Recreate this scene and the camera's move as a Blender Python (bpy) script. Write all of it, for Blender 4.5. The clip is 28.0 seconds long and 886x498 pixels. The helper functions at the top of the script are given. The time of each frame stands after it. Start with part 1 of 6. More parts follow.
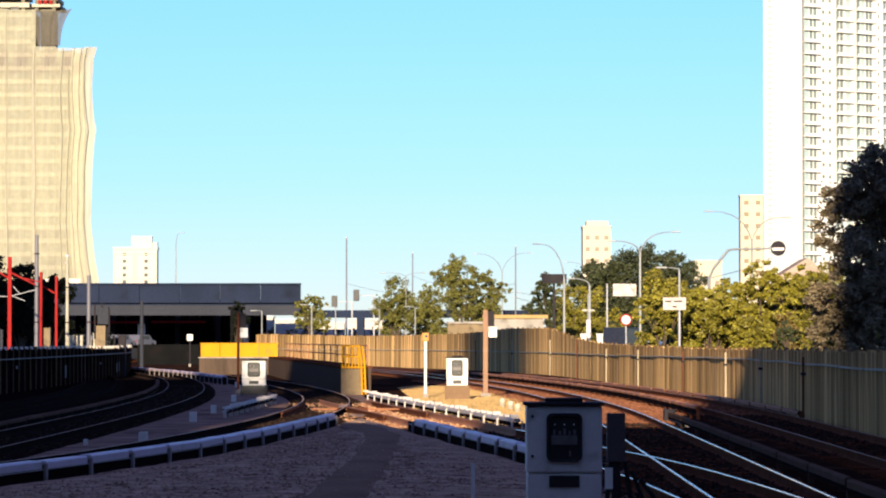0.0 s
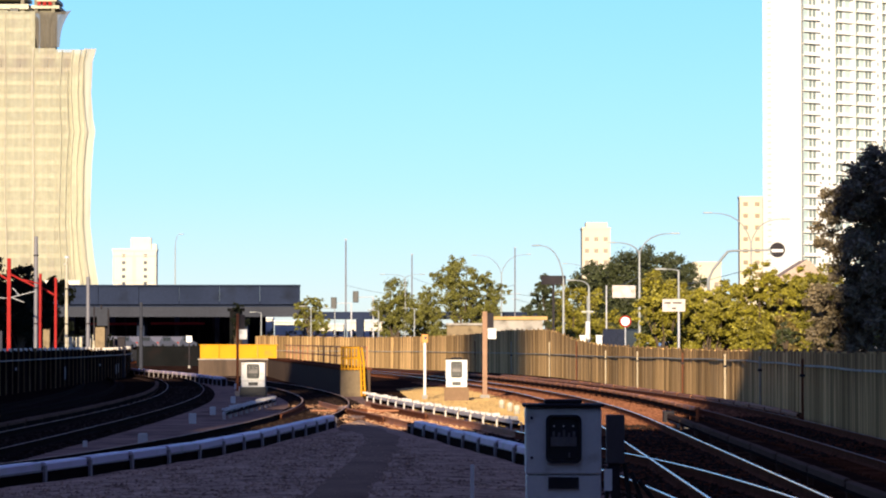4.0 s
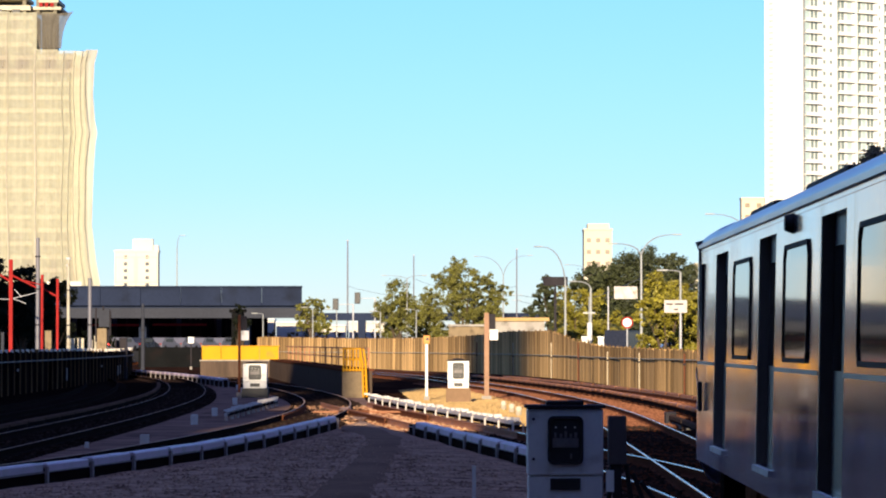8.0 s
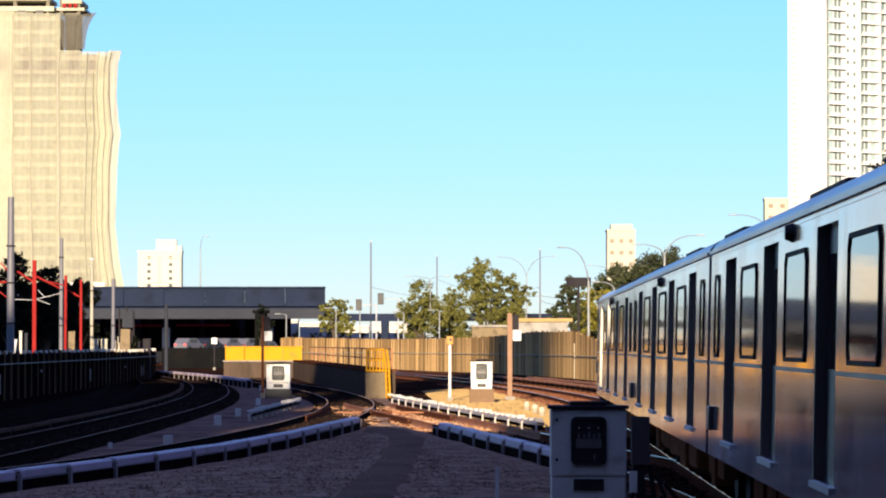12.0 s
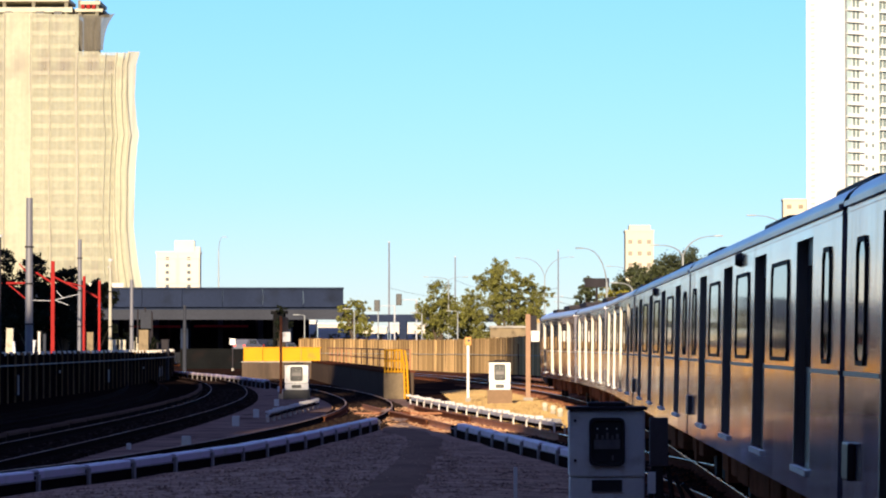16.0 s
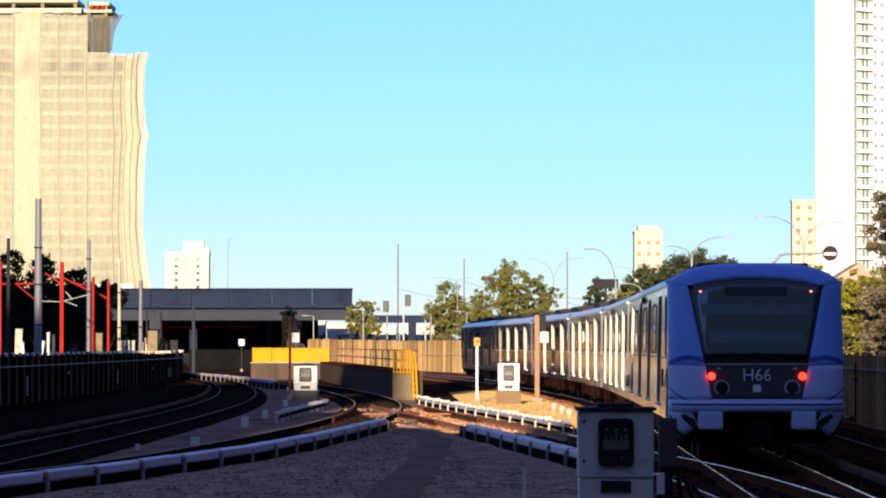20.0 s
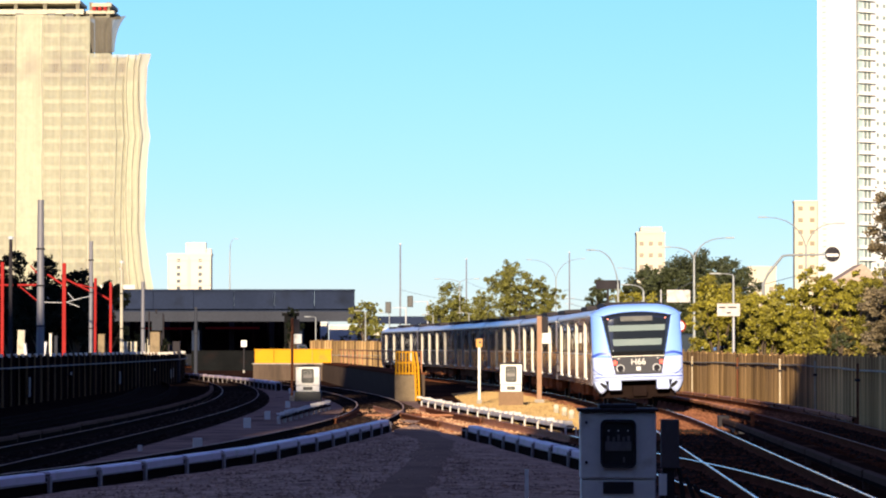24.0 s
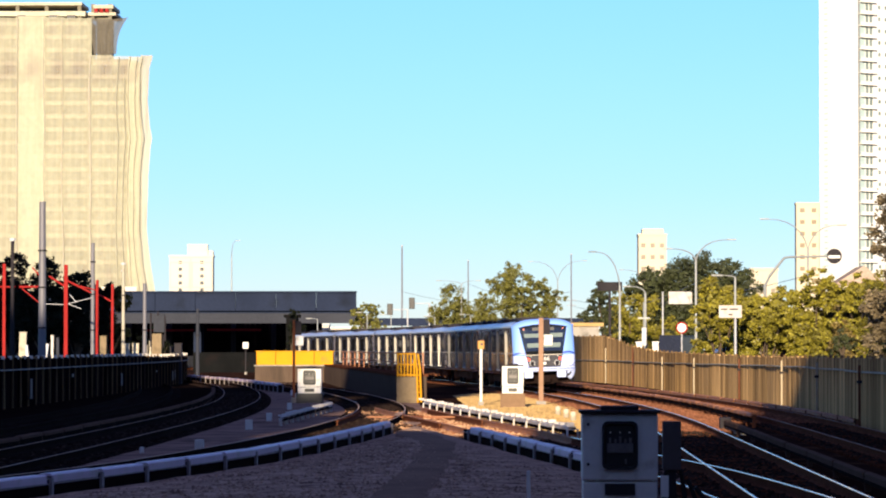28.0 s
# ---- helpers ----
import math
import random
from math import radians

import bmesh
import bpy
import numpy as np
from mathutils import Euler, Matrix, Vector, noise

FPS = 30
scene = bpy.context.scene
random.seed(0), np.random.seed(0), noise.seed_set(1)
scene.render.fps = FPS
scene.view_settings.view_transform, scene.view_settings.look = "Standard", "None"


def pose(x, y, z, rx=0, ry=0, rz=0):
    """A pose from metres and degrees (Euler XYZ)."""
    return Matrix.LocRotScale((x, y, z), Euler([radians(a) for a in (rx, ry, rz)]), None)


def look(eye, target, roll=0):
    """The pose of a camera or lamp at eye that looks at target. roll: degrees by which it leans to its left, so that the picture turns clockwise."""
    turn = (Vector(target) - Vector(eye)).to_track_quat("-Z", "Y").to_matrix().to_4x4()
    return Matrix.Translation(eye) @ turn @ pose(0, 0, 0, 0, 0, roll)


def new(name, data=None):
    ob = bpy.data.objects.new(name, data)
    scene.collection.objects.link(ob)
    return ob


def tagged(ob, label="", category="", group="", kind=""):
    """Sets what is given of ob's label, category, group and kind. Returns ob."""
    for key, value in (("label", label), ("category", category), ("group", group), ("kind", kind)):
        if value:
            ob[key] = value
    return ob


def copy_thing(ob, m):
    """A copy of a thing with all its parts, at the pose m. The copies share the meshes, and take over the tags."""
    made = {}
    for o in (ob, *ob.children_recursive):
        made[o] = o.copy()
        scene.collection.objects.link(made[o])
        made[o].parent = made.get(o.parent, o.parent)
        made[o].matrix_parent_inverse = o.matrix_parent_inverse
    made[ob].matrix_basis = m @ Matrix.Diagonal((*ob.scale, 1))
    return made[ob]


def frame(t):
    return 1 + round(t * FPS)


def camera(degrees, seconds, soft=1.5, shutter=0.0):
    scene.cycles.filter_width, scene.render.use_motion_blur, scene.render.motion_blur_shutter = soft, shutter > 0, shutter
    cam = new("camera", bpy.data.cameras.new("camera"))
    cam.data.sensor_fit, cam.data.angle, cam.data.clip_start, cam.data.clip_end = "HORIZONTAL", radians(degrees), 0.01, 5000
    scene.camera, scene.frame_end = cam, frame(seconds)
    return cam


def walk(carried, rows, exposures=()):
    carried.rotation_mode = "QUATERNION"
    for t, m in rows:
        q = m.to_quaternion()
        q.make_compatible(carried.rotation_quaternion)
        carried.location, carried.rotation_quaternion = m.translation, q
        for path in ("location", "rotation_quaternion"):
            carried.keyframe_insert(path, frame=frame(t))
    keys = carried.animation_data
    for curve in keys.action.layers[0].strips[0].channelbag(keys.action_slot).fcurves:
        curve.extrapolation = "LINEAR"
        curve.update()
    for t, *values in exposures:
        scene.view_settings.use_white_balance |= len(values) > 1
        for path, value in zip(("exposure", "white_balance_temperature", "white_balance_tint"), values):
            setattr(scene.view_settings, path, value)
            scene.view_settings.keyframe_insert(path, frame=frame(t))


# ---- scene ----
# ------------------------------------------------------------ camera
# metres; the camera stands at the origin, 2.15 m above the rails, and looks along +y
cam = camera(14.42, 28.0, soft=2.0)
EYE_Z = 2.15


def aim(left, up):
    """A pose that is turned by some milliradians to the left and up from the level +y direction."""
    return pose(0, 0, EYE_Z, 90 + math.degrees(up / 1000), 0, math.degrees(left / 1000))


walk(cam, [
    (0.0, aim(0.0, 25.97)), (1.0, aim(0.0, 26.0)), (2.0, aim(-0.08, 26.2)), (3.0, aim(-0.16, 26.3)), (3.5, aim(-0.18, 26.36)),
    (5.5, aim(-0.24, 26.62)), (6.0, aim(-0.24, 26.7)), (7.0, aim(-0.16, 26.7)), (7.5, aim(0.0, 26.7)), (8.0, aim(0.32, 26.75)),
    (8.5, aim(0.8, 26.78)), (9.0, aim(1.5, 26.82)), (9.5, aim(2.26, 26.82)), (10.0, aim(3.2, 26.86)), (10.5, aim(4.27, 26.9)),
    (11.0, aim(5.3, 26.94)), (11.5, aim(6.0, 26.94)), (12.0, aim(6.95, 26.94)), (12.5, aim(7.95, 26.96)), (14.5, aim(10.5, 27.1)),
    (15.0, aim(11.05, 27.15)), (15.5, aim(11.6, 27.18)), (16.0, aim(12.15, 27.18)), (16.5, aim(12.65, 27.2)), (17.0, aim(13.2, 27.25)),
    (17.5, aim(13.85, 27.27)), (18.0, aim(14.2, 27.3)), (18.5, aim(14.45, 27.35)), (19.0, aim(14.6, 27.4)), (19.5, aim(14.65, 27.4)),
    (20.0, aim(14.7, 27.4)), (21.0, aim(14.85, 27.43)), (21.5, aim(14.9, 27.46)), (23.5, aim(15.3, 27.6)), (24.0, aim(15.35, 27.72)),
    (25.0, aim(15.5, 27.9)), (26.0, aim(15.65, 28.0)), (27.0, aim(15.75, 28.13)), (28.0, aim(15.85, 28.23)),
])

# ------------------------------------------------------------ light
SUN_UP, SUN_LEFT = radians(14.0), radians(5.0)      # low sun behind the camera, a little to its left
scene.view_settings.exposure = 0.85
world = bpy.data.worlds.new("sky")
scene.world = world
world.use_nodes = True
wn = world.node_tree.nodes
sky = wn.new("ShaderNodeTexSky")
sky.sky_type, sky.sun_disc = "NISHITA", False
sky.sun_elevation, sky.sun_rotation = SUN_UP, math.pi + SUN_LEFT
sky.air_density, sky.dust_density, sky.ozone_density, sky.altitude = 1.0, 0.0, 3.0, 1500
wn["Background"].inputs["Strength"].default_value = 0.264
clear = wn.new("ShaderNodeMix")                       # a clear, deep winter-morning blue
clear.data_type, clear.blend_type = "RGBA", "MULTIPLY"
clear.inputs["Factor"].default_value = 1.0
height = wn.new("ShaderNodeSeparateXYZ")
world.node_tree.links.new(wn.new("ShaderNodeTexCoord").outputs["Generated"], height.inputs[0])
deepen = wn.new("ShaderNodeValToRGB")                # cyan above the horizon, deep violet-blue overhead
deepen.color_ramp.elements[0].position, deepen.color_ramp.elements[0].color = 0.0, (0.82 / 4, 0.85 / 4, 1.12 / 4, 1)
deepen.color_ramp.elements[1].position, deepen.color_ramp.elements[1].color = 0.7, (2.0 / 4, 1.25 / 4, 1.65 / 4, 1)
low = deepen.color_ramp.elements.new(0.13)
low.color = (0.76 / 4, 1.13 / 4, 1.42 / 4, 1)
mid_sky = deepen.color_ramp.elements.new(0.32)
mid_sky.color = (1.2 / 4, 1.2 / 4, 1.8 / 4, 1)
haze = deepen.color_ramp.elements.new(0.045)
haze.color = (0.73 / 4, 0.93 / 4, 1.24 / 4, 1)
world.node_tree.links.new(height.outputs["Z"], deepen.inputs["Fac"])
world.node_tree.links.new(deepen.outputs["Color"], clear.inputs["B"])
world.node_tree.links.new(sky.outputs["Color"], clear.inputs["A"])
world.node_tree.links.new(clear.outputs["Result"], wn["Background"].inputs["Color"])
sun_data = bpy.data.lights.new("sun", "SUN")
sun_data.energy, sun_data.angle, sun_data.color = 5.0, radians(0.53), (1.0, 0.82, 0.58)
sun = new("sun", sun_data)
sun.matrix_world = look((0, 0, 60), (math.sin(SUN_LEFT), math.cos(SUN_LEFT), 60 - math.tan(SUN_UP)))


# ------------------------------------------------------------ materials
def mat(name, base, rough=0.7, metal=0.0, vary=0.25, scale=3.0, fine=30.0, bump=0.2, dirt=None, dirt_amount=0.0, spread=0.0, streak=False):
    """A surface with coarse and fine variation, optional dirt patches, streaks and a random shade per piece."""
    m = bpy.data.materials.new(name)
    m.use_nodes = True
    n, l = m.node_tree.nodes, m.node_tree.links
    b = n["Principled BSDF"]
    b.inputs["Metallic"].default_value = metal
    if rough >= 0.7:
        b.inputs["Specular IOR Level"].default_value = 0.0 if rough >= 0.85 else 0.1      # dusty, open surfaces hardly shine
    tc = n.new("ShaderNodeTexCoord")
    mp = n.new("ShaderNodeMapping")
    mp.inputs["Scale"].default_value = (1, 1, 0.12) if streak else (1, 1, 1)
    l.new(tc.outputs["Object"], mp.inputs["Vector"])

    def noise_at(s, d):
        t = n.new("ShaderNodeTexNoise")
        t.inputs["Scale"].default_value, t.inputs["Detail"].default_value = s, d
        l.new(mp.outputs["Vector"], t.inputs["Vector"])
        return t.outputs["Fac"]
    coarse, small = noise_at(scale, 4), noise_at(fine, 3)

    def math_node(op, a, c):
        t = n.new("ShaderNodeMath")
        t.operation = op
        for i, v in enumerate((a, c)):
            if isinstance(v, (int, float)):
                t.inputs[i].default_value = v
            else:
                l.new(v, t.inputs[i])
        return t.outputs[0]
    both = math_node("ADD", math_node("MULTIPLY", coarse, 0.6), math_node("MULTIPLY", small, 0.4))
    value = math_node("ADD", math_node("MULTIPLY", math_node("SUBTRACT", both, 0.5), vary * 4), 1.0)
    if spread:
        info = n.new("ShaderNodeObjectInfo")
        geo = n.new("ShaderNodeNewGeometry")
        r = math_node("FRACT", math_node("ADD", info.outputs["Random"], geo.outputs["Random Per Island"]), 0)
        value = math_node("MULTIPLY", value, math_node("ADD", math_node("MULTIPLY", math_node("SUBTRACT", r, 0.5), spread), 1.0))
    mul = n.new("ShaderNodeVectorMath")
    mul.operation = "SCALE"
    mul.inputs[0].default_value = base
    l.new(value, mul.inputs["Scale"])
    colour = mul.outputs[0]
    if dirt:
        mix = n.new("ShaderNodeMix")
        mix.data_type = "RGBA"
        ramp = n.new("ShaderNodeValToRGB")
        ramp.color_ramp.elements[0].position, ramp.color_ramp.elements[1].position = 0.62 - 0.35 * dirt_amount, 0.80 - 0.25 * dirt_amount
        l.new(noise_at(scale * 1.7, 6), ramp.inputs["Fac"])
        l.new(ramp.outputs["Color"], mix.inputs["Factor"])
        l.new(colour, mix.inputs["A"])
        mix.inputs["B"].default_value = (*dirt, 1)
        colour = mix.outputs["Result"]
    l.new(colour, b.inputs["Base Color"])
    r = math_node("ADD", math_node("MULTIPLY", math_node("SUBTRACT", both, 0.5), 0.4), rough)
    l.new(r, b.inputs["Roughness"])
    if bump:
        bp = n.new("ShaderNodeBump")
        bp.inputs["Strength"].default_value, bp.inputs["Distance"].default_value = bump, 0.03
        l.new(small, bp.inputs["Height"])
        l.new(bp.outputs["Normal"], b.inputs["Normal"])
    return m


def see_through(m, amount, uneven=0.0):
    """Lets part of the light pass, as an open weave does; the weave may lie denser in upright streaks."""
    n, l = m.node_tree.nodes, m.node_tree.links
    mix, clear = n.new("ShaderNodeMixShader"), n.new("ShaderNodeBsdfTransparent")
    mix.inputs["Fac"].default_value = amount
    if uneven:
        tc, mp, t, r = n.new("ShaderNodeTexCoord"), n.new("ShaderNodeMapping"), n.new("ShaderNodeTexNoise"), n.new("ShaderNodeMapRange")
        mp.inputs["Scale"].default_value = (1, 1, 0.05)
        t.inputs["Scale"].default_value, t.inputs["Detail"].default_value = 0.9, 5
        l.new(tc.outputs["Object"], mp.inputs["Vector"])
        l.new(mp.outputs["Vector"], t.inputs["Vector"])
        r.inputs["From Min"].default_value, r.inputs["From Max"].default_value = 0.3, 0.7
        r.inputs["To Min"].default_value, r.inputs["To Max"].default_value = amount - uneven, amount + uneven
        l.new(t.outputs["Fac"], r.inputs["Value"])
        l.new(r.outputs["Result"], mix.inputs["Fac"])
    l.new(n["Principled BSDF"].outputs[0], mix.inputs[1])
    l.new(clear.outputs[0], mix.inputs[2])
    l.new(mix.outputs[0], n["Material Output"].inputs["Surface"])
    return m


def glow(name, colour, strength):
    m = bpy.data.materials.new(name)
    m.use_nodes = True
    b = m.node_tree.nodes["Principled BSDF"]
    b.inputs["Base Color"].default_value = (*colour, 1)
    b.inputs["Emission Color"].default_value = (*colour, 1)
    b.inputs["Emission Strength"].default_value = strength
    return m


def glass(name, tint, rough=0.03):
    m = bpy.data.materials.new(name)
    m.use_nodes = True
    b = m.node_tree.nodes["Principled BSDF"]
    b.inputs["Base Color"].default_value = (*tint, 1)
    b.inputs["Roughness"].default_value = rough
    b.inputs["IOR"].default_value = 1.6
    b.inputs["Specular IOR Level"].default_value = 0.8
    return m


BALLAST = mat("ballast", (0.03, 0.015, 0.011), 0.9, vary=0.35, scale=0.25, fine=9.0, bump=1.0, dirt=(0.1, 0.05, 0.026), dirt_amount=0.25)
GRAVEL = mat("gravel", (0.38, 0.25, 0.175), 0.9, vary=0.5, scale=1.3, fine=9.0, bump=1.0, dirt=(0.16, 0.1, 0.075), dirt_amount=0.4, spread=0.5)
PATH_DIRT = mat("trodden_dirt", (0.24, 0.158, 0.11), 0.95, vary=0.3, scale=0.5, fine=8.0, bump=0.5)
RUST = mat("rusty_steel", (0.38, 0.17, 0.09), 0.75, 0.2, 0.35, 2.0, 25.0, 0.3)
RUST_BED = mat("rusty_sleeper", (0.11, 0.04, 0.021), 0.9, 0.0, 0.4, 1.0, 14.0, 0.5, spread=0.5)
TRACKRUST = mat("brown_rail_steel", (0.14, 0.052, 0.028), 0.87, 0.1, 0.35, 2.0, 20.0, 0.2)
# near-black; on the left tracks it holds the shade of rails and sleepers
NEARBLACK = mat("near_black_steel", (0.016, 0.01, 0.009), 0.86, 0.1, 0.35, 2.0, 20.0, 0.2)
RAIL_MID = mat("worn_rail", (0.5, 0.34, 0.25), 0.75, 0.15, 0.15, 1.0, 20.0, 0.0)
RAIL_DULL = mat("dull_rail", (0.24, 0.15, 0.11), 0.75, 0.15, 0.15, 1.0, 20.0, 0.0)
RAILHEAD = mat("polished_rail", (0.58, 0.5, 0.48), 0.25, 1.0, 0.1, 1.0, 20.0, 0.0)
CONCRETE = mat("concrete", (0.36, 0.33, 0.29), 0.85, 0.0, 0.25, 0.6, 12.0, 0.3, (0.16, 0.14, 0.12), 0.3)
FENCE_MAT = mat("weathered_precast", (0.6, 0.375, 0.16), 0.9, 0.0, 0.55, 1.4, 7.0, 0.5, (0.1, 0.055, 0.03), 0.5, spread=0.9, streak=True)
# lilac base: the violet cast of shade on white boards
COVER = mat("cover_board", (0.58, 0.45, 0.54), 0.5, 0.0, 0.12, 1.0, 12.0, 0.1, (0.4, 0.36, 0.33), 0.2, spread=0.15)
BRACKET = mat("bracket_steel", (0.3, 0.26, 0.25), 0.7, 0.3, 0.3, 3.0, 20.0, 0.2)
WHITE = mat("white_paint", (0.72, 0.7, 0.66), 0.45, 0.0, 0.08, 2.0, 20.0, 0.05, (0.45, 0.4, 0.34), 0.15)
GREYPAINT = mat("grey_paint", (0.5, 0.5, 0.52), 0.5, 0.0, 0.12, 2.0, 20.0, 0.05, (0.3, 0.28, 0.26), 0.2)
BLACK = mat("black_paint", (0.015, 0.015, 0.017), 0.5, 0.0, 0.2, 3.0, 30.0, 0.05)
DARKSTEEL = mat("dark_steel", (0.03, 0.026, 0.03), 0.7, 0.1, 0.3, 2.0, 20.0, 0.2)
YELLOW = mat("yellow_paint", (0.6, 0.285, 0.014), 0.8, 0.0, 0.12, 0.8, 10.0, 0.1, (0.4, 0.2, 0.05), 0.1)
ORANGE = mat("orange_paint", (0.55, 0.25, 0.05), 0.6, 0.0, 0.2, 2.0, 20.0, 0.1)
REDPAINT = mat("red_oxide_paint", (0.3, 0.026, 0.024), 0.87, 0.0, 0.2, 1.0, 15.0, 0.1)
STEEL = mat("brushed_stainless", (0.52, 0.49, 0.585), 0.14, 0.85, 0.06, 0.9, 18.0, 0.0, (0.27, 0.23, 0.26), 0.3, streak=True)
STEEL_ROOF = mat("painted_roof", (0.62, 0.6, 0.62), 0.35, 0.55, 0.06, 0.6, 12.0, 0.0)
POLISHED = mat("polished_door", (0.3, 0.28, 0.25), 0.5, 0.85, 0.05, 1.0, 15.0, 0.03)
UNDER = mat("underframe", (0.2, 0.078, 0.04), 0.85, 0.1, 0.4, 2.0, 15.0, 0.4)
PEARL = mat("pearl_white_paint", (0.48, 0.56, 0.85), 0.45, 0.0, 0.04, 1.0, 20.0, 0.02)
MASK = mat("front_mask", (0.21, 0.39, 0.95), 0.5, 0.0, 0.04, 1.0, 20.0, 0.02)
MASK.node_tree.nodes["Principled BSDF"].inputs["Specular IOR Level"].default_value = 0.5      # satin paint
BLUE = mat("blue_stripe", (0.03, 0.07, 0.42), 0.4, 0.0, 0.08, 1.0, 20.0, 0.02)
RUBBER = mat("black_rubber", (0.02, 0.02, 0.022), 0.7, 0.0, 0.15, 4.0, 30.0, 0.1)
GLASS = glass("window_glass", (0.025, 0.025, 0.032), 0.06)
DOORSTEEL = mat("dull_door", (0.07, 0.06, 0.066), 0.4, 0.3, 0.1, 1.0, 15.0, 0.02)
DARKGLASS = glass("windscreen", (0.012, 0.014, 0.016), 0.05)
TAIL = glow("tail_lamp", (1.0, 0.04, 0.02), 2.0)
MARKER = glow("marker_lamp", (1.0, 0.25, 0.15), 1.5)
BARK = mat("bark", (0.1, 0.075, 0.055), 0.95, 0.0, 0.3, 3.0, 18.0, 0.6)
LEAF_Y = mat("yellow_green_leaves", (0.2, 0.175, 0.016), 0.55, 0.0, 0.45, 0.45, 8.0, 0.0, spread=1.2)
LEAF_G = mat("green_leaves", (0.135, 0.13, 0.022), 0.55, 0.0, 0.3, 0.5, 8.0, 0.0, spread=0.9)
LEAF_S = mat("dusty_leaves", (0.175, 0.135, 0.075), 0.6, 0.0, 0.3, 0.4, 8.0, 0.0, spread=1.0)
SAND_GRAVEL = mat("sandy_gravel", (0.48, 0.32, 0.135), 0.9, vary=0.3, scale=0.8, fine=12.0, bump=0.8)
LEAF_D = mat("dark_leaves", (0.042, 0.05, 0.015), 0.6, 0.0, 0.3, 0.4, 8.0, 0.0, spread=0.8)
# dark blue concrete: the viaduct's shade is put into its colour
VIADUCT = mat("shaded_viaduct", (0.023, 0.031, 0.058), 0.85, 0.0, 0.25, 0.15, 4.0, 0.2, (0.014, 0.017, 0.025), 0.3)
NET = mat("debris_netting", (0.5, 0.48, 0.35), 0.9, 0.0, 0.2, 0.08, 0.9, 0.1, (0.38, 0.34, 0.27), 0.3)
see_through(NET, 0.42, 0.1)
NETDENSE = mat("dense_netting", (0.5, 0.48, 0.35), 0.9, 0.0, 0.16, 0.08, 0.9, 0.1, (0.4, 0.36, 0.28), 0.3)
see_through(NETDENSE, 0.2, 0.06)
SLABTONE = mat("pale_concrete", (0.5, 0.455, 0.34), 0.9, 0.0, 0.25, 0.15, 2.0, 0.1)
# near-black leaves: the shade on these plants is in the colour
LEAF_DD = mat("shaded_leaves", (0.01, 0.013, 0.007), 0.7, 0.0, 0.3, 0.4, 8.0, 0.0, spread=0.8)
NETGREY = mat("grey_netting", (0.14, 0.125, 0.1), 0.9, 0.0, 0.2, 0.2, 1.6, 0.2)
see_through(NETGREY, 0.2)
APTWHITE = mat("off_white_render", (0.6, 0.55, 0.46), 0.85, 0.0, 0.08, 0.1, 2.0, 0.05)
WHITEPOLE = mat("galvanised_pole", (0.27, 0.28, 0.28), 0.5, 0.3, 0.1, 1.0, 15.0, 0.05)
PALEPOST = mat("chalky_post", (0.46, 0.42, 0.33), 0.85, 0.0, 0.2, 1.0, 9.0, 0.1, (0.25, 0.2, 0.14), 0.3)
MASTGREY = mat("mast_grey", (0.16, 0.155, 0.175), 0.6, 0.2, 0.15, 1.0, 15.0, 0.05)
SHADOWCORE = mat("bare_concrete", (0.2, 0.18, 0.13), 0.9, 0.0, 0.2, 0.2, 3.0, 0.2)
TOWER = mat("tower_render", (0.82, 0.8, 0.74), 0.8, 0.0, 0.04, 0.05, 2.0, 0.05)
CREAM = mat("cream_render", (0.57, 0.51, 0.39), 0.85, 0.0, 0.08, 0.1, 2.0, 0.05)
WALLWHITE = mat("white_render", (0.62, 0.57, 0.5), 0.85, 0.0, 0.08, 0.1, 2.0, 0.05)
TILE = mat("roof_tiles", (0.42, 0.32, 0.25), 0.85, 0.0, 0.25, 1.0, 8.0, 0.3)
ASPHALT = mat("asphalt", (0.05, 0.05, 0.052), 0.9, 0.0, 0.25, 0.3, 10.0, 0.3)
CARPAINT_D = mat("dark_car_paint", (0.03, 0.035, 0.05), 0.25, 0.3, 0.05, 1.0, 20.0, 0.0)
CARPAINT_W = mat("white_car_paint", (0.75, 0.75, 0.75), 0.3, 0.0, 0.04, 1.0, 20.0, 0.0)
TANWALL = mat("tan_concrete", (0.24, 0.18, 0.11), 0.9, 0.0, 0.25, 1.0, 10.0, 0.3, (0.12, 0.09, 0.06), 0.3)
GREYLENS = mat("dim_lens", (0.14, 0.125, 0.12), 0.5, 0.0, 0.3, 6.0, 30.0, 0.2)
PANE = glass("dark_pane", (0.05, 0.055, 0.06), 0.15)


# ------------------------------------------------------------ mesh helpers
def mesh_from(bm, name, material, smooth=False):
    me = bpy.data.meshes.new(name)
    bm.to_mesh(me)
    bm.free()
    for m in (material if isinstance(material, (list, tuple)) else [material]):
        me.materials.append(m)
    if smooth:
        for p in me.polygons:
            p.use_smooth = True
    return me


def part(name, bm, material, parent, label="", smooth=False):
    """Links a bmesh (or a ready mesh) as one mesh object under a thing or a part."""
    me = bm if isinstance(bm, bpy.types.Mesh) else mesh_from(bm, name, material, smooth)
    ob = new(name, me)
    ob.parent = parent
    if label:
        tagged(ob, label)
    return ob


def thing(name, m, label, category, group="", kind=""):
    ob = new(name)
    ob.empty_display_size = 0.2
    ob.matrix_basis = m
    return tagged(ob, label, category, group, kind)


def solid(name, bm, material, label, category, kind="", smooth=False, group=""):
    return tagged(new(name, mesh_from(bm, name, material, smooth)), label, category, group, kind)


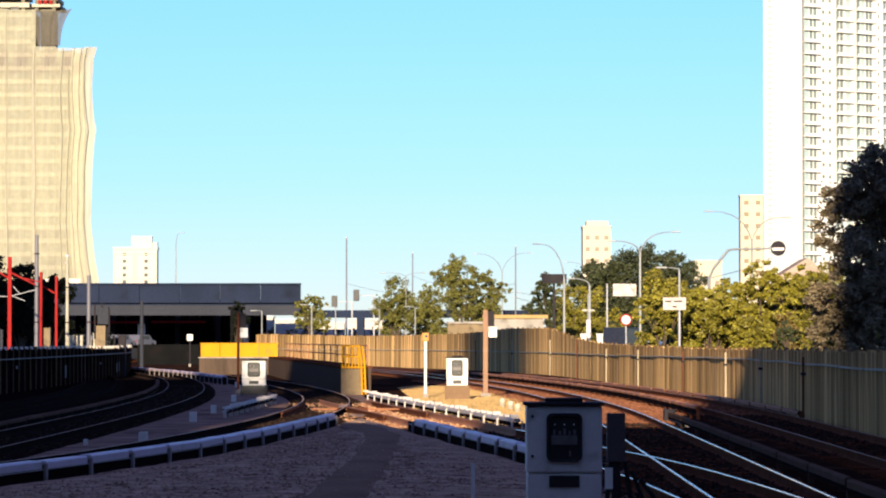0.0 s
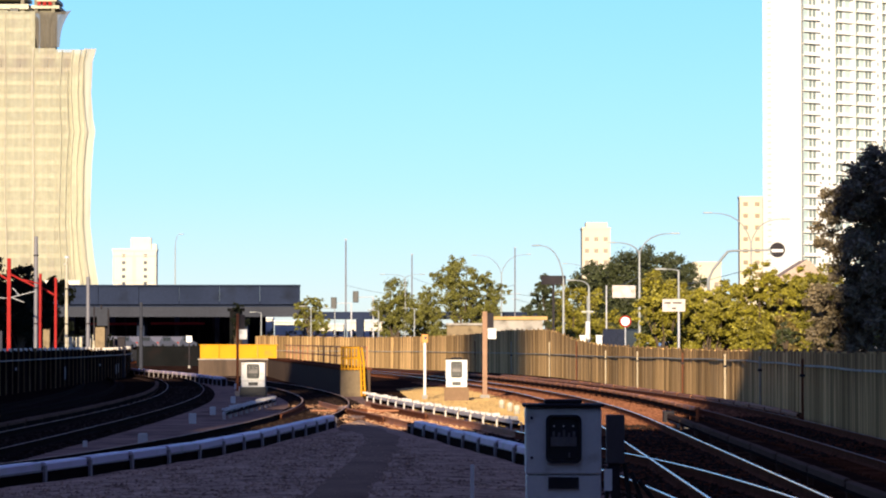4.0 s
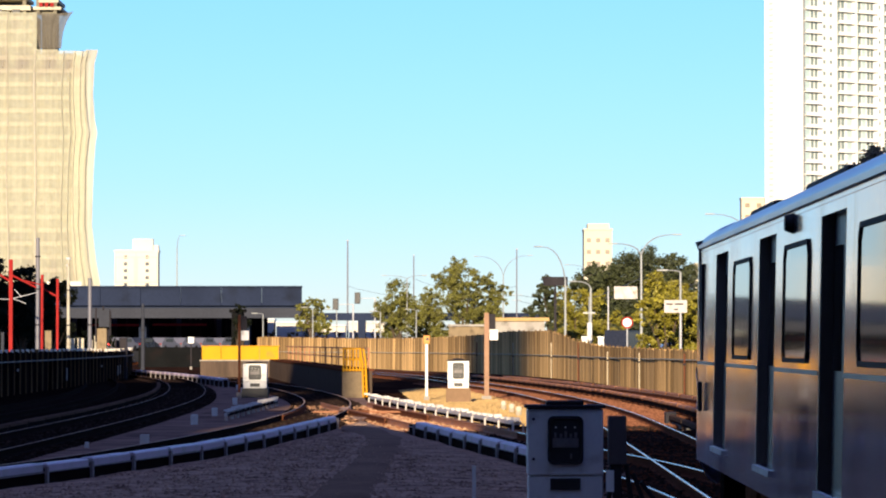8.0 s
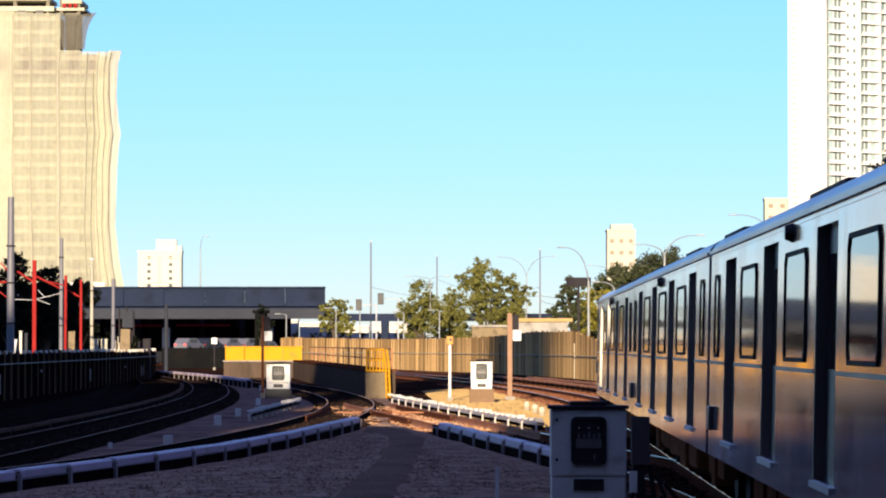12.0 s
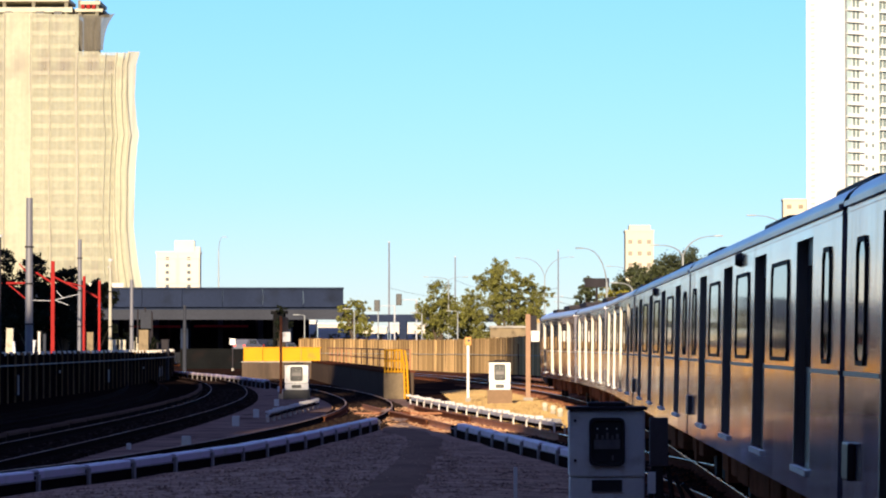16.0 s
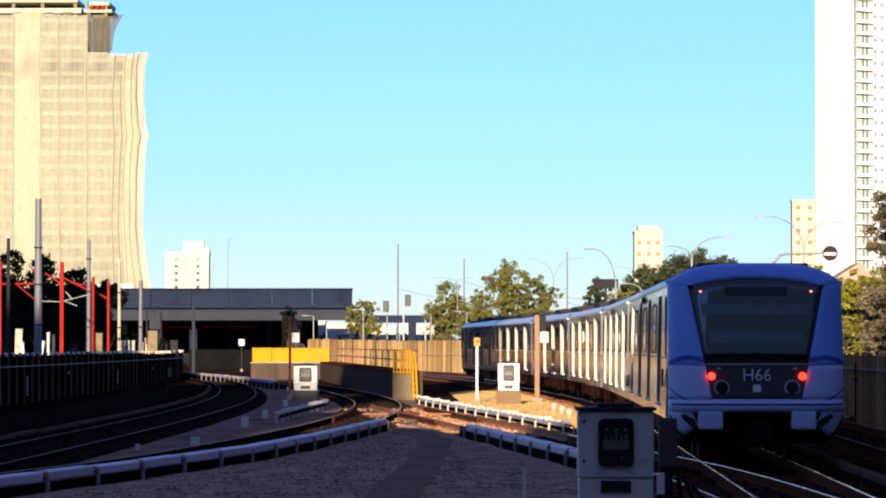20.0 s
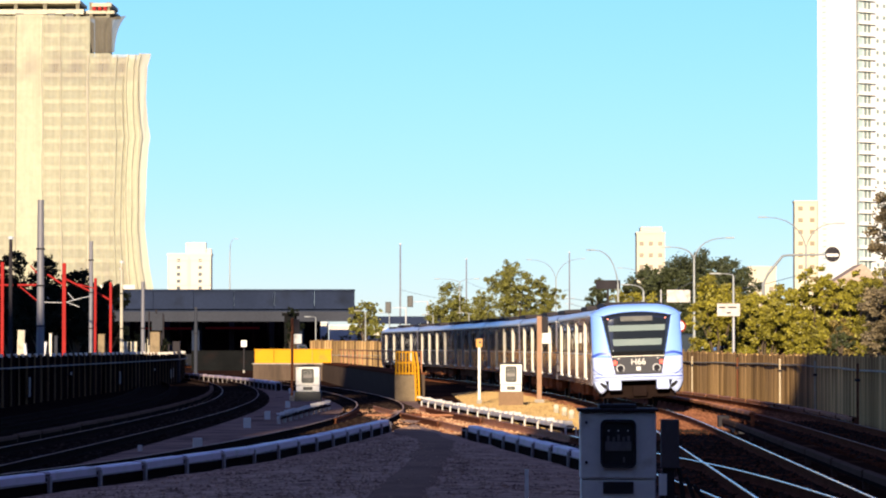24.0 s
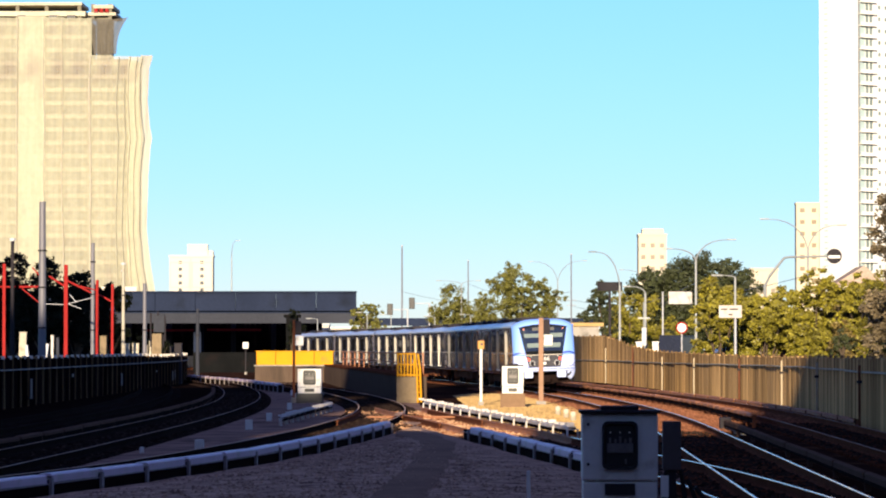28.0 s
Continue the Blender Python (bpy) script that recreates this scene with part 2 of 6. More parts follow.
def box(bm, x0, x1, y0, y1, z0, z1, bevel=0.0):
    v = [bm.verts.new(p) for p in ((x0, y0, z0), (x1, y0, z0), (x1, y1, z0), (x0, y1, z0), (x0, y0, z1), (x1, y0, z1), (x1, y1, z1), (x0, y1, z1))]
    faces = [bm.faces.new([v[i] for i in q]) for q in ((3, 2, 1, 0), (4, 5, 6, 7), (0, 1, 5, 4), (1, 2, 6, 5), (2, 3, 7, 6), (3, 0, 4, 7))]
    if bevel:
        edges = list({e for f in faces for e in f.edges})
        bmesh.ops.bevel(bm, geom=edges, offset=bevel, segments=2, affect="EDGES", profile=0.6)
    return bm


def boxed(*a, bevel=0.0):
    return box(bmesh.new(), *a, bevel=bevel)


def tube(bm, points, radii, sides=8, caps=True):
    """A tube with a radius of its own at each point."""
    rings = []
    for i, p in enumerate(points):
        p = Vector(p)
        a = Vector(points[max(i - 1, 0)])
        c = Vector(points[min(i + 1, len(points) - 1)])
        d = (c - a).normalized()
        side = d.cross(Vector((0, 0, 1))) if abs(d.z) < 0.95 else d.cross(Vector((0, 1, 0)))
        side.normalize()
        up = side.cross(d)
        r = radii[i] if isinstance(radii, (list, tuple)) else radii
        rings.append([bm.verts.new(p + r * (math.cos(k * math.tau / sides) * side + math.sin(k * math.tau / sides) * up)) for k in range(sides)])
    for a, c in zip(rings, rings[1:]):
        for k in range(sides):
            bm.faces.new((a[k], a[(k + 1) % sides], c[(k + 1) % sides], c[k]))
    if caps:
        bm.faces.new(rings[0][::-1])
        bm.faces.new(rings[-1])
    return bm


def tubed(points, radii, sides=8):
    return tube(bmesh.new(), points, radii, sides)


def sweep(bm, line, profile):
    """Sweeps a closed profile of (across, up) along a line of (x, y, z), upright."""
    rings = []
    for i, p in enumerate(line):
        a, c = line[max(i - 1, 0)], line[min(i + 1, len(line) - 1)]
        d = Vector((c[0] - a[0], c[1] - a[1], 0)).normalized()
        rings.append([bm.verts.new((p[0] + d.y * u, p[1] - d.x * u, p[2] + w)) for u, w in profile])
    k = len(profile)
    for a, c in zip(rings, rings[1:]):
        for i in range(k):
            bm.faces.new((a[i], a[(i + 1) % k], c[(i + 1) % k], c[i]))
    bm.faces.new(rings[0])
    bm.faces.new(rings[-1][::-1])
    bmesh.ops.recalc_face_normals(bm, faces=bm.faces)
    return bm


def smooth_line(knots, step=2.0):
    """A smooth line through (x, y) knots that run along +y, at even steps."""
    ys, xs = np.array([k[1] for k in knots], float), np.array([k[0] for k in knots], float)
    slope = np.gradient(xs, ys)
    out = []
    y = ys[0]
    while y <= ys[-1] + 1e-6:
        i = min(int(np.searchsorted(ys, y, side="right")) - 1, len(ys) - 2)
        h = ys[i + 1] - ys[i]
        t = (y - ys[i]) / h
        x = (2 * t ** 3 - 3 * t ** 2 + 1) * xs[i] + (t ** 3 - 2 * t ** 2 + t) * h * slope[i] + (3 * t ** 2 - 2 * t ** 3) * xs[i + 1] + (t ** 3 - t ** 2) * h * slope[i + 1]
        out.append((float(x), float(y)))
        y += step
    return out


def shifted(line, off):
    """The line (x, y), moved sideways to its right by off."""
    out = []
    for i, p in enumerate(line):
        a, c = line[max(i - 1, 0)], line[min(i + 1, len(line) - 1)]
        d = Vector((c[0] - a[0], c[1] - a[1])).normalized()
        out.append((p[0] + d.y * off, p[1] - d.x * off))
    return out


def between(line, y0, y1):
    return [p for p in line if y0 <= p[1] <= y1]


def flat(line, z=0.0):
    return [(x, y, z) for x, y in line]


def along(line, step, start=0.0):
    """Points and headings at even distances along a line."""
    out, left = [], start
    for (x0, y0), (x1, y1) in zip(line, line[1:]):
        n = math.hypot(x1 - x0, y1 - y0)
        while left <= n:
            f = left / n
            out.append((x0 + f * (x1 - x0), y0 + f * (y1 - y0), math.atan2(y1 - y0, x1 - x0)))
            left += step
        left -= n
    return out


# ------------------------------------------------------------ ground and station
bm = bmesh.new()
g = [[bm.verts.new((x, y, -0.22)) for x in (-2500, -400, -60, 60, 400, 2500)] for y in (-600, -60, 150, 420, 900, 4200)]
for r0, r1 in zip(g, g[1:]):
    for i in range(5):
        bm.faces.new((r0[i], r0[i + 1], r1[i + 1], r1[i]))
solid("ground", bm, BALLAST, "brown stony railway ground reaching out to the city", "ground", "structure")

# added station mass, unseen over the tracks behind the camera; steps shape the shade
station = thing("station_building", pose(0, 0, 0), "unseen stepped station block over the tracks, added to shade the yard", "building", kind="structure")
for x0, x1, top in ((-110, -64, 96), (-64, -22.5, 52.5), (-22.5, -20.9, 38.9), (-20.9, -17.9, 43.0), (-17.9, -15.3, 31.5), (-15.3, -2.3, 24.3), (-2.3, 3.0, 35), (3.0, 60, 53.5)):
    # pale walls, so that they bounce sky light onto the train's end
    part("wall", boxed(x0, x1, -46, -4, 7, min(top, 24.0)), TOWER, station)
    if top > 24.5:
        part("upper_wall", boxed(x0, x1, -9, -4, 24.0, top), TOWER, station)
# unseen block, added to cast the shadow band on train and fence
part("roof_tank", boxed(-23.0, -16.3, -9, -4, 43.1, 77.0), CONCRETE, station)
part("back_wall", boxed(-120, 1.4, -47, -46, -0.25, 7), CONCRETE, station)
part("back_wall", boxed(11.6, 60, -47, -46, -0.25, 7), CONCRETE, station)
part("tunnel_wall", boxed(0.9, 1.4, -240, -47, -0.25, 6), CONCRETE, station)
part("tunnel_wall", boxed(11.6, 12.1, -240, -47, -0.25, 6), CONCRETE, station)
part("tunnel_roof", boxed(0.9, 12.1, -240, -46, 6.0, 7), CONCRETE, station)
part("tunnel_end", boxed(0.9, 12.1, -240.5, -240, -0.25, 7), CONCRETE, station)
# unseen roof and side walls, added to dim the foreground
part("platform_roof", boxed(-14, 14, -4, 20, 8.9, 9.4), CONCRETE, station)
part("side_wall", boxed(12.6, 13.0, -4, 75, -0.25, 8.0), CONCRETE, station)
part("side_wall", boxed(-14.6, -14.2, -4, 40, -0.25, 8.0), CONCRETE, station)
for x, y in ((-13.4, 4), (-13.4, 18), (12.2, 4), (12.2, 18)):
    part("roof_column", boxed(x - 0.25, x + 0.25, y - 0.25, y + 0.25, -0.25, 8.9), CONCRETE, station)
for x in (-40, -16.5, -1.8, 13, 30):
    part("column", boxed(x - 0.5, x + 0.5, -30, -28, -0.25, 7.0), CONCRETE, station)


# ------------------------------------------------------------ tracks
GAUGE = 1.6
R1_SLOPE = 0.0093
BENDS = ((95.0, 930.0), (160.0, 1623.0), (222.0, 850.0), (420.0, 1e9))      # where each bend begins, and its radius


def right_track(y):
    """The centre of the track that the train runs on, at y metres ahead: straight, then bending left."""
    x, slope = 4.05 + R1_SLOPE * min(y, BENDS[0][0]), R1_SLOPE
    for (start, radius), (end, _) in zip(BENDS, BENDS[1:] + ((1e6, 1),)):
        if y <= start:
            break
        d = min(y, end) - start
        x, slope = x + slope * d - d * d / (2 * radius), slope - d / radius
    return x


LINE_R1 = [(right_track(y), y) for y in range(-170, 420, 2)]
LINE_R2 = shifted(LINE_R1, 4.1)
LINE_L1 = smooth_line([(-13.5, 20), (-10.6, 40), (-7.75, 57), (-6.35, 66), (-5.6, 74), (-4.5, 91), (-4.05, 105), (-4.0, 117), (-4.45, 132), (-5.75, 150), (-8.4, 175), (-11.9, 200), (-17.0, 230), (-25.0, 268), (-34.0, 303), (-50, 350)])
LINE_L2 = smooth_line([(-10.6, 20), (-9.8, 60), (-9.65, 85), (-9.7, 105), (-9.95, 122), (-10.65, 142), (-12.1, 165), (-14.6, 193), (-17.6, 218), (-23.5, 255), (-34, 305), (-46, 350)])
LINE_L3 = [(x - 4.3, y) for x, y in LINE_L2]
LINE_X = smooth_line([(4.33, 30), (4.2, 40), (3.95, 50), (3.2, 62.6), (2.3, 71), (1.3, 80.5), (-0.75, 100), (-2.45, 115), (-3.9, 129), (-5.0, 140)])

RAIL_BODY = [(-0.065, -0.17), (0.065, -0.17), (0.065, -0.155), (0.012, -0.135), (0.012, -0.04), (0.034, -0.03), (0.034, -0.004), (-0.034, -0.004), (-0.034, -0.03), (-0.012, -0.04), (-0.012, -0.135), (-0.065, -0.155)]
RAIL_TOP = [(-0.019, -0.004), (0.019, -0.004), (0.016, 0.004), (-0.016, 0.004)]


def railway_track(line, label, sleepers=True, shine=RAILHEAD, lift=0.0, body=RUST, bed=RUST_BED):
    t = thing("railway_track", pose(0, 0, lift), label, "railway track", "tracks of the yard", "structure")
    for off in (-GAUGE / 2 - 0.03, GAUGE / 2 + 0.03):
        edge = flat(shifted(line, off))
        r = part("rail", sweep(bmesh.new(), edge, RAIL_BODY), body, t)
        part("rail_head", sweep(bmesh.new(), edge, RAIL_TOP), shine, r, "worn bright steel rail head")
    if sleepers:
        bm = bmesh.new()
        for x, y, a in along(line, 0.68):
            if y < 8:
                continue
            c, s = math.cos(a), math.sin(a)
            w, b2, z0, z1 = 1.32, 0.12, -0.24, -0.165 + random.uniform(-0.012, 0.008)
            vs = [bm.verts.new((x + c * u - s * v, y + s * u + c * v, z)) for z in (z0, z1) for u, v in ((-b2, -w), (b2, -w), (b2, w), (-b2, w))]
            for q in ((4, 5, 6, 7), (0, 1, 5, 4), (1, 2, 6, 5), (2, 3, 7, 6), (3, 0, 4, 7)):
                bm.faces.new([vs[i] for i in q])
        tagged(part("sleepers", bm, bed, t), kind="stuff")
    return t


railway_track(LINE_R1, "rusty railway track with worn bright rails, curving left", body=TRACKRUST)
railway_track(LINE_R2, "rusty railway track beside the concrete fence", shine=RAIL_DULL, body=TRACKRUST)
railway_track(LINE_L1, "curved railway track on dark ballast beside white third-rail covers", shine=RAIL_MID, body=NEARBLACK, bed=NEARBLACK)
railway_track(LINE_L2, "curved railway track in the station's shade", shine=RAIL_DULL, body=NEARBLACK, bed=NEARBLACK)
railway_track(LINE_L3, "curved railway track along the dark wall", shine=NEARBLACK, body=NEARBLACK, bed=NEARBLACK)
railway_track(between(LINE_X, 44, 84), "crossover track with worn bright rails", body=TRACKRUST, sleepers=False, lift=0.003)
railway_track(between(LINE_X, 84, 127), "rusty switch rails of the crossover", shine=RUST, sleepers=False, lift=0.003)


def third_rail(line, y0, y1, parent_label, top=0.225, gap=2.75, cover=COVER, depth=0.105, half=0.12, bracket=None, arm=0.055, knobs=0, stub=False):
    """A conductor rail under hung cover boards, on brackets."""
    run = between(line, y0, y1)
    t = thing("third_rail", pose(0, 0, 0), parent_label, "third rail", "third rails", "structure")
    part("conductor", sweep(bmesh.new(), flat(run, -0.02), [(-0.05, -0.06), (0.05, -0.06), (0.05, 0.06), (-0.05, 0.06)]), NEARBLACK, t)
    # near-black strip drawn for the deep shade below the covers
    if depth > 0.1 and half > 0.11:
        part("backing", sweep(bmesh.new(), flat(run), [(-half + 0.03, -0.22), (half - 0.03, -0.22), (half - 0.03, top - depth * 0.6), (-half + 0.03, top - depth * 0.6)]), NEARBLACK, t)
    if depth > 0.1 and half > 0.11:
        for s in (-1, 1):
            part("edge_strip", sweep(bmesh.new(), flat(run, top - depth), [(s * half - 0.012, -0.022), (s * half + 0.012, -0.022), (s * half + 0.012, -0.002), (s * half - 0.012, -0.002)]), BRACKET, t)
    marks = along(run, gap)
    for (x0, y0_, a), (x1, y1_, _) in zip(marks, marks[1:]):
        c, s = math.cos(a), math.sin(a)
        n = math.hypot(x1 - x0, y1_ - y0_)
        p = [(x0 + c * 0.15, y0_ + s * 0.15, top + random.uniform(-0.012, 0.012)), (x0 + c * (n - 0.15), y0_ + s * (n - 0.15), top + random.uniform(-0.012, 0.012))]
        hood = [(-half, -depth), (-half, 0.0), (-half + 0.03, 0.025), (half - 0.03, 0.025), (half, 0.0), (half, -depth), (half - 0.015, -depth), (half - 0.015, -0.01), (0.015 - half, -0.01), (0.015 - half, -depth)]
        part("cover_board", sweep(bmesh.new(), p, hood), cover, t)
    for x, y, a in marks:
        b = bmesh.new()
        w = half + 0.05
        if stub:
            box(b, -arm, arm, -0.05, 0.05, -0.23, top - 0.012)
        else:
            box(b, -arm, arm, -w, -w + 0.05, -0.23, top - 0.03, bevel=0.008)
            box(b, -arm, arm, w - 0.05, w, -0.23, top - 0.03, bevel=0.008)
            box(b, -arm * 0.7, arm * 0.7, -w + 0.02, w - 0.02, top - 0.06, top - 0.035)
        ob = part("bracket", b, bracket or BRACKET, t)
        ob.matrix_basis = pose(x, y, 0, 0, 0, math.degrees(a))
    for x, y, a in along(run, knobs, 0.6) if knobs else ():
        ob = part("insulator", boxed(-0.12, 0.12, -0.11, 0.11, top + 0.026, top + 0.026 + random.uniform(0.05, 0.1), bevel=0.015), cover, t)
        ob.matrix_basis = pose(x, y, 0, 0, 0, math.degrees(a))
    return t


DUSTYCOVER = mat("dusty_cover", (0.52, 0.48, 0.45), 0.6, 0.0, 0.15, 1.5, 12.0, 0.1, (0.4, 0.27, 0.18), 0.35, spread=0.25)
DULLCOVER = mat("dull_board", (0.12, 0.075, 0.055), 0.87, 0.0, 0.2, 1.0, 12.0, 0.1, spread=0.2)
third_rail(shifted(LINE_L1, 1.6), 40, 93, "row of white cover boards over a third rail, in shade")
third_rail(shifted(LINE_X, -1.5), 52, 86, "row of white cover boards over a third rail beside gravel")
third_rail(shifted(LINE_X, 1.6), 90, 138, "sunlit white third-rail cover on short brackets", gap=3.1, top=0.1, depth=0.075, half=0.11, cover=DUSTYCOVER, bracket=DUSTYCOVER, arm=0.022, knobs=1.3, stub=False)
third_rail(smooth_line([(-6.6, 106), (-6.42, 118), (-6.2, 131)]), 106, 131, "short pale third-rail cover with pins beside the curve", gap=2.4, top=0.04, depth=0.05, half=0.05, cover=DUSTYCOVER, bracket=DUSTYCOVER, arm=0.03, knobs=1.5, stub=True)
third_rail(shifted(LINE_L1, -1.75), 185, 300, "far white third-rail covers in the sun", gap=3.0)
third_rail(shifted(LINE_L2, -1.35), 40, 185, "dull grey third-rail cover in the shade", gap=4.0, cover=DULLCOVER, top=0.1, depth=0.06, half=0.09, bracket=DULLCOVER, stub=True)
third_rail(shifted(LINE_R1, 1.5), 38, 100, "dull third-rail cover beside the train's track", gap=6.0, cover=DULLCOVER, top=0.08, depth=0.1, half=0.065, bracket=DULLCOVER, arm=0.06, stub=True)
third_rail(shifted(LINE_R2, -1.5), 104, 215, "rusty third rail on many short brackets in the sun", gap=2.6, cover=RUST, top=0.17, depth=0.07, half=0.1, bracket=TRACKRUST, arm=0.035, stub=True)


third_rail(shifted(LINE_R2, 1.55), 104, 230, "rusty cable duct beside the concrete fence", gap=5.0, cover=RUST, top=0.02, depth=0.1, half=0.1, bracket=TRACKRUST, arm=0.05, stub=True)


# ballast under the left-hand tracks; its near-black colour holds the shade
SHADEBED = mat("shaded_bed", (0.01, 0.0065, 0.006), 0.9, 0.0, 0.35, 0.6, 10.0, 0.8)
bed = bmesh.new()
rows = []
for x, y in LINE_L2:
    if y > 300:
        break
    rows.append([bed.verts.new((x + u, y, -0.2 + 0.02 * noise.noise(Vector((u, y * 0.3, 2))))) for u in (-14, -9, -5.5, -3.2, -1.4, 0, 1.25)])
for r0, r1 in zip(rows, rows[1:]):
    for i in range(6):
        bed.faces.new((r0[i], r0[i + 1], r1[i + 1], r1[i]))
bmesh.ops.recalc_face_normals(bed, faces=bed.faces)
solid("track_bed", bed, SHADEBED, "ballast under the left tracks, its shade painted near-black", "ballast", "structure", smooth=True)


# ------------------------------------------------------------ fences of precast panels between posts
# posts painted dark brown to draw the dark gaps between panels
POSTDARK = mat("dark_precast", (0.16, 0.1, 0.05), 0.9, 0.0, 0.4, 1.1, 9.0, 0.4, (0.05, 0.03, 0.02), 0.4, spread=0.8, streak=True)


def bay_fence(name, knots, label, bay=2.6, material=None, proud=0.05):
    """knots: x, y, height of the top. Each bay is an upright precast panel in a few staves, set a little askew between proud posts."""
    t = thing(name, pose(0, 0, 0), label, "fence", kind="structure")
    ys = [k[1] for k in knots]
    hs = [k[2] for k in knots]
    line = smooth_line([(k[0], k[1]) for k in knots], 1.5)
    marks = along(line, bay)
    material = material or FENCE_MAT
    staves = 4
    w = (bay - 0.2) / staves
    shapes = [mesh_from(boxed(0.015, w - 0.015, -0.05, 0.05, -0.25, 1.0), "stave", material) for _ in range(2)]
    post = bmesh.new()
    prof = [(-0.13, 0.05), (-0.11, -proud), (0.11, -proud), (0.13, 0.05)]
    lo, mid, hi = ([post.verts.new((u, v, z)) for u, v in prof] for z in (-0.25, 0.96, 1.0))
    for v in hi:
        v.co.x *= 0.5
    for a, b in ((lo, mid), (mid, hi)):
        for i in range(4):
            post.faces.new((a[i], a[(i + 1) % 4], b[(i + 1) % 4], b[i]))
    post.faces.new(hi)
    bmesh.ops.recalc_face_normals(post, faces=post.faces)
    post = mesh_from(post, "post", POSTDARK)
    for i, ((x, y, a), (x2, y2, _)) in enumerate(zip(marks, marks[1:])):
        top = float(np.interp(y, ys, hs))
        c, s = math.cos(a), math.sin(a)
        ob = new("post", post)
        ob.parent = t
        ob.matrix_basis = pose(x, y, 0, random.uniform(-1.0, 1.0), random.uniform(-0.8, 0.8), math.degrees(a) + 180) @ Matrix.Diagonal((1, 1, top + random.uniform(0.02, 0.1), 1))
        skew = random.uniform(3.0, 8.0)
        for k in range(staves):
            u = 0.1 + k * w
            ob = new("stave", shapes[(i + k) % 2])
            ob.parent = t
            h = top - 0.06 + 0.05 * math.sin(math.pi * (k + 0.5) / staves) + random.uniform(-0.03, 0.03)
            ob.matrix_basis = pose(x + c * u, y + s * u, 0, random.uniform(-0.5, 0.5), 0, math.degrees(a) + skew + random.uniform(-2.5, 2.5)) @ Matrix.Diagonal((1, 1, h, 1))
    return t, line


fence_right, FENCE_LINE = bay_fence("fence_right", [(9.4, 44, 1.95), (10.0, 79, 1.9), (11.0, 115, 1.85), (11.45, 140, 1.8), (11.2, 155, 1.8), (10.4, 170, 1.85), (9.2, 200, 1.95), (8.3, 218, 2.3), (7.3, 235, 2.95), (4.8, 256, 3.0), (2.2, 275, 2.7), (-2.5, 295, 2.55), (-8.5, 312, 2.55), (-18, 332, 2.75)], "tall weathered concrete fence of precast staves between proud posts")
# near-black boards: the shade over the left yard is in their colour
SHADEFENCE = mat("shaded_boards", (0.012, 0.007, 0.008), 0.88, 0.0, 0.35, 1.1, 9.0, 0.4, (0.04, 0.022, 0.02), 0.2, spread=1.5, streak=True)
fence_left, FENCE_L_LINE = bay_fence("fence_left", [(-18.5, 110, 1.8), (-19.2, 153, 1.75), (-20.0, 195, 1.7), (-21.5, 240, 1.65), (-26, 285, 1.6)], "dark fence of upright precast staves along the shaded tracks", bay=2.6, material=SHADEFENCE, proud=0.1)

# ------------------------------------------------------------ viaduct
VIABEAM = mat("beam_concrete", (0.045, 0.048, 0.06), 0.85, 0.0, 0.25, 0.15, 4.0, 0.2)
via = thing("viaduct", pose(0, 0, 0), "long grey concrete road viaduct on columns", "viaduct", kind="structure")
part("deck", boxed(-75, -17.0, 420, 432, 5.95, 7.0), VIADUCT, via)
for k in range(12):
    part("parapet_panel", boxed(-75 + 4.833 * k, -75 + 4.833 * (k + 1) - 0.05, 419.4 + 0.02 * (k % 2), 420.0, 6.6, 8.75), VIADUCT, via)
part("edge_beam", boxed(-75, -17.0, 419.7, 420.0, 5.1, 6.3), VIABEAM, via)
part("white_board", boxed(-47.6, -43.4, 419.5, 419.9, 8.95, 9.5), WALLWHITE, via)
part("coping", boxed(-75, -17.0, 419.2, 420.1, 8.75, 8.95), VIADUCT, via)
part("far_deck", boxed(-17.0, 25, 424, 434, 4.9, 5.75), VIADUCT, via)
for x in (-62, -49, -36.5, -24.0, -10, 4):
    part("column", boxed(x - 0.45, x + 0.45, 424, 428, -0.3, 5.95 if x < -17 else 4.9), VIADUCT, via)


# the wall's near-black colour paints the shade under the deck
under = thing("underpass_wall", pose(0, 0, 0), "dark wall in the shade under the viaduct", "wall", kind="structure")
part("wall", boxed(-80, -22.0, 436, 437, -0.3, 6.2), SHADEFENCE, under)
for x in (-70, -62, -55, -46, -41, -33, -28):
    part("pier", boxed(x - 0.3, x + 0.3, 435.4, 436, -0.3, 6.0), DARKSTEEL, under)
for x0, x1, z in ((-44, -37, 4.2), (-36.2, -29.5, 4.25)):
    part("red_beam", boxed(x0, x1, 434.8, 435.2, z, z + 0.28), REDPAINT, under)
back = thing("yard_wall", pose(0, 0, 0), "dark wall behind the poles of the yard", "wall", kind="structure")
part("wall", boxed(-70, -37.0, 338, 338.6, -0.3, 4.6), SHADEFENCE, back)


# ------------------------------------------------------------ towers and far houses
FARPANE = glass("far_pane", (0.3, 0.24, 0.17), 0.1)


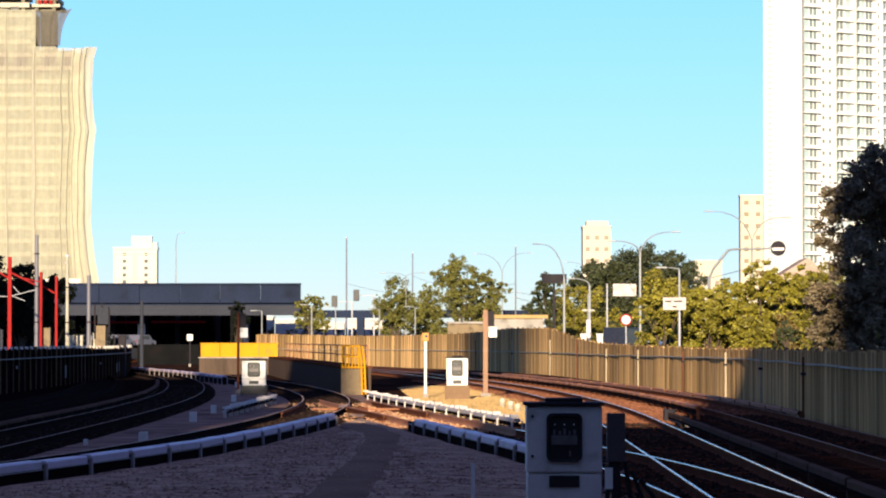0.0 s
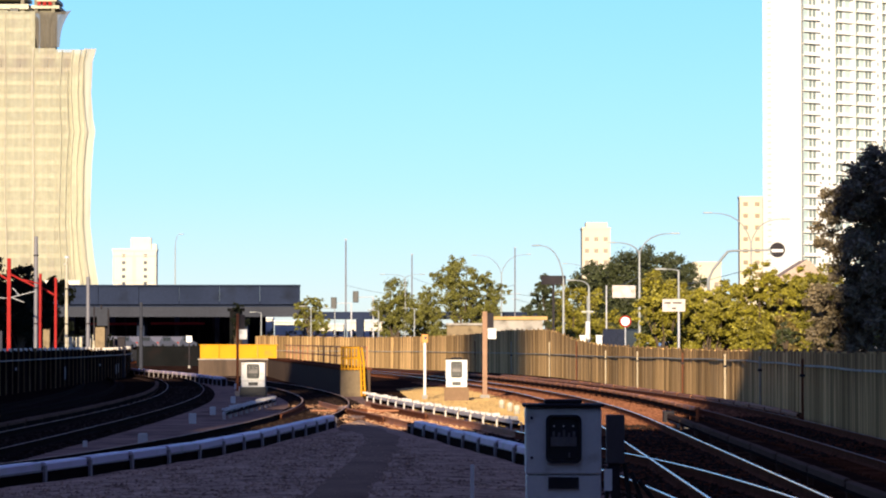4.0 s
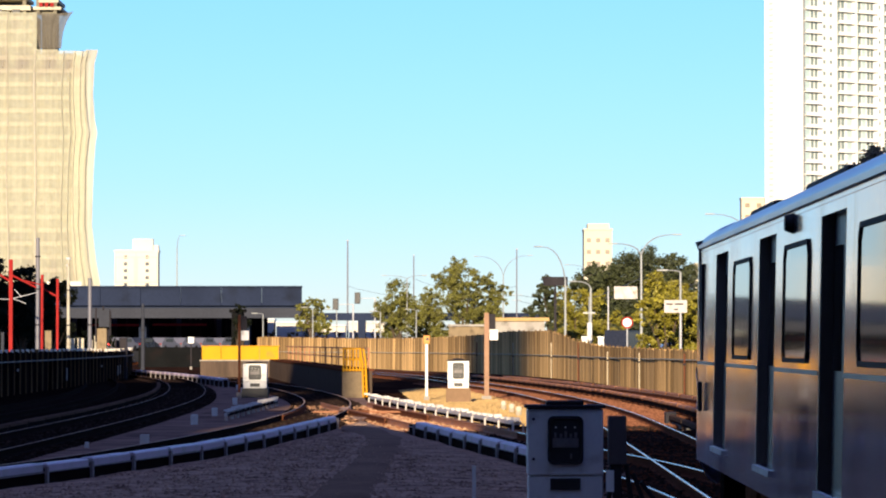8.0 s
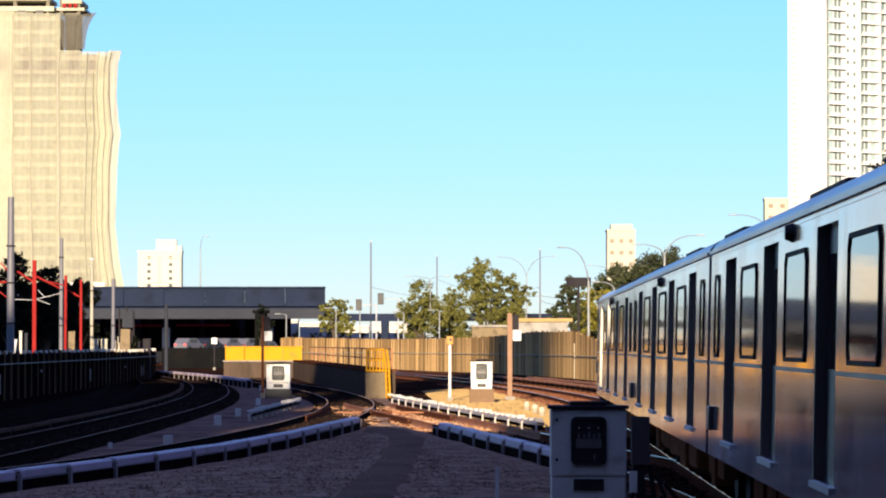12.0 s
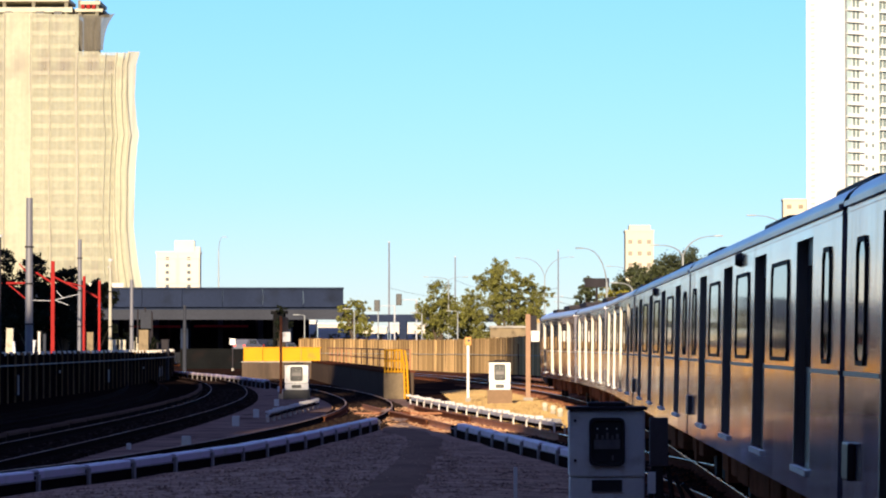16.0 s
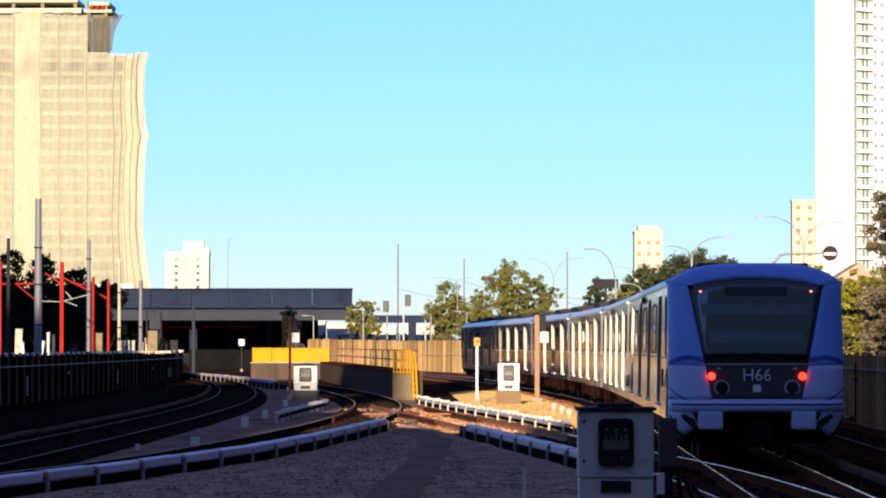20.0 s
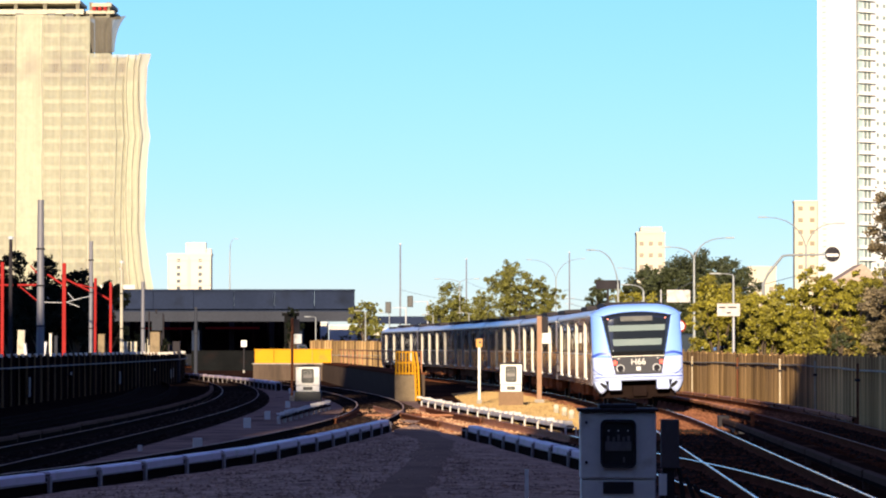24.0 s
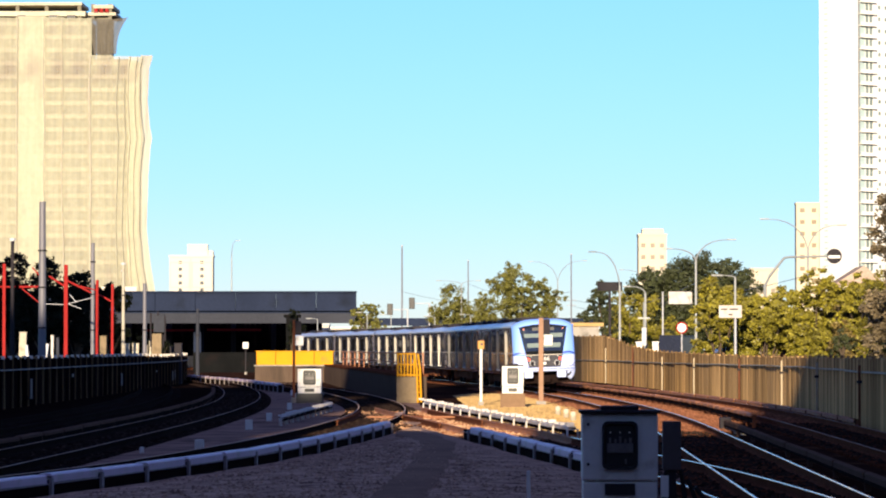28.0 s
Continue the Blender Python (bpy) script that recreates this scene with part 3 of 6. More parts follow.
def facade(parent, width, floors, storey, columns, face, sill=0.9, tall=1.3, wide=1.4, material=None, start=1):
    """Sunk panes with frames on one face; face maps (along, up, out) to the building's space."""
    shape_pane = mesh_from(boxed(-wide / 2, wide / 2, -0.02, 0.05, 0, tall), "pane", material or FARPANE)
    shape_frame = mesh_from(boxed(-wide / 2 - 0.12, wide / 2 + 0.12, -0.02, 0.14, -0.16, -0.02), "window_sill", WALLWHITE)
    for f in range(start, floors):
        for c in columns:
            m = face(c, f * storey + sill)
            w = new("window", shape_frame)
            w.parent, w.matrix_basis = parent, m
            p = new("pane", shape_pane)
            p.parent = w
    return parent


# ------------------------------------------------------------ the metro train
CAR_LENGTH, CAR_HALF, BODY_LOW, GUTTER = 24.3, 1.55, 0.9, 3.22
DOORS, DOOR_HALF, DOOR_LOW, DOOR_TOP = (-8.4, -2.8, 2.8, 8.4), 0.86, 1.08, 3.07
WINDOWS, WINDOW_LOW, WINDOW_TOP, WAIST = (-5.6, 0.0, 5.6), 2.03, 2.9, 1.93


def car_side(sign, half_len, parent):
    """One side wall: panels between the door openings, with a header and a threshold at each door."""
    cuts = [-half_len]
    for d in DOORS:
        cuts += [d - DOOR_HALF, d + DOOR_HALF]
    cuts.append(half_len)
    x0, x1 = sign * (CAR_HALF - 0.16), sign * CAR_HALF
    a, b = min(x0, x1), max(x0, x1)
    for y0, y1 in zip(cuts[::2], cuts[1::2]):
        part("wall_panel", boxed(a, b, y0, y1, BODY_LOW, GUTTER), STEEL, parent)
    for d in DOORS:
        part("door_header", boxed(a, b, d - DOOR_HALF, d + DOOR_HALF, DOOR_TOP, GUTTER), STEEL, parent)
        part("threshold", boxed(a, b, d - DOOR_HALF, d + DOOR_HALF, BODY_LOW, DOOR_LOW), STEEL, parent)


def roof_shape(half_len):
    """A roof with broad rounded shoulders above the gutters."""
    right = [(CAR_HALF - 0.025, GUTTER)]
    for k in range(1, 9):
        a = radians(90 * k / 8)
        right.append((CAR_HALF - 0.645 + 0.62 * math.cos(a), GUTTER + 0.01 + 0.25 * math.sin(a)))
    edge = right[-1][0]
    for k in range(1, 5):
        u = 1 - k / 4
        right.append((edge * u, GUTTER + 0.26 + 0.085 * (1 - u * u)))
    prof = [(-x, z) for x, z in right[:-1]] + right[::-1]
    bm = bmesh.new()
    rings = [[bm.verts.new((x, y, z)) for x, z in prof] for y in (-half_len, -half_len / 3, half_len / 3, half_len)]
    k = len(prof)
    for r0, r1 in zip(rings, rings[1:]):
        for i in range(k):
            bm.faces.new((r0[i], r0[(i + 1) % k], r1[(i + 1) % k], r1[i]))
    bmesh.ops.recalc_face_normals(bm, faces=bm.faces)
    return bm


def frame_ring(sign, y, w, z0, z1, t, x):
    """A rubber window surround with cut corners."""
    bm = bmesh.new()
    def ring(w2, a, b2, xx):
        c = 0.09
        pts = [(-w2 + c, a), (w2 - c, a), (w2, a + c), (w2, b2 - c), (w2 - c, b2), (-w2 + c, b2), (-w2, b2 - c), (-w2, a + c)]
        return [bm.verts.new((xx, y + p[0], p[1])) for p in pts]
    xi, xo = sign * (x - 0.01), sign * (x + 0.018)
    rings = [ring(w / 2 + t, z0 - t, z1 + t, xi), ring(w / 2 + t, z0 - t, z1 + t, xo), ring(w / 2, z0, z1, xo), ring(w / 2, z0, z1, xi)]
    for r0, r1 in zip(rings, rings[1:]):
        for i in range(8):
            bm.faces.new((r0[i], r0[(i + 1) % 8], r1[(i + 1) % 8], r1[i]))
    bmesh.ops.recalc_face_normals(bm, faces=bm.faces)
    return bm


def bogie(parent, y):
    b = bmesh.new()
    for s in (-1, 1):
        box(b, s * 1.12 - 0.09, s * 1.12 + 0.09, y - 1.6, y + 1.6, 0.42, 0.68)
        box(b, s * 1.12 - 0.13, s * 1.12 + 0.13, y - 0.35, y + 0.35, 0.3, 0.86)
    box(b, -1.1, 1.1, y - 0.3, y + 0.3, 0.4, 0.8)
    fr = part("bogie", b, UNDER, parent)
    for dy in (-1.1, 1.1):
        for s in (-1, 1):
            w = tubed([(s * 0.74, y + dy, 0.45), (s * 0.87, y + dy, 0.45)], 0.44, 20)
            part("wheel", w, DARKSTEEL, fr)


def train_car(label, cab=0):
    """A stainless car; cab = 1: driver's cab at its front end, -1: at its rear end."""
    half = CAR_LENGTH / 2 - 0.22
    t = thing("train_car", pose(0, 0, 0), label, "train car", "cars of the metro train")
    for s in (-1, 1):
        side = part("side_wall", boxed(*sorted((s * (CAR_HALF - 0.16), s * CAR_HALF)), -half, half, BODY_LOW - 0.06, BODY_LOW), STEEL, t)
        side.matrix_basis = pose(s * CAR_HALF, 0, 2.2, 0, -1.3 * s, 0) @ pose(-s * CAR_HALF, 0, -2.2)      # the sides lean in a little
        car_side(s, half, side)
        for d in DOORS:
            for e in (-1, 1):
                y0 = d + (0.0 if e > 0 else 0.005 - DOOR_HALF)
                part("door_leaf", boxed(*sorted((s * (CAR_HALF - 0.13), s * (CAR_HALF - 0.09))), y0 + 0.004, y0 + DOOR_HALF - 0.009, DOOR_LOW, DOOR_TOP), DOORSTEEL, side)
            part("door_sill", boxed(*sorted((s * (CAR_HALF - 0.1), s * (CAR_HALF + 0.035))), d - DOOR_HALF + 0.03, d + DOOR_HALF - 0.03, DOOR_LOW - 0.06, DOOR_LOW - 0.01), WHITE, side)
            for e in (-1, 1):
                part("door_window", boxed(*sorted((s * (CAR_HALF - 0.094), s * (CAR_HALF - 0.082))), d + e * 0.43 - 0.27, d + e * 0.43 + 0.27, 1.95, 2.85), DARKGLASS, side)
            part("door_jamb", boxed(*sorted((s * (CAR_HALF - 0.089), s * (CAR_HALF + 0.004))), d + DOOR_HALF - 0.05, d + DOOR_HALF + 0.002, DOOR_LOW, DOOR_TOP), POLISHED, side)
        wins = [(w, 2.05) for w in WINDOWS] + ([(10.7, 0.62)] if cab <= 0 else []) + ([(-10.7, 0.62)] if cab >= 0 else [])
        for w, wide in wins:
            win = part("window", boxed(*sorted((s * (CAR_HALF - 0.01), s * (CAR_HALF + 0.006))), w - wide / 2, w + wide / 2, WINDOW_LOW, WINDOW_TOP), GLASS, side)
            part("rubber_surround", frame_ring(s, w, wide, WINDOW_LOW, WINDOW_TOP, 0.038, CAR_HALF), RUBBER, win)
        cuts = [-half] + [d + e * (DOOR_HALF + 0.01) for d in DOORS for e in (-1, 1)] + [half]
        for y0, y1 in zip(cuts[::2], cuts[1::2]):
            part("waist_rail", boxed(*sorted((s * CAR_HALF, s * (CAR_HALF + 0.014))), y0, y1, WAIST - 0.02, WAIST + 0.015), POLISHED, side)
        part("bead", boxed(*sorted((s * CAR_HALF, s * (CAR_HALF + 0.006))), -half, half, 3.155, 3.167), STEEL, side)
        part("gutter", boxed(*sorted((s * (CAR_HALF - 0.02), s * (CAR_HALF + 0.03))), -half, half, GUTTER - 0.02, GUTTER + 0.02), STEEL_ROOF, side)
        part("speaker", tubed([(s * (CAR_HALF + 0.002), 0.4, 3.1), (s * (CAR_HALF + 0.07), 0.4, 3.1)], [0.085, 0.06], 16), BLACK, side)
        if cab < 1:
            part("coupling_box", boxed(*sorted((s * CAR_HALF, s * (CAR_HALF + 0.06))), half - 0.95, half - 0.5, 1.14, 1.42, bevel=0.015), DOORSTEEL, side)
    part("roof", roof_shape(half), STEEL_ROOF, t, smooth=True)
    part("floor", boxed(-1.36, 1.36, -half, half, BODY_LOW, 1.05), UNDER, t)
    for y in (-5.2, 5.2):
        ac = bmesh.new()
        box(ac, -0.8, 0.8, y - 1.9, y + 1.9, 3.55, 3.72, bevel=0.05)
        u = part("air_conditioner", ac, DARKSTEEL, t)
        part("grille", boxed(-0.6, 0.6, y - 1.5, y + 1.5, 3.72, 3.735), BLACK, u)
    ends = [e for e in (-1, 1) if e != cab]
    for e in ends:
        b = bmesh.new()
        y0, y1 = sorted((e * half, e * (half - 0.08)))
        box(b, -CAR_HALF + 0.16, CAR_HALF - 0.16, y0, y1, BODY_LOW, GUTTER)
        part("end_wall", b, STEEL, t)
        part("gangway", boxed(-0.62, 0.62, *sorted((e * half, e * (half + 0.21))), 1.0, 3.1, bevel=0.03), RUBBER, t)
    for y in (-8.0, 8.0):
        bogie(t, y)
    eq = ((-5.2, -3.4), (-3.0, -1.6), (-1.2, 0.5), (0.9, 2.4), (2.8, 4.8))
    for s in (-1, 1):
        for y0, y1 in eq:
            part("underfloor_box", boxed(*sorted((s * 0.55, s * (1.28 + 0.08 * random.random()))), y0, y1, 0.32 + 0.12 * random.random(), 0.93, bevel=0.03), UNDER, t)
        part("cable_duct", boxed(*sorted((s * 1.3, s * 1.38)), -half, half, 0.8, 0.92), UNDER, t)
    if cab:
        cab_end(t, cab, half)
    return t


def lettering(text, size):
    """The text as a mesh, centred, in the built-in font."""
    cu = bpy.data.curves.new("lettering", "FONT")
    cu.body, cu.size, cu.align_x, cu.extrude = text, size, "CENTER", 0.004
    ob = bpy.data.objects.new("lettering", cu)
    me = bpy.data.meshes.new_from_object(ob)
    me.materials.append(WHITE)
    bpy.data.objects.remove(ob)
    return me


def cab_end(t, e, half):
    """The driver's cab: raked, round-cornered mask round a black windscreen, lamps, bumper, skirts, coupler. e: +1 front, -1 rear."""
    W = CAR_HALF

    def front(z):
        return half + 0.86 - 0.17 * (max(z, 1.2) - 1.2)

    def seam(z):
        return half + 0.45 * min(max((3.2 - z) / 1.4, 0.0), 1.0)

    def plan(f, z):
        """How far the skin stands forward at the fraction f of the half width."""
        return seam(z) + (front(z) - seam(z)) * max(1 - abs(f) ** 5, 0.0) ** 0.4

    def screen_edge(z):
        return 0.79 + 0.205 * max(z - 1.2, 0.0)

    def skin(b, rows, smooth_flip=False):
        vs = [[b.verts.new((x, e * y, z)) for x, y, z in r] for r in rows]
        for r0, r1 in zip(vs, vs[1:]):
            for i in range(len(r0) - 1):
                b.faces.new((r0[i], r0[i + 1], r1[i + 1], r1[i]))

    def shell(b, out=0.05):
        """Gives a skin its thickness, inwards."""
        bmesh.ops.remove_doubles(b, verts=b.verts, dist=0.0005)
        bmesh.ops.recalc_face_normals(b, faces=b.faces)
        if sum(fc.normal.y * fc.calc_area() for fc in b.faces) * e < 0:
            bmesh.ops.reverse_faces(b, faces=b.faces)
        bmesh.ops.solidify(b, geom=list(b.faces), thickness=out)
        return b

    N = 16
    steps = [1 - (1 - k / N) ** 1.9 for k in range(N + 1)]
    bm, cheeks = bmesh.new(), []
    for s in (-1, 1):
        rows = []
        for j in range(25):
            row = []
            for q in steps:
                top = 3.2 + 0.06 * max(q, 0) ** 1.2
                z = 1.2 + (top - 1.2) * j / 24
                f0 = screen_edge(z) / W
                f = f0 + (1 - f0) * q
                row.append((s * W * f, plan(f, z), z))
            rows.append(row)
        skin(bm, rows[7:])
        cheeks.append(bmesh.new())
        skin(cheeks[-1], rows[:8])
    rows = []
    for q in steps:
        f0 = screen_edge(3.2) / W
        f = f0 + (1 - f0) * q
        row = []
        for k in range(25):
            u = -1 + k / 12
            inner, outer = 3.2 + 0.14 * (1 - u * u), 3.27 + 0.335 * (1 - abs(u) ** 4)
            z = inner + (outer - inner) * q ** 0.75 if abs(u) < 1 else 3.2 + 0.06 * q ** 1.2
            row.append((u * W * f, plan(f, 3.2) - 0.02 * (1 - u * u), z))
        rows.append(row)
    skin(bm, rows)
    mask = part("front_mask", shell(bm, 0.04), MASK, t, "pale blue rounded front mask", smooth=True)
    for b in cheeks:
        part("lower_cheek", shell(b, 0.04), PEARL, mask, "pearl white lower corner", smooth=True)
    part("cab_bulkhead", boxed(-1.38, 1.38, *sorted((e * (half - 0.08), e * half)), BODY_LOW, 3.2), RUBBER, t)

    def plate(name, pts, lift, thick, material, parent, label=""):
        """A flat plate that leans back with the nose, standing lift in front of it."""
        b = bmesh.new()
        f = [b.verts.new((x, e * (front(z) + lift + thick), z)) for x, z in pts]
        r = [b.verts.new((x, e * (front(z) + lift), z)) for x, z in pts]
        b.faces.new(f)
        b.faces.new(r[::-1])
        n = len(pts)
        for i in range(n):
            b.faces.new((f[i], f[(i + 1) % n], r[(i + 1) % n], r[i]))
        bmesh.ops.recalc_face_normals(b, faces=b.faces)
        return part(name, b, material, parent, label)

    def curved(name, z0, z1, w0, w1, bow, lift, material, parent, label=""):
        """A plate that follows the nose's curve, bowed upwards along its top."""
        b = bmesh.new()
        rows = []
        for j in range(9):
            v = j / 8
            row = []
            for i in range(17):
                u = i / 8 - 1
                z = z0 + (z1 + bow * (1 - u * u) - z0) * v
                x = u * (w0 + (w1 - w0) * v)
                row.append((x, plan(x / W, min(z, 3.2)) + lift, z))
            rows.append(row)
        skin(b, rows)
        return part(name, shell(b, 0.03), material, parent, label, smooth=True)

    screen = curved("windscreen", 1.84, 3.2, 0.95, 1.24, 0.13, -0.03, DARKGLASS, mask, "black panoramic windscreen")
    for z, w, h in ((2.68, 0.95, 0.2), (2.18, 0.82, 0.22)):
        plate("blind", [(-w, z), (w, z), (w + 0.03, z + h), (-w - 0.03, z + h)], -0.03, 0.006, BLIND, screen, "grey-green blind behind the screen")
    plate("destination_display", [(-0.55, 3.02), (0.55, 3.02), (0.55, 3.18), (-0.55, 3.18)], -0.03, 0.008, BLACK, screen)
    panel = curved("lower_panel", 1.2, 1.8, 0.82, 0.94, 0.0, -0.012, GREYPANEL, mask, "dark grey lamp panel")
    plate("panel_trim", [(-0.9, 1.8), (0.9, 1.8), (0.9, 1.825), (-0.9, 1.825)], -0.03, 0.03, POLISHED, panel)
    yf = front(1.5)
    for s in (-1, 1):
        part("tail_lamp", tubed([(s * 0.8, e * (yf - 0.06), 1.6), (s * 0.8, e * (yf + 0.03), 1.6)], 0.068, 20), TAIL if e < 0 else GLASS, panel, "lit red tail lamp" if e < 0 else "")
        part("lamp_ring", tubed([(s * 0.62, e * (yf - 0.03), 1.4), (s * 0.62, e * (yf + 0.02), 1.4)], 0.14, 24), GREYPAINT, panel)
        part("headlamp", tubed([(s * 0.62, e * (yf - 0.01), 1.4), (s * 0.62, e * (yf + 0.03), 1.4)], 0.11, 24), GLASS, panel)
        part("lamp_bead", boxed(*sorted((s * 0.64, s * 0.7)), *sorted((e * (yf - 0.02), e * (yf + 0.004))), 1.72, 1.75), WHITE, panel)
        part("marker_lamp", tubed([(s * 0.98, e * (front(3.1) - 0.09), 3.1), (s * 0.98, e * (front(3.1) - 0.01), 3.1)], 0.022, 12), MARKER if e < 0 else GLASS, screen)
        # dark blue stripe round the cheek, dipping towards the side
        for nm, z_in, z_out, high in (("blue_stripe", 1.84, 1.78, 0.085), ("blue_line", 1.16, 1.4, 0.035)):
            b = bmesh.new()
            rows = []
            for k in range(2):
                row = []
                for q in steps:
                    zc = z_in + (z_out - z_in) * q ** 3 + 0.05 * math.sin(math.pi * q) * (1 if nm == "blue_stripe" else -1)
                    z = zc + high * k
                    f0 = screen_edge(z) / W
                    f = f0 + (1 - f0) * q
                    out = 0.012 * (1 - q)
                    row.append((s * (W * f + 0.008 * q ** 4), plan(f, z) + out + 0.004, z))
                rows.append(row)
            for r, r2 in zip(rows[:1], rows[1:]):
                n = 5
                for i in range(1, n + 1):        # goes on along the steel side
                    dz = -0.05 * (i / n) ** 2 - 0.2 * (i / n) * (nm == "blue_stripe") + 0.16 * (i / n) * (nm != "blue_stripe")
                    y = seam(z_out) - 0.42 * i / n
                    r.append((s * (W + 0.008), y, z_out + dz))
                    r2.append((s * (W + 0.008), y, z_out + dz + high * (1 - 0.5 * i / n)))
            skin(b, rows)
            bmesh.ops.recalc_face_normals(b, faces=b.faces)
            part(nm, b, BLUE, mask, "dark blue stripe", smooth=True)
        # steel side of the cab, up to the slanting edge of the mask
        b = bmesh.new()
        pts = [(half, BODY_LOW - 0.06), (half + 0.45, BODY_LOW + 0.1), (half + 0.45, 1.8), (half, 3.22)]
        f = [b.verts.new((s * W, e * y, z)) for y, z in pts]
        r = [b.verts.new((s * (W - 0.12), e * y, z)) for y, z in pts]
        b.faces.new(f)
        b.faces.new(r[::-1])
        for i in range(4):
            b.faces.new((f[i], f[(i + 1) % 4], r[(i + 1) % 4], r[i]))
        bmesh.ops.recalc_face_normals(b, faces=b.faces)
        side = part("cab_side", b, STEEL, t)
        part("cab_window", boxed(*sorted((s * (W - 0.02), s * (W + 0.012))), *sorted((e * (half - 0.72), e * (half - 0.36))), 1.95, 3.02, bevel=0.0), RUBBER, side, "tall narrow black cab window")
        part("grab_handle", tubed([(s * (W + 0.05), e * (half - 0.9), 1.4), (s * (W + 0.05), e * (half - 0.9), 1.72)], 0.025, 8), BLACK, side)
        b = bmesh.new()
        box(b, *sorted((s * 0.6, s * 1.04)), *sorted((e * (yf - 0.3), e * (yf + 0.1))), 0.66, 0.99, bevel=0.05)
        part("bumper_block", b, PEARL, t)
        # skirt that wraps the corner and hangs lowest at the bend
        b = bmesh.new()
        rows = []
        run = [(W, half - 1.0 + 0.24 * k) for k in range(6)] + [(W * f, plan(f, 1.0)) for f in (1.0, 0.995, 0.985, 0.965, 0.94, 0.9, 0.85, 0.8, 0.74)]
        n = len(run) - 1
        for j in range(6):
            v = j / 5
            row = []
            for i, (x, y) in enumerate(run):
                c = i / n
                foot = 0.88 - 0.34 * math.exp(-((c - 0.72) / 0.26) ** 2)
                z = 1.02 + (foot - 1.02) * v
                row.append((s * (x - 0.16 * v ** 2 * math.exp(-((c - 0.8) / 0.3) ** 2)), y - 0.06 * v ** 2 * c, z))
            rows.append(row)
        skin(b, rows)
        skirt = part("corner_skirt", shell(b, 0.04), PEARL, t, smooth=True)
        for c0 in (0.5, 0.8):                     # slanting dark slots
            b = bmesh.new()
            rows = []
            for j in range(6):
                v = 0.25 + 0.75 * j / 5
                row = []
                for k in range(4):
                    c = min(c0 + 0.13 * v + 0.13 * k / 3 * (0.5 + 0.5 * v), 1.0)
                    i = min(int(c * n), n - 1)
                    w = c * n - i
                    x, y = run[i][0] * (1 - w) + run[i + 1][0] * w, run[i][1] * (1 - w) + run[i + 1][1] * w
                    foot = 0.88 - 0.34 * math.exp(-((c - 0.72) / 0.26) ** 2)
                    row.append((s * (x + 0.015 - 0.16 * v ** 2 * math.exp(-((c - 0.8) / 0.3) ** 2)), y + 0.015 - 0.06 * v ** 2 * c, 1.02 + (foot - 1.02) * v))
                rows.append(row)
            skin(b, rows)
            bmesh.ops.recalc_face_normals(b, faces=b.faces)
            part("slot", b, BLACK, skirt, "dark slanting slot")
        part("wiper", tubed([(s * 0.2, e * (front(1.86) + 0.0), 1.86), (s * 0.05, e * (front(2.0) + 0.01), 1.95), (s * 0.3, e * (front(2.0) + 0.01), 1.97)], 0.01, 6), RUBBER, screen)
    b = bmesh.new()
    fs = [-1, -0.99, -0.97, -0.93, -0.88, -0.8, -0.65, -0.4, 0, 0.4, 0.65, 0.8, 0.88, 0.93, 0.97, 0.99, 1]
    skin(b, [[(W * f * k, plan(f, 1.1) + d, z) for f in fs] for z, d, k in ((1.21, -0.04, 0.995), (1.17, 0.03, 1.0), (1.08, 0.06, 1.0), (1.0, 0.05, 1.0), (0.96, -0.03, 0.99))])
    bumper = part("bumper", shell(b, 0.05), PEARL, t, "pearl white bumper beam", smooth=True)
    b = bmesh.new()
    skin(b, [[(W * f * 0.97, plan(f * 0.97, 1.1) + 0.064, z) for f in fs] for z in (1.085, 1.12)])
    bmesh.ops.recalc_face_normals(b, faces=b.faces)
    part("bumper_line", b, BLUE, bumper, smooth=True)
    b = bmesh.new()
    box(b, -0.16, 0.16, *sorted((e * (half - 0.3), e * (yf + 0.2))), 0.5, 0.72)
    box(b, -0.24, 0.24, *sorted((e * (yf + 0.15), e * (yf + 0.38))), 0.44, 0.8, bevel=0.04)
    tube(b, [(-0.4, e * (yf + 0.1), 0.4), (0.4, e * (yf + 0.1), 0.4)], 0.05, 8)
    part("coupler", b, NEARBLACK, t)
    part("underframe_front", boxed(-1.3, 1.3, *sorted((e * (half - 0.4), e * (half + 0.2))), 0.4, 0.98), NEARBLACK, t)
    part("roof_pod", boxed(-1.0, 1.0, *sorted((e * (half - 3.4), e * (half - 0.35))), GUTTER + 0.24, GUTTER + 0.4, bevel=0.04), DARKSTEEL, t, "dark low equipment cover on the roof")
    letters = part("set_number", lettering("H66", 0.3), WHITE, panel, "white set number H66")
    letters.matrix_basis = pose(0, e * (front(1.55) + 0.0), 1.52, 90, 0, 0 if e < 0 else 180)
    plate("emblem", [(-0.07, 1.32), (0.07, 1.32), (0.07, 1.45), (-0.07, 1.45)], -0.008, 0.012, WHITE, panel)


BLIND = mat("blind", (0.12, 0.17, 0.17), 0.6, 0.0, 0.06, 1.0, 10.0, 0.0)
GREYPANEL = mat("grey_panel", (0.06, 0.06, 0.068), 0.7, 0.0, 0.08, 1.0, 20.0, 0.0)

CARS = [train_car("stainless steel metro car leading the train, four doors a side", 1)]
middle = train_car("stainless steel metro car with four doors a side")
CARS.append(middle)
for _ in range(3):
    CARS.append(copy_thing(middle, pose(0, 0, 0)))
CARS.append(train_car("stainless steel metro car whose cab end shows red lamps", -1))

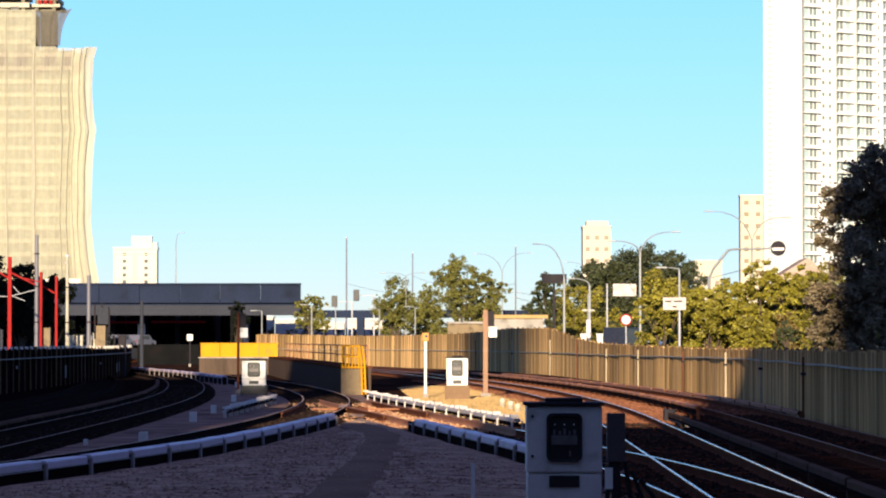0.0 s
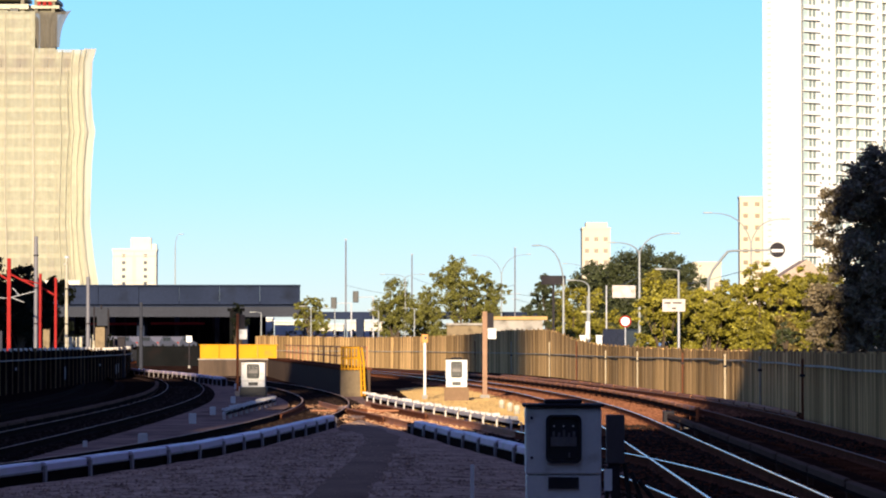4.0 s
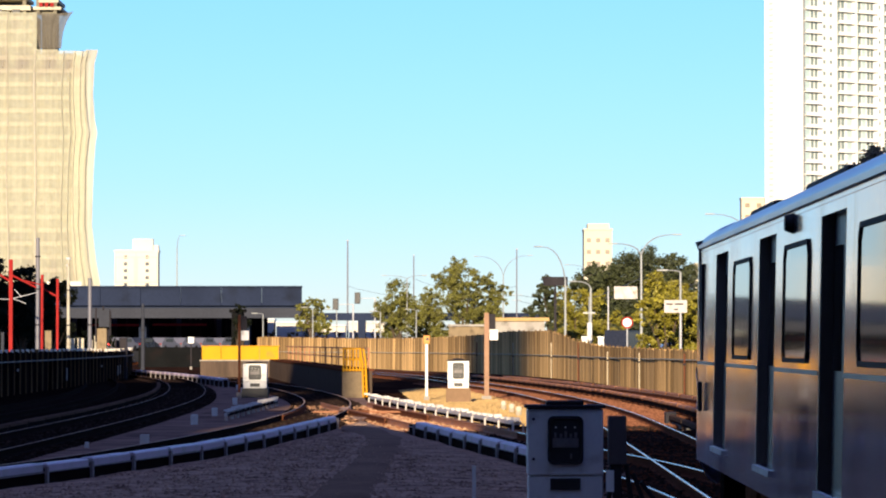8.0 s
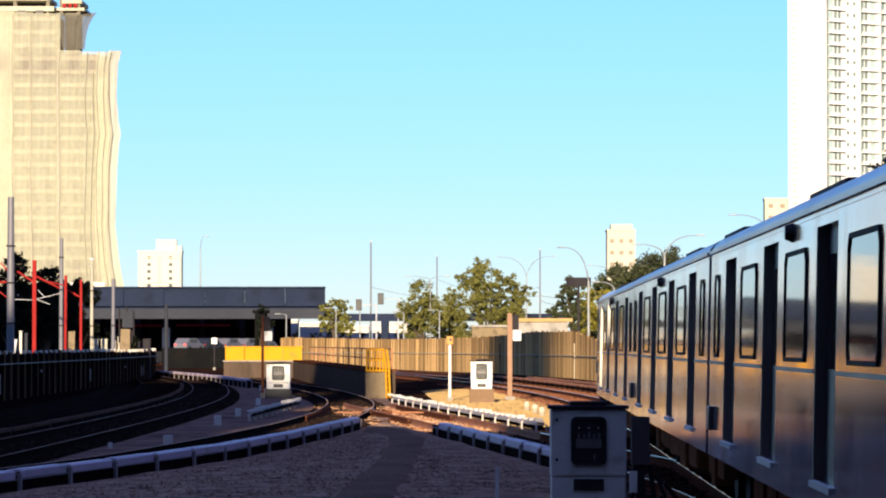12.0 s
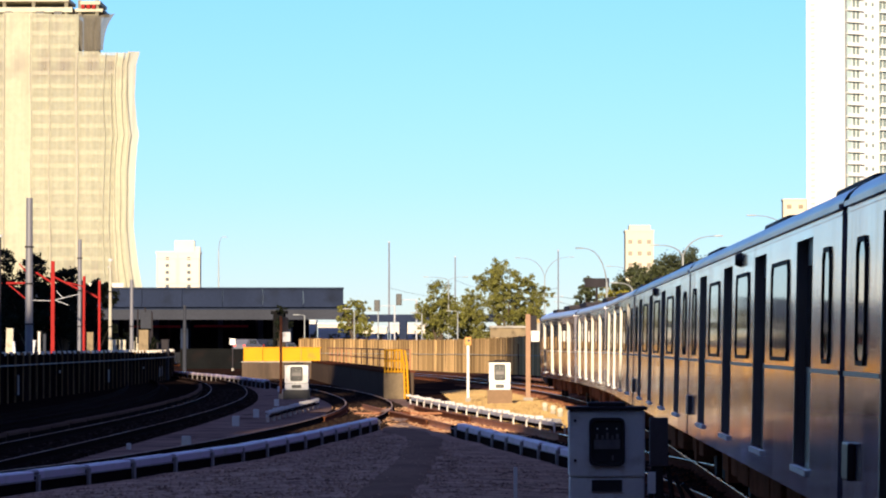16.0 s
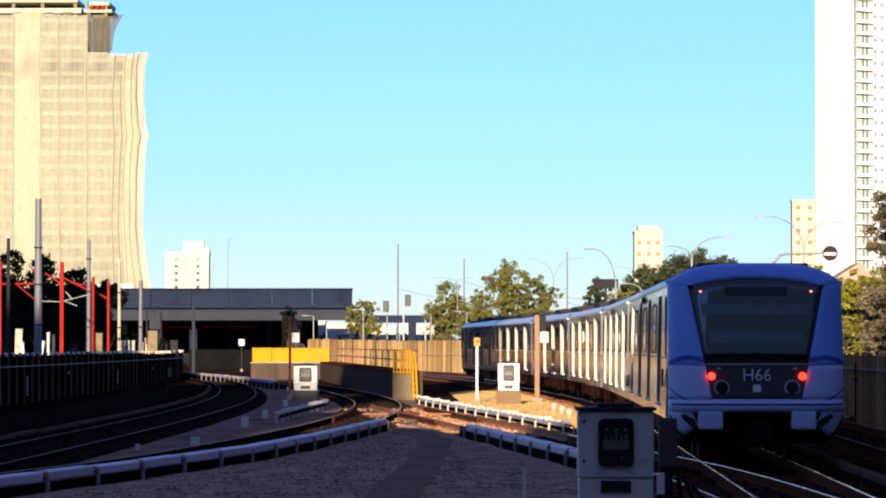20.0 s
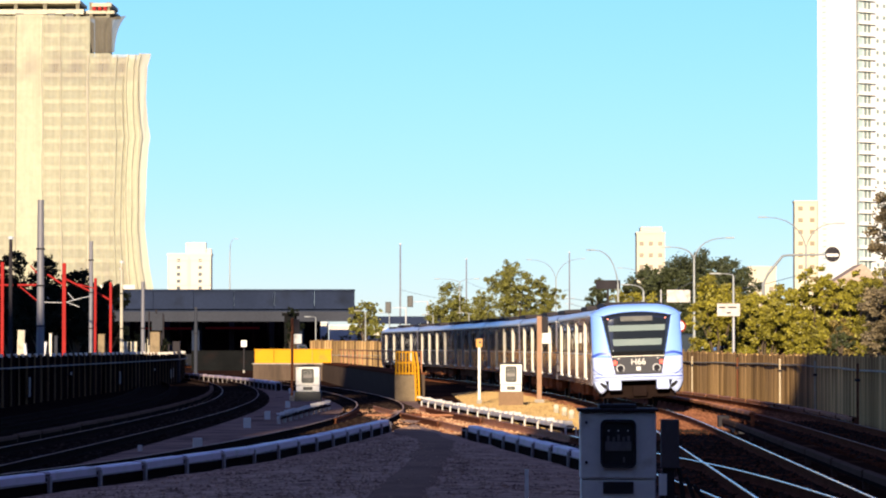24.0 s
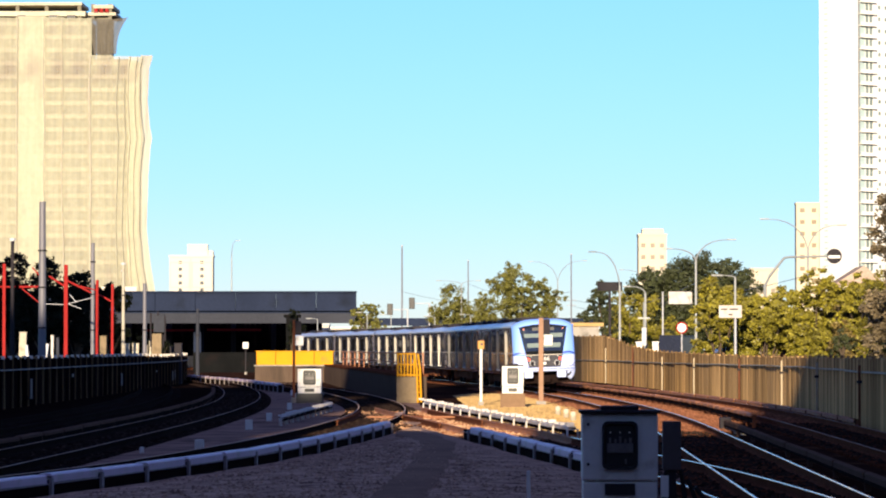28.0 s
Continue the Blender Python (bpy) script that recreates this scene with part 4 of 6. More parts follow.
# seconds, and how far the train's nose has come along the track
NOSE = [(0.0, -37.2), (2.0, -18.6), (4.0, 0.3), (5.5, 14.4), (6.5, 23.9), (7.0, 29.0), (7.5, 34.3), (8.0, 39.6), (8.5, 45.1), (9.0, 51.0), (9.5, 57.0), (10.0, 63.4), (10.5, 70.0), (11.0, 76.8), (12.5, 97.4), (14.5, 126.5), (16.0, 148.5), (17.0, 163.3), (18.0, 178.5), (19.0, 193.5), (20.0, 208.2), (20.5, 215.3), (21.0, 222.4), (21.5, 229.6), (23.5, 258.9), (25.0, 281.0), (26.5, 301.5), (28.0, 320.9)]


def on_track(y):
    return Vector((right_track(y), y, 0))


def motions():
    for i, car in enumerate(CARS):
        rows = []
        for t, nose in NOSE:
            mid = nose - (i + 0.5) * CAR_LENGTH
            a, b = on_track(mid - 8.0), on_track(mid + 8.0)
            d = b - a
            c = (a + b) / 2
            lean = 2.0 * min(max((mid - 80) / 60, 0.0), 1.0)     # the curve's cant
            rows.append((t, pose(c.x, c.y, 0.0, 0, -lean, math.degrees(math.atan2(-d.x, d.y)))))
        walk(car, rows)
    # slow traffic on the street below the viaduct, queueing up and then dipping behind the walkway
    for i, vehicle in enumerate(QUEUE):
        rows = []
        for k in range(29):
            x = min(-33.5 - 1.95 * i + 1.0 * k, -13.6 - 1.95 * i)
            rows.append((float(k), pose(x, street_y(x), street_z(x), 0, 0, 65)))
        walk(vehicle, rows)


# ------------------------------------------------------------ construction tower with netting
SITE_Y, FLOOR = 775.0, 2.95
NETFOLD = mat("doubled_netting", (0.58, 0.52, 0.41), 0.9, 0.0, 0.1, 0.2, 1.5, 0.1)
see_through(NETFOLD, 0.5, 0.12)
NETCORNER = mat("bunched_netting", (0.45, 0.425, 0.32), 0.9, 0.0, 0.16, 0.2, 1.2, 0.1, (0.32, 0.28, 0.22), 0.3, streak=True)
see_through(NETCORNER, 0.12)


def net_edge(z):
    """How far the loose corner of the netting swings out at the height z."""
    return float(np.interp(z, [0, 8, 15, 20, 28, 41, 46, 48.5, 51, 57, 64, 66.5], [2.9, 2.3, 1.3, 0.4, -0.5, -0.1, 0.3, 0.7, 0.2, -0.3, 0.0, 0.7]))


def net_strip(width, height, seed, fold=0.3, flare=0.0, waist=0.0, nx=36, pull=(0.0, 0.0), push=0.0):
    """Netting hung in one long strip: drifting vertical folds, a little sag between floors, loose foot."""
    rng = random.Random(seed)
    waves = [(rng.uniform(0.5, 1.1), rng.uniform(0, 6.28), 0.5), (rng.uniform(1.3, 2.4), rng.uniform(0, 6.28), 0.3), (rng.uniform(3.0, 5.0), rng.uniform(0, 6.28), 0.14)]
    bm = bmesh.new()
    nz = int(height / FLOOR * 4)
    rows = []
    for j in range(nz + 1):
        z = height * j / nz
        foot, head = math.exp(-z / 11.0), math.exp(-(height - z) / 2.0)
        row = []
        for i in range(nx + 1):
            t = i / nx
            u = width * t
            drift = 0.9 * noise.noise(Vector((seed, 0, z * 0.05)))
            d = sum(a * math.sin(f * u + p + drift) for f, p, a in waves) * fold * (0.8 + 0.8 * foot)
            d -= 0.10 * abs(math.sin(math.pi * z / FLOOR))
            d += 0.25 * noise.noise(Vector((u * 0.35, z * 0.16, seed)))
            d -= 1.6 * flare * foot * t
            side = t * (flare * foot * 1.9 + 0.5 * flare * head + waist * noise.noise(Vector((seed + 5, 0, z * 0.07))))
            side += net_edge(z) * (pull[0] + (pull[1] - pull[0]) * t)
            d -= push * net_edge(z)
            row.append(bm.verts.new((u + side, d, z)))
        rows.append(row)
    for r0, r1 in zip(rows, rows[1:]):
        for i in range(nx):
            bm.faces.new((r0[i], r0[i + 1], r1[i + 1], r1[i]))
    return bm


site = thing("construction_tower", pose(0, 0, 0), "unfinished high-rise wrapped in sandy debris netting", "building")
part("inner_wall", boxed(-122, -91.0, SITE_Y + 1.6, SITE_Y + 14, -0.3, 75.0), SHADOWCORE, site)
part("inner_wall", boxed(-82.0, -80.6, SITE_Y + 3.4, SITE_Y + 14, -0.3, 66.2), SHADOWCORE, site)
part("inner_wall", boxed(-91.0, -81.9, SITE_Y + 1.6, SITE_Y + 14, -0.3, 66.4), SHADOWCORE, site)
shape_l = mesh_from(boxed(-122, -91.3, SITE_Y + 0.75, SITE_Y + 1.6, 0, 1.0), "slab_edge", SLABTONE)
shape_r = mesh_from(boxed(-90.4, -82.1, SITE_Y + 0.75, SITE_Y + 1.6, 0, 1.0), "slab_edge", SLABTONE)
gaps = [(w, mesh_from(boxed(-w / 2, w / 2, 0, 0.3, 0, 1.55), "opening", BLACK)) for w in (1.0, 1.3, 1.4, 3.9, 4.5)]
for k in range(26):
    z = k * FLOOR
    for shape, top in ((shape_l, 75.0), (shape_r, 66.0)):
        if z + 1.0 < top:
            o = new("slab_edge", shape)
            o.parent, o.matrix_basis = site, pose(0, 0, z)
    for x, w in ((-112.4, 1), (-107.7, 0), (-106.0, 0), (-99.0, 1), (-94.4, 4), (-90.9, 2), (-88.3, 2), (-85.2, 3)):
        if z + 2.7 < (75 if x < -91.2 else 66):
            o = new("opening", gaps[w][1])
            o.parent, o.matrix_basis = site, pose(x, SITE_Y + 1.4, z + 1.1)
for k, (x, w, h, fold, flare, waist) in enumerate(((-118.2, 6.4, 75.6, 0.25, 0, 0), (-112.0, 5.4, 75.3, 0.3, 0, 0), (-106.8, 6.2, 75.6, 0.28, 0, 0), (-100.8, 4.4, 75.4, 0.3, 0, 0.2), (-96.6, 6.3, 75.2, 0.4, 0, 0), (-90.5, 4.7, 67.0, 0.4, 0, 0.2), (-86.0, 3.9, 66.7, 0.4, 0.1, 0.3), (-82.3, 2.6, 66.6, 0.45, 0.1, 0.2), (-79.9, 2.4, 66.9, 0.75, 0.1, 0.1))):
    ob = part("net_strip", net_strip(w, h, 60 + k, fold * 0.7, flare, waist, 36, ((0, 0), (0, 0), (0, 0), (0, 0), (0, 0), (0, 0.1), (0.1, 0.4), (0.4, 0.7), (0.7, 1.0))[k]), (NET, NET, NETDENSE, NET, NET, NET, NET, NETDENSE, NETCORNER)[k], site, smooth=True)
    ob.matrix_basis = pose(x, SITE_Y - 0.12 * (k % 2), 0.2)
ob = part("side_netting", net_strip(9.0, 66.4, 90, 0.5, push=1.0), NET, site, smooth=True)
ob.matrix_basis = pose(-80.3, SITE_Y + 0.3, 0.3, 0, 0, 90)
# from the fifth on, darker strips paint the shade inside the folds
for k, (x, h, w) in enumerate(((-106.9, 75.2, 0.4), (-100.9, 75.2, 0.35), (-96.7, 75.0, 0.5), (-90.6, 66.9, 0.7), (-84.6, 66.6, 0.3), (-83.2, 62.0, 0.25), (-82.0, 66.7, 0.35), (-80.6, 66.7, 0.3), (-79.4, 66.7, 0.25))):
    b = bmesh.new()
    rows = []
    for j in range(70):
        z = h * j / 69
        sway = 0.5 * noise.noise(Vector((k * 3.7, 0, z * 0.06))) + 0.3 * math.exp(-z / 9.0) * (k % 3 - 1) + net_edge(z) * max(x + 88.0, 0.0) / 10
        wide = w * (0.75 + 0.5 * noise.noise(Vector((k * 1.3, 4, z * 0.12))))
        rows.append([b.verts.new((sway + wide * (i / 4 - 0.5), -0.25 * math.sin(math.pi * i / 4), z)) for i in range(5)])
    for r0, r1 in zip(rows, rows[1:]):
        for i in range(4):
            b.faces.new((r0[i], r0[i + 1], r1[i + 1], r1[i]))
    ob = part("net_overlap", b, NETFOLD if k < 4 else NETCORNER, site, smooth=True)
    ob.matrix_basis = pose(x, SITE_Y - 0.55, 0.2)
cup = bmesh.new()
rows = []
for j in range(15):
    t = j / 14
    x0, x1 = -89.9 - 1.3 * t, -84.9 + 0.6 * t + 2.1 * t ** 3
    rows.append([cup.verts.new((x0 + (x1 - x0) * i / 24, -0.5 * t * math.sin(math.pi * i / 24) + 0.25 * math.sin(i * 0.9 + t) + 0.12 * math.sin(i * 2.3), 67.4 + 8.2 * t - 0.5 * math.sin(math.pi * i / 24) * t)) for i in range(25)])
for r0, r1 in zip(rows, rows[1:]):
    for i in range(24):
        cup.faces.new((r0[i], r0[i + 1], r1[i + 1], r1[i]))
ob = part("lift_netting", cup, NETGREY, site, "grey netting flaring out round the lift core", smooth=True)
ob.matrix_basis = pose(0, SITE_Y + 0.2, 0)
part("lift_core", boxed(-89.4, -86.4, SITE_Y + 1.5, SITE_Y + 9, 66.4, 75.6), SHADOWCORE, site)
for x0, x1, z0, z1 in ((-120, -91.8, 75.9, 77.0), (-91.2, -85.0, 76.0, 76.7), (-90, -85.6, 77.6, 78.4), (-120, -92.6, 78.3, 79.0)):
    part("floor_slab", boxed(x0, x1, SITE_Y + 0.3, SITE_Y + 14, z0, z1), SLABTONE, site)
for x in (-115, -107, -100.5, -93.2, -90.2, -86.4):
    part("pillar", boxed(x - 0.4, x + 0.4, SITE_Y + 0.8, SITE_Y + 1.6, 75, 78.6), SHADOWCORE, site)
for x in (-112, -106.0, -99, -95):
    part("prop", boxed(x - 0.9, x + 0.9, SITE_Y + 0.2, SITE_Y + 0.3, 75.2, 76.1), BLACK, site)
for x in (-89.8, -88.6, -87.4):
    part("guard_board", boxed(x, x + 0.8, SITE_Y - 0.1, SITE_Y + 0.2, 76.7, 77.5), REDPAINT, site)


# ------------------------------------------------------------ white residential tower
tower = thing("apartment_tower", pose(88.0, 857, 0, 0, 0, 37), "white high-rise with balconies and greenish glass", "building")
part("wall", boxed(0, 44, 0, 14, 0, 104), TOWER, tower)
# flat grey strip in place of the shade in the corner recess
part("corner_band", boxed(0.02, 0.6, -0.06, 0.0, 0, 103), WHITEPOLE, tower)
STOREY = 2.9
TOWERPANE = glass("tower_pane", (0.19, 0.235, 0.22), 0.3)
AQUAPANE = glass("aqua_pane", (0.42, 0.52, 0.5), 0.3)


def balcony_shape(x0, x1):
    """A balcony floor with its solid white parapet."""
    b = bmesh.new()
    box(b, x0, x1, -1.0, 0.0, -1.2, -1.06)
    box(b, x0, x1, -1.0, -0.9, -1.06, -0.35)
    return mesh_from(b, "balcony", TOWER)


shape_bal = [balcony_shape(*q) for q in ((0.3, 5.6), (11.2, 16.8), (18.0, 24.4), (27.0, 33.0))]
shape_pier = mesh_from(boxed(-0.2, 0.2, -0.6, 0.0, -1.06, 1.7), "pier", TOWER)
shape_panes = [(c, mesh_from(boxed(-w, w, -0.02, 0.06, z0, z1), "window", m)) for c, w, z0, z1, m in ((3.0, 0.45, -0.9, 1.6, TOWERPANE), (4.3, 0.45, -0.9, 1.6, TOWERPANE), (11.95, 0.5, -0.9, 1.6, TOWERPANE), (13.25, 0.5, -0.9, 1.6, TOWERPANE), (18.9, 0.55, -0.9, 1.6, TOWERPANE), (22.0, 0.45, -0.9, 1.6, TOWERPANE), (23.2, 0.45, -0.9, 1.6, TOWERPANE), (1.4, 0.8, -0.9, 1.4, AQUAPANE), (15.5, 0.85, -0.9, 1.4, AQUAPANE), (20.4, 0.65, -0.9, 1.4, AQUAPANE), (28.0, 0.5, -0.9, 1.6, TOWERPANE), (30.4, 0.8, -0.9, 1.4, AQUAPANE), (7.1, 0.4, 0.3, 1.2, TOWERPANE), (9.3, 0.4, 0.3, 1.2, TOWERPANE), (25.8, 0.4, 0.3, 1.2, TOWERPANE))]
shape_slit = mesh_from(boxed(-0.7, 0.7, -0.03, 0.05, 0, 0.45), "window", AQUAPANE)
for f in range(5, 34):
    z = f * STOREY + 1.0
    for shape in shape_bal:
        o = new("balcony", shape)
        o.parent, o.matrix_basis = tower, pose(0, 0, z)
    for c, shape in shape_panes:
        w = new("window", shape)
        w.parent, w.matrix_basis = tower, pose(c, -0.04, z)
    for c in (17.4, 24.9):
        o = new("pier", shape_pier)
        o.parent, o.matrix_basis = tower, pose(c, 0, z)
for f in range(5, 35):
    for k in range(2):
        w = new("window", shape_slit)
        w.parent, w.matrix_basis = tower, pose(-0.02, 11.6, f * STOREY + 0.4 + 1.45 * k, 0, 0, -90)


def block_house(name, x, y, w, d, h, material, label, storey=3.0, cols=4, turn=0, plinths=(), pane=None):
    t = thing(name, pose(x, y, 0, 0, 0, turn), label, "building")
    part("wall", boxed(-w / 2, w / 2, 0, d, -0.3, h), material, t)
    part("parapet", boxed(-w / 2 - 0.15, w / 2 + 0.15, -0.15, d + 0.15, h, h + 0.5), material, t)
    for x0, x1, z1 in plinths:
        part("roof_house", boxed(x0, x1, 1.0, d - 1, h + 0.5, z1), material, t)
    facade(t, w, int(h / storey), storey, [w * ((i + 0.5) / cols - 0.5) for i in range(cols)], lambda c, z: pose(c, -0.03, z), wide=min(1.2, w / cols * 0.45) if cols > 2 else 0.75, tall=1.1 if cols > 2 else 0.7, material=pane)
    return t


b1 = block_house("apartment_block", -66.8, 760, 9.4, 4, 21.8, APTWHITE, "small white apartment block beyond the viaduct", cols=2, pane=PANE, storey=1.5, plinths=((-0.9, 3.5, 24.7), (3.6, 4.7, 23.3)))
for x0, x1 in ((-4.6, -0.4), (0.2, 4.5)):
    for z in (15.2, 20.6):
        part("band", boxed(x0, x1, -0.06, 0.0, z, z + 0.22), CREAM, b1)
    for x in (x0, x1):
        part("pilaster", boxed(x - 0.1, x + 0.1, -0.06, 0.0, 15.2, 20.8), CREAM, b1)
part("stair_strip", boxed(-0.25, 0.05, -0.05, 0.0, 0, 21.6), CREAM, b1)
block_house("apartment_block", 81.0, 900, 9, 5, 39, CREAM, "cream apartment block beside the white tower", cols=3)
block_house("apartment_block", 39.6, 900, 7.2, 10, 31, CREAM, "cream apartment tower above the trees", cols=3, plinths=((-2.6, 2.9, 32.8),))
block_house("apartment_block", 53.0, 700, 5.5, 9, 17.6, CREAM, "low cream apartment block above the trees", cols=3)
house = thing("house", pose(27.0, 262, 0), "small house with a tiled gable roof above the trees", "house")
part("wall", boxed(-1.7, 1.7, 0, 6, -0.3, 6.9), CREAM, house)
b = bmesh.new()
pr = [(-2.0, 6.85), (2.0, 6.85), (0.3, 8.3)]
f = [b.verts.new((x, -0.3, z)) for x, z in pr]
r = [b.verts.new((x, 6.3, z)) for x, z in pr]
b.faces.new(f)
b.faces.new(r[::-1])
for i in range(3):
    b.faces.new((f[i], f[(i + 1) % 3], r[(i + 1) % 3], r[i]))
bmesh.ops.recalc_face_normals(b, faces=b.faces)
part("roof", b, TILE, house)


# ------------------------------------------------------------ trees
def leaf_crown(blobs, leaf, count, seed, droop=0.0, flat=0.8):
    """Many small leaves, bunched in clumps on uneven blobs (x, y, z, radius), with gaps."""
    rng = random.Random(seed)
    verts, faces = [], []
    total = sum(b[3] ** 2 for b in blobs)
    for bx, by, bz, br in blobs:
        n = int(count * br ** 2 / total)
        clumps = []
        for _ in range(max(7, int(20 * br))):
            v = Vector((rng.gauss(0, 1), rng.gauss(0, 1), rng.gauss(0.15, 1))).normalized()
            clumps.append((v * br * rng.uniform(0.45, 1.15), rng.uniform(0.11, 0.26) * br))
        for _ in range(n):
            c, cr = clumps[rng.randrange(len(clumps))]
            p = Vector((bx, by, bz)) + c + Vector((rng.gauss(0, 1), rng.gauss(0, 1), rng.gauss(-droop, flat))) * cr * 0.6
            s = leaf * rng.uniform(0.6, 1.35)
            a = Vector((rng.gauss(0, 1), rng.gauss(0, 1), rng.gauss(0, 0.6))).normalized()
            o = a.cross(Vector((rng.gauss(0, 1), rng.gauss(0, 1), rng.gauss(0, 1)))).normalized()
            u = a.cross(o) * s * 0.18
            k = len(verts)
            verts += [p - a * s * 0.5, p + o * s * 0.3 + u, p + a * s * 0.5, p - o * s * 0.3 + u]
            faces += [(k, k + 1, k + 2), (k, k + 2, k + 3)]
    me = bpy.data.meshes.new("crown")
    me.from_pydata(verts, [], faces)
    return me


def tree(x, y, height, radius, leaves, label, seed, count=5000, leaf=0.3, flat_top=1.0, low=0.35, name="tree", flat=0.8):
    rng = random.Random(seed)
    t = thing(name, pose(x, y, -0.25), label, "tree")
    fork = height * low
    trunk = bmesh.new()
    sway = rng.uniform(-0.3, 0.3)
    tube(trunk, [(0, 0, 0), (sway * 0.3, 0, fork * 0.5), (sway, 0, fork), (sway * 1.3, 0.1, height * 0.7)], [0.05 * height * 0.5 + 0.05, 0.02 * height + 0.04, 0.018 * height + 0.03, 0.03], 9)
    blobs = []
    part("trunk", trunk, BARK, t)
    n = 8
    for i in range(n):
        ang = i * math.tau / n + rng.uniform(-0.4, 0.4)
        rr = radius * rng.uniform(0.35, 0.78)
        z = fork + (height - fork) * rng.uniform(0.25, 0.8) * flat_top
        e = Vector((sway + rr * math.cos(ang), rr * math.sin(ang), z))
        limb = bmesh.new()
        tube(limb, [(sway, 0, fork * rng.uniform(0.8, 1.2)), ((sway + e.x) / 2 + rng.uniform(-0.2, 0.2), e.y / 2, (fork + z) / 2 + 0.2), tuple(e)], [0.012 * height, 0.008 * height, 0.01], 6)
        part("limb", limb, BARK, t)
        blobs.append((e.x, e.y, e.z, radius * rng.uniform(0.3, 0.52)))
    blobs.append((sway, 0, height - radius * 0.5, radius * 0.5))
    blobs.append((sway, 0, fork + (height - fork) * 0.5, radius * 0.6))
    me = leaf_crown(blobs, leaf, count, seed, 0.0, flat)
    me.materials.append(leaves)
    part("crown", me, leaves, t)
    return t


LEAF_B = mat("brownish_leaves", (0.16, 0.115, 0.03), 0.6, 0.0, 0.3, 0.5, 8.0, 0.0, spread=1.0)
YG, MG, DG = "yellow-green leafy tree behind the concrete fence", "airy green tree beyond the fence", "dense dark green tree beyond the street"
tree(-5.0, 380, 9.2, 3.0, LEAF_G, MG, 11, 11000, 0.25, 0.95, 0.15, flat=0.9)
tree(-1.6, 386, 8.4, 2.8, LEAF_G, MG, 12, 10000, 0.25, 0.95, 0.12, flat=0.9)
tree(2.2, 380, 11.8, 3.1, LEAF_G, MG, 13, 13000, 0.25, 1.0, 0.15, flat=0.9)
tree(5.0, 384, 9.8, 2.4, LEAF_G, MG, 14, 9000, 0.25, 0.95, 0.15, flat=0.9)
tree(-15.4, 400, 7.4, 2.0, LEAF_G, "small sunlit tree beside the viaduct", 15, 2200, 0.4)
tree(18.0, 330, 10.9, 5.4, LEAF_D, DG + " with a broad crown", 16, 36000, 0.27, 0.95, 0.1)
tree(14.6, 334, 10.0, 3.3, LEAF_D, DG, 17, 18000, 0.27, 0.95, 0.1)
tree(21.8, 328, 10.3, 4.0, LEAF_D, DG, 18, 20000, 0.27, 0.95, 0.1)
tree(20.4, 335, 11.3, 4.3, LEAF_D, DG, 46, 34000, 0.27, 0.95, 0.1)
tree(10.0, 332, 8.6, 2.1, LEAF_D, DG, 19, 8000, 0.26, 1.0, 0.25)
tree(9.9, 272, 7.0, 2.2, LEAF_Y, YG, 20, 9000, 0.21, 1.0, 0.08)
tree(12.3, 276, 6.4, 1.9, LEAF_Y, YG, 21, 7500, 0.21, 1.0, 0.08)
for i, (x, y, h, r) in enumerate(((12.1, 192, 6.3, 1.9), (13.5, 197, 5.8, 1.9), (14.6, 189, 5.3, 1.8), (15.9, 195, 5.9, 2.0), (17.2, 190, 6.6, 2.0), (18.6, 196, 6.2, 2.0), (19.9, 189, 6.3, 2.0), (21.4, 194, 6.5, 2.1), (23.0, 189, 6.5, 2.0), (24.8, 193, 6.7, 2.1))):
    tree(x, y, h, r, LEAF_B if i in (5, 8) else LEAF_Y, YG if i not in (5, 8) else "brownish leafy tree behind the concrete fence", 30 + i, 10000, 0.23, 1.0, 0.06)
tree(19.4, 150, 10.9, 3.6, LEAF_S, "tall dark tree in the shade behind the fence", 41, 52000, 0.19, 1.0, 0.12)
tree(21.3, 147, 11.8, 3.4, LEAF_S, "tall dark tree in the shade behind the fence", 42, 40000, 0.19, 1.0, 0.15)
tree(17.6, 146, 7.0, 2.3, LEAF_S, "low dark tree in the shade behind the fence", 43, 24000, 0.18, 1.0, 0.1)
tree(13.75, 140, 3.2, 0.62, LEAF_D, "small dark shrub just above the fence", 44, 900, 0.16, 1.0, 0.6, "bush")
for k in range(6):
    tree(16.6 + 1.7 * k, 186 + 0.8 * (k % 2), 3.6 + 0.3 * (k % 3), 1.5, (LEAF_Y, LEAF_B)[k % 2], "low leafy bush behind the concrete fence", 240 + k, 4500, 0.2, 0.8, 0.05, "bush")
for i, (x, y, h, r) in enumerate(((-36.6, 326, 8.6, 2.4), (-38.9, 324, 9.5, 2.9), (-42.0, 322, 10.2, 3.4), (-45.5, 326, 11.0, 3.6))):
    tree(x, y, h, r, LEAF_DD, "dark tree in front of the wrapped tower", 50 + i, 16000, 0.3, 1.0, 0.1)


# near-black bushes, added to stand in for shade below the viaduct
rng = random.Random(91)
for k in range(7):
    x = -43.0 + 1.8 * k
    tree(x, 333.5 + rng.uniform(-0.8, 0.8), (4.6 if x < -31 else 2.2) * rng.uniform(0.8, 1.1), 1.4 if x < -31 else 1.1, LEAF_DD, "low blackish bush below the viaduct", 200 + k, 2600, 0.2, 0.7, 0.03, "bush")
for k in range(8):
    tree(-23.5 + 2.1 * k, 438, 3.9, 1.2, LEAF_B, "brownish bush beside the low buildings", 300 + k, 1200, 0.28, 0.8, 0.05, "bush")
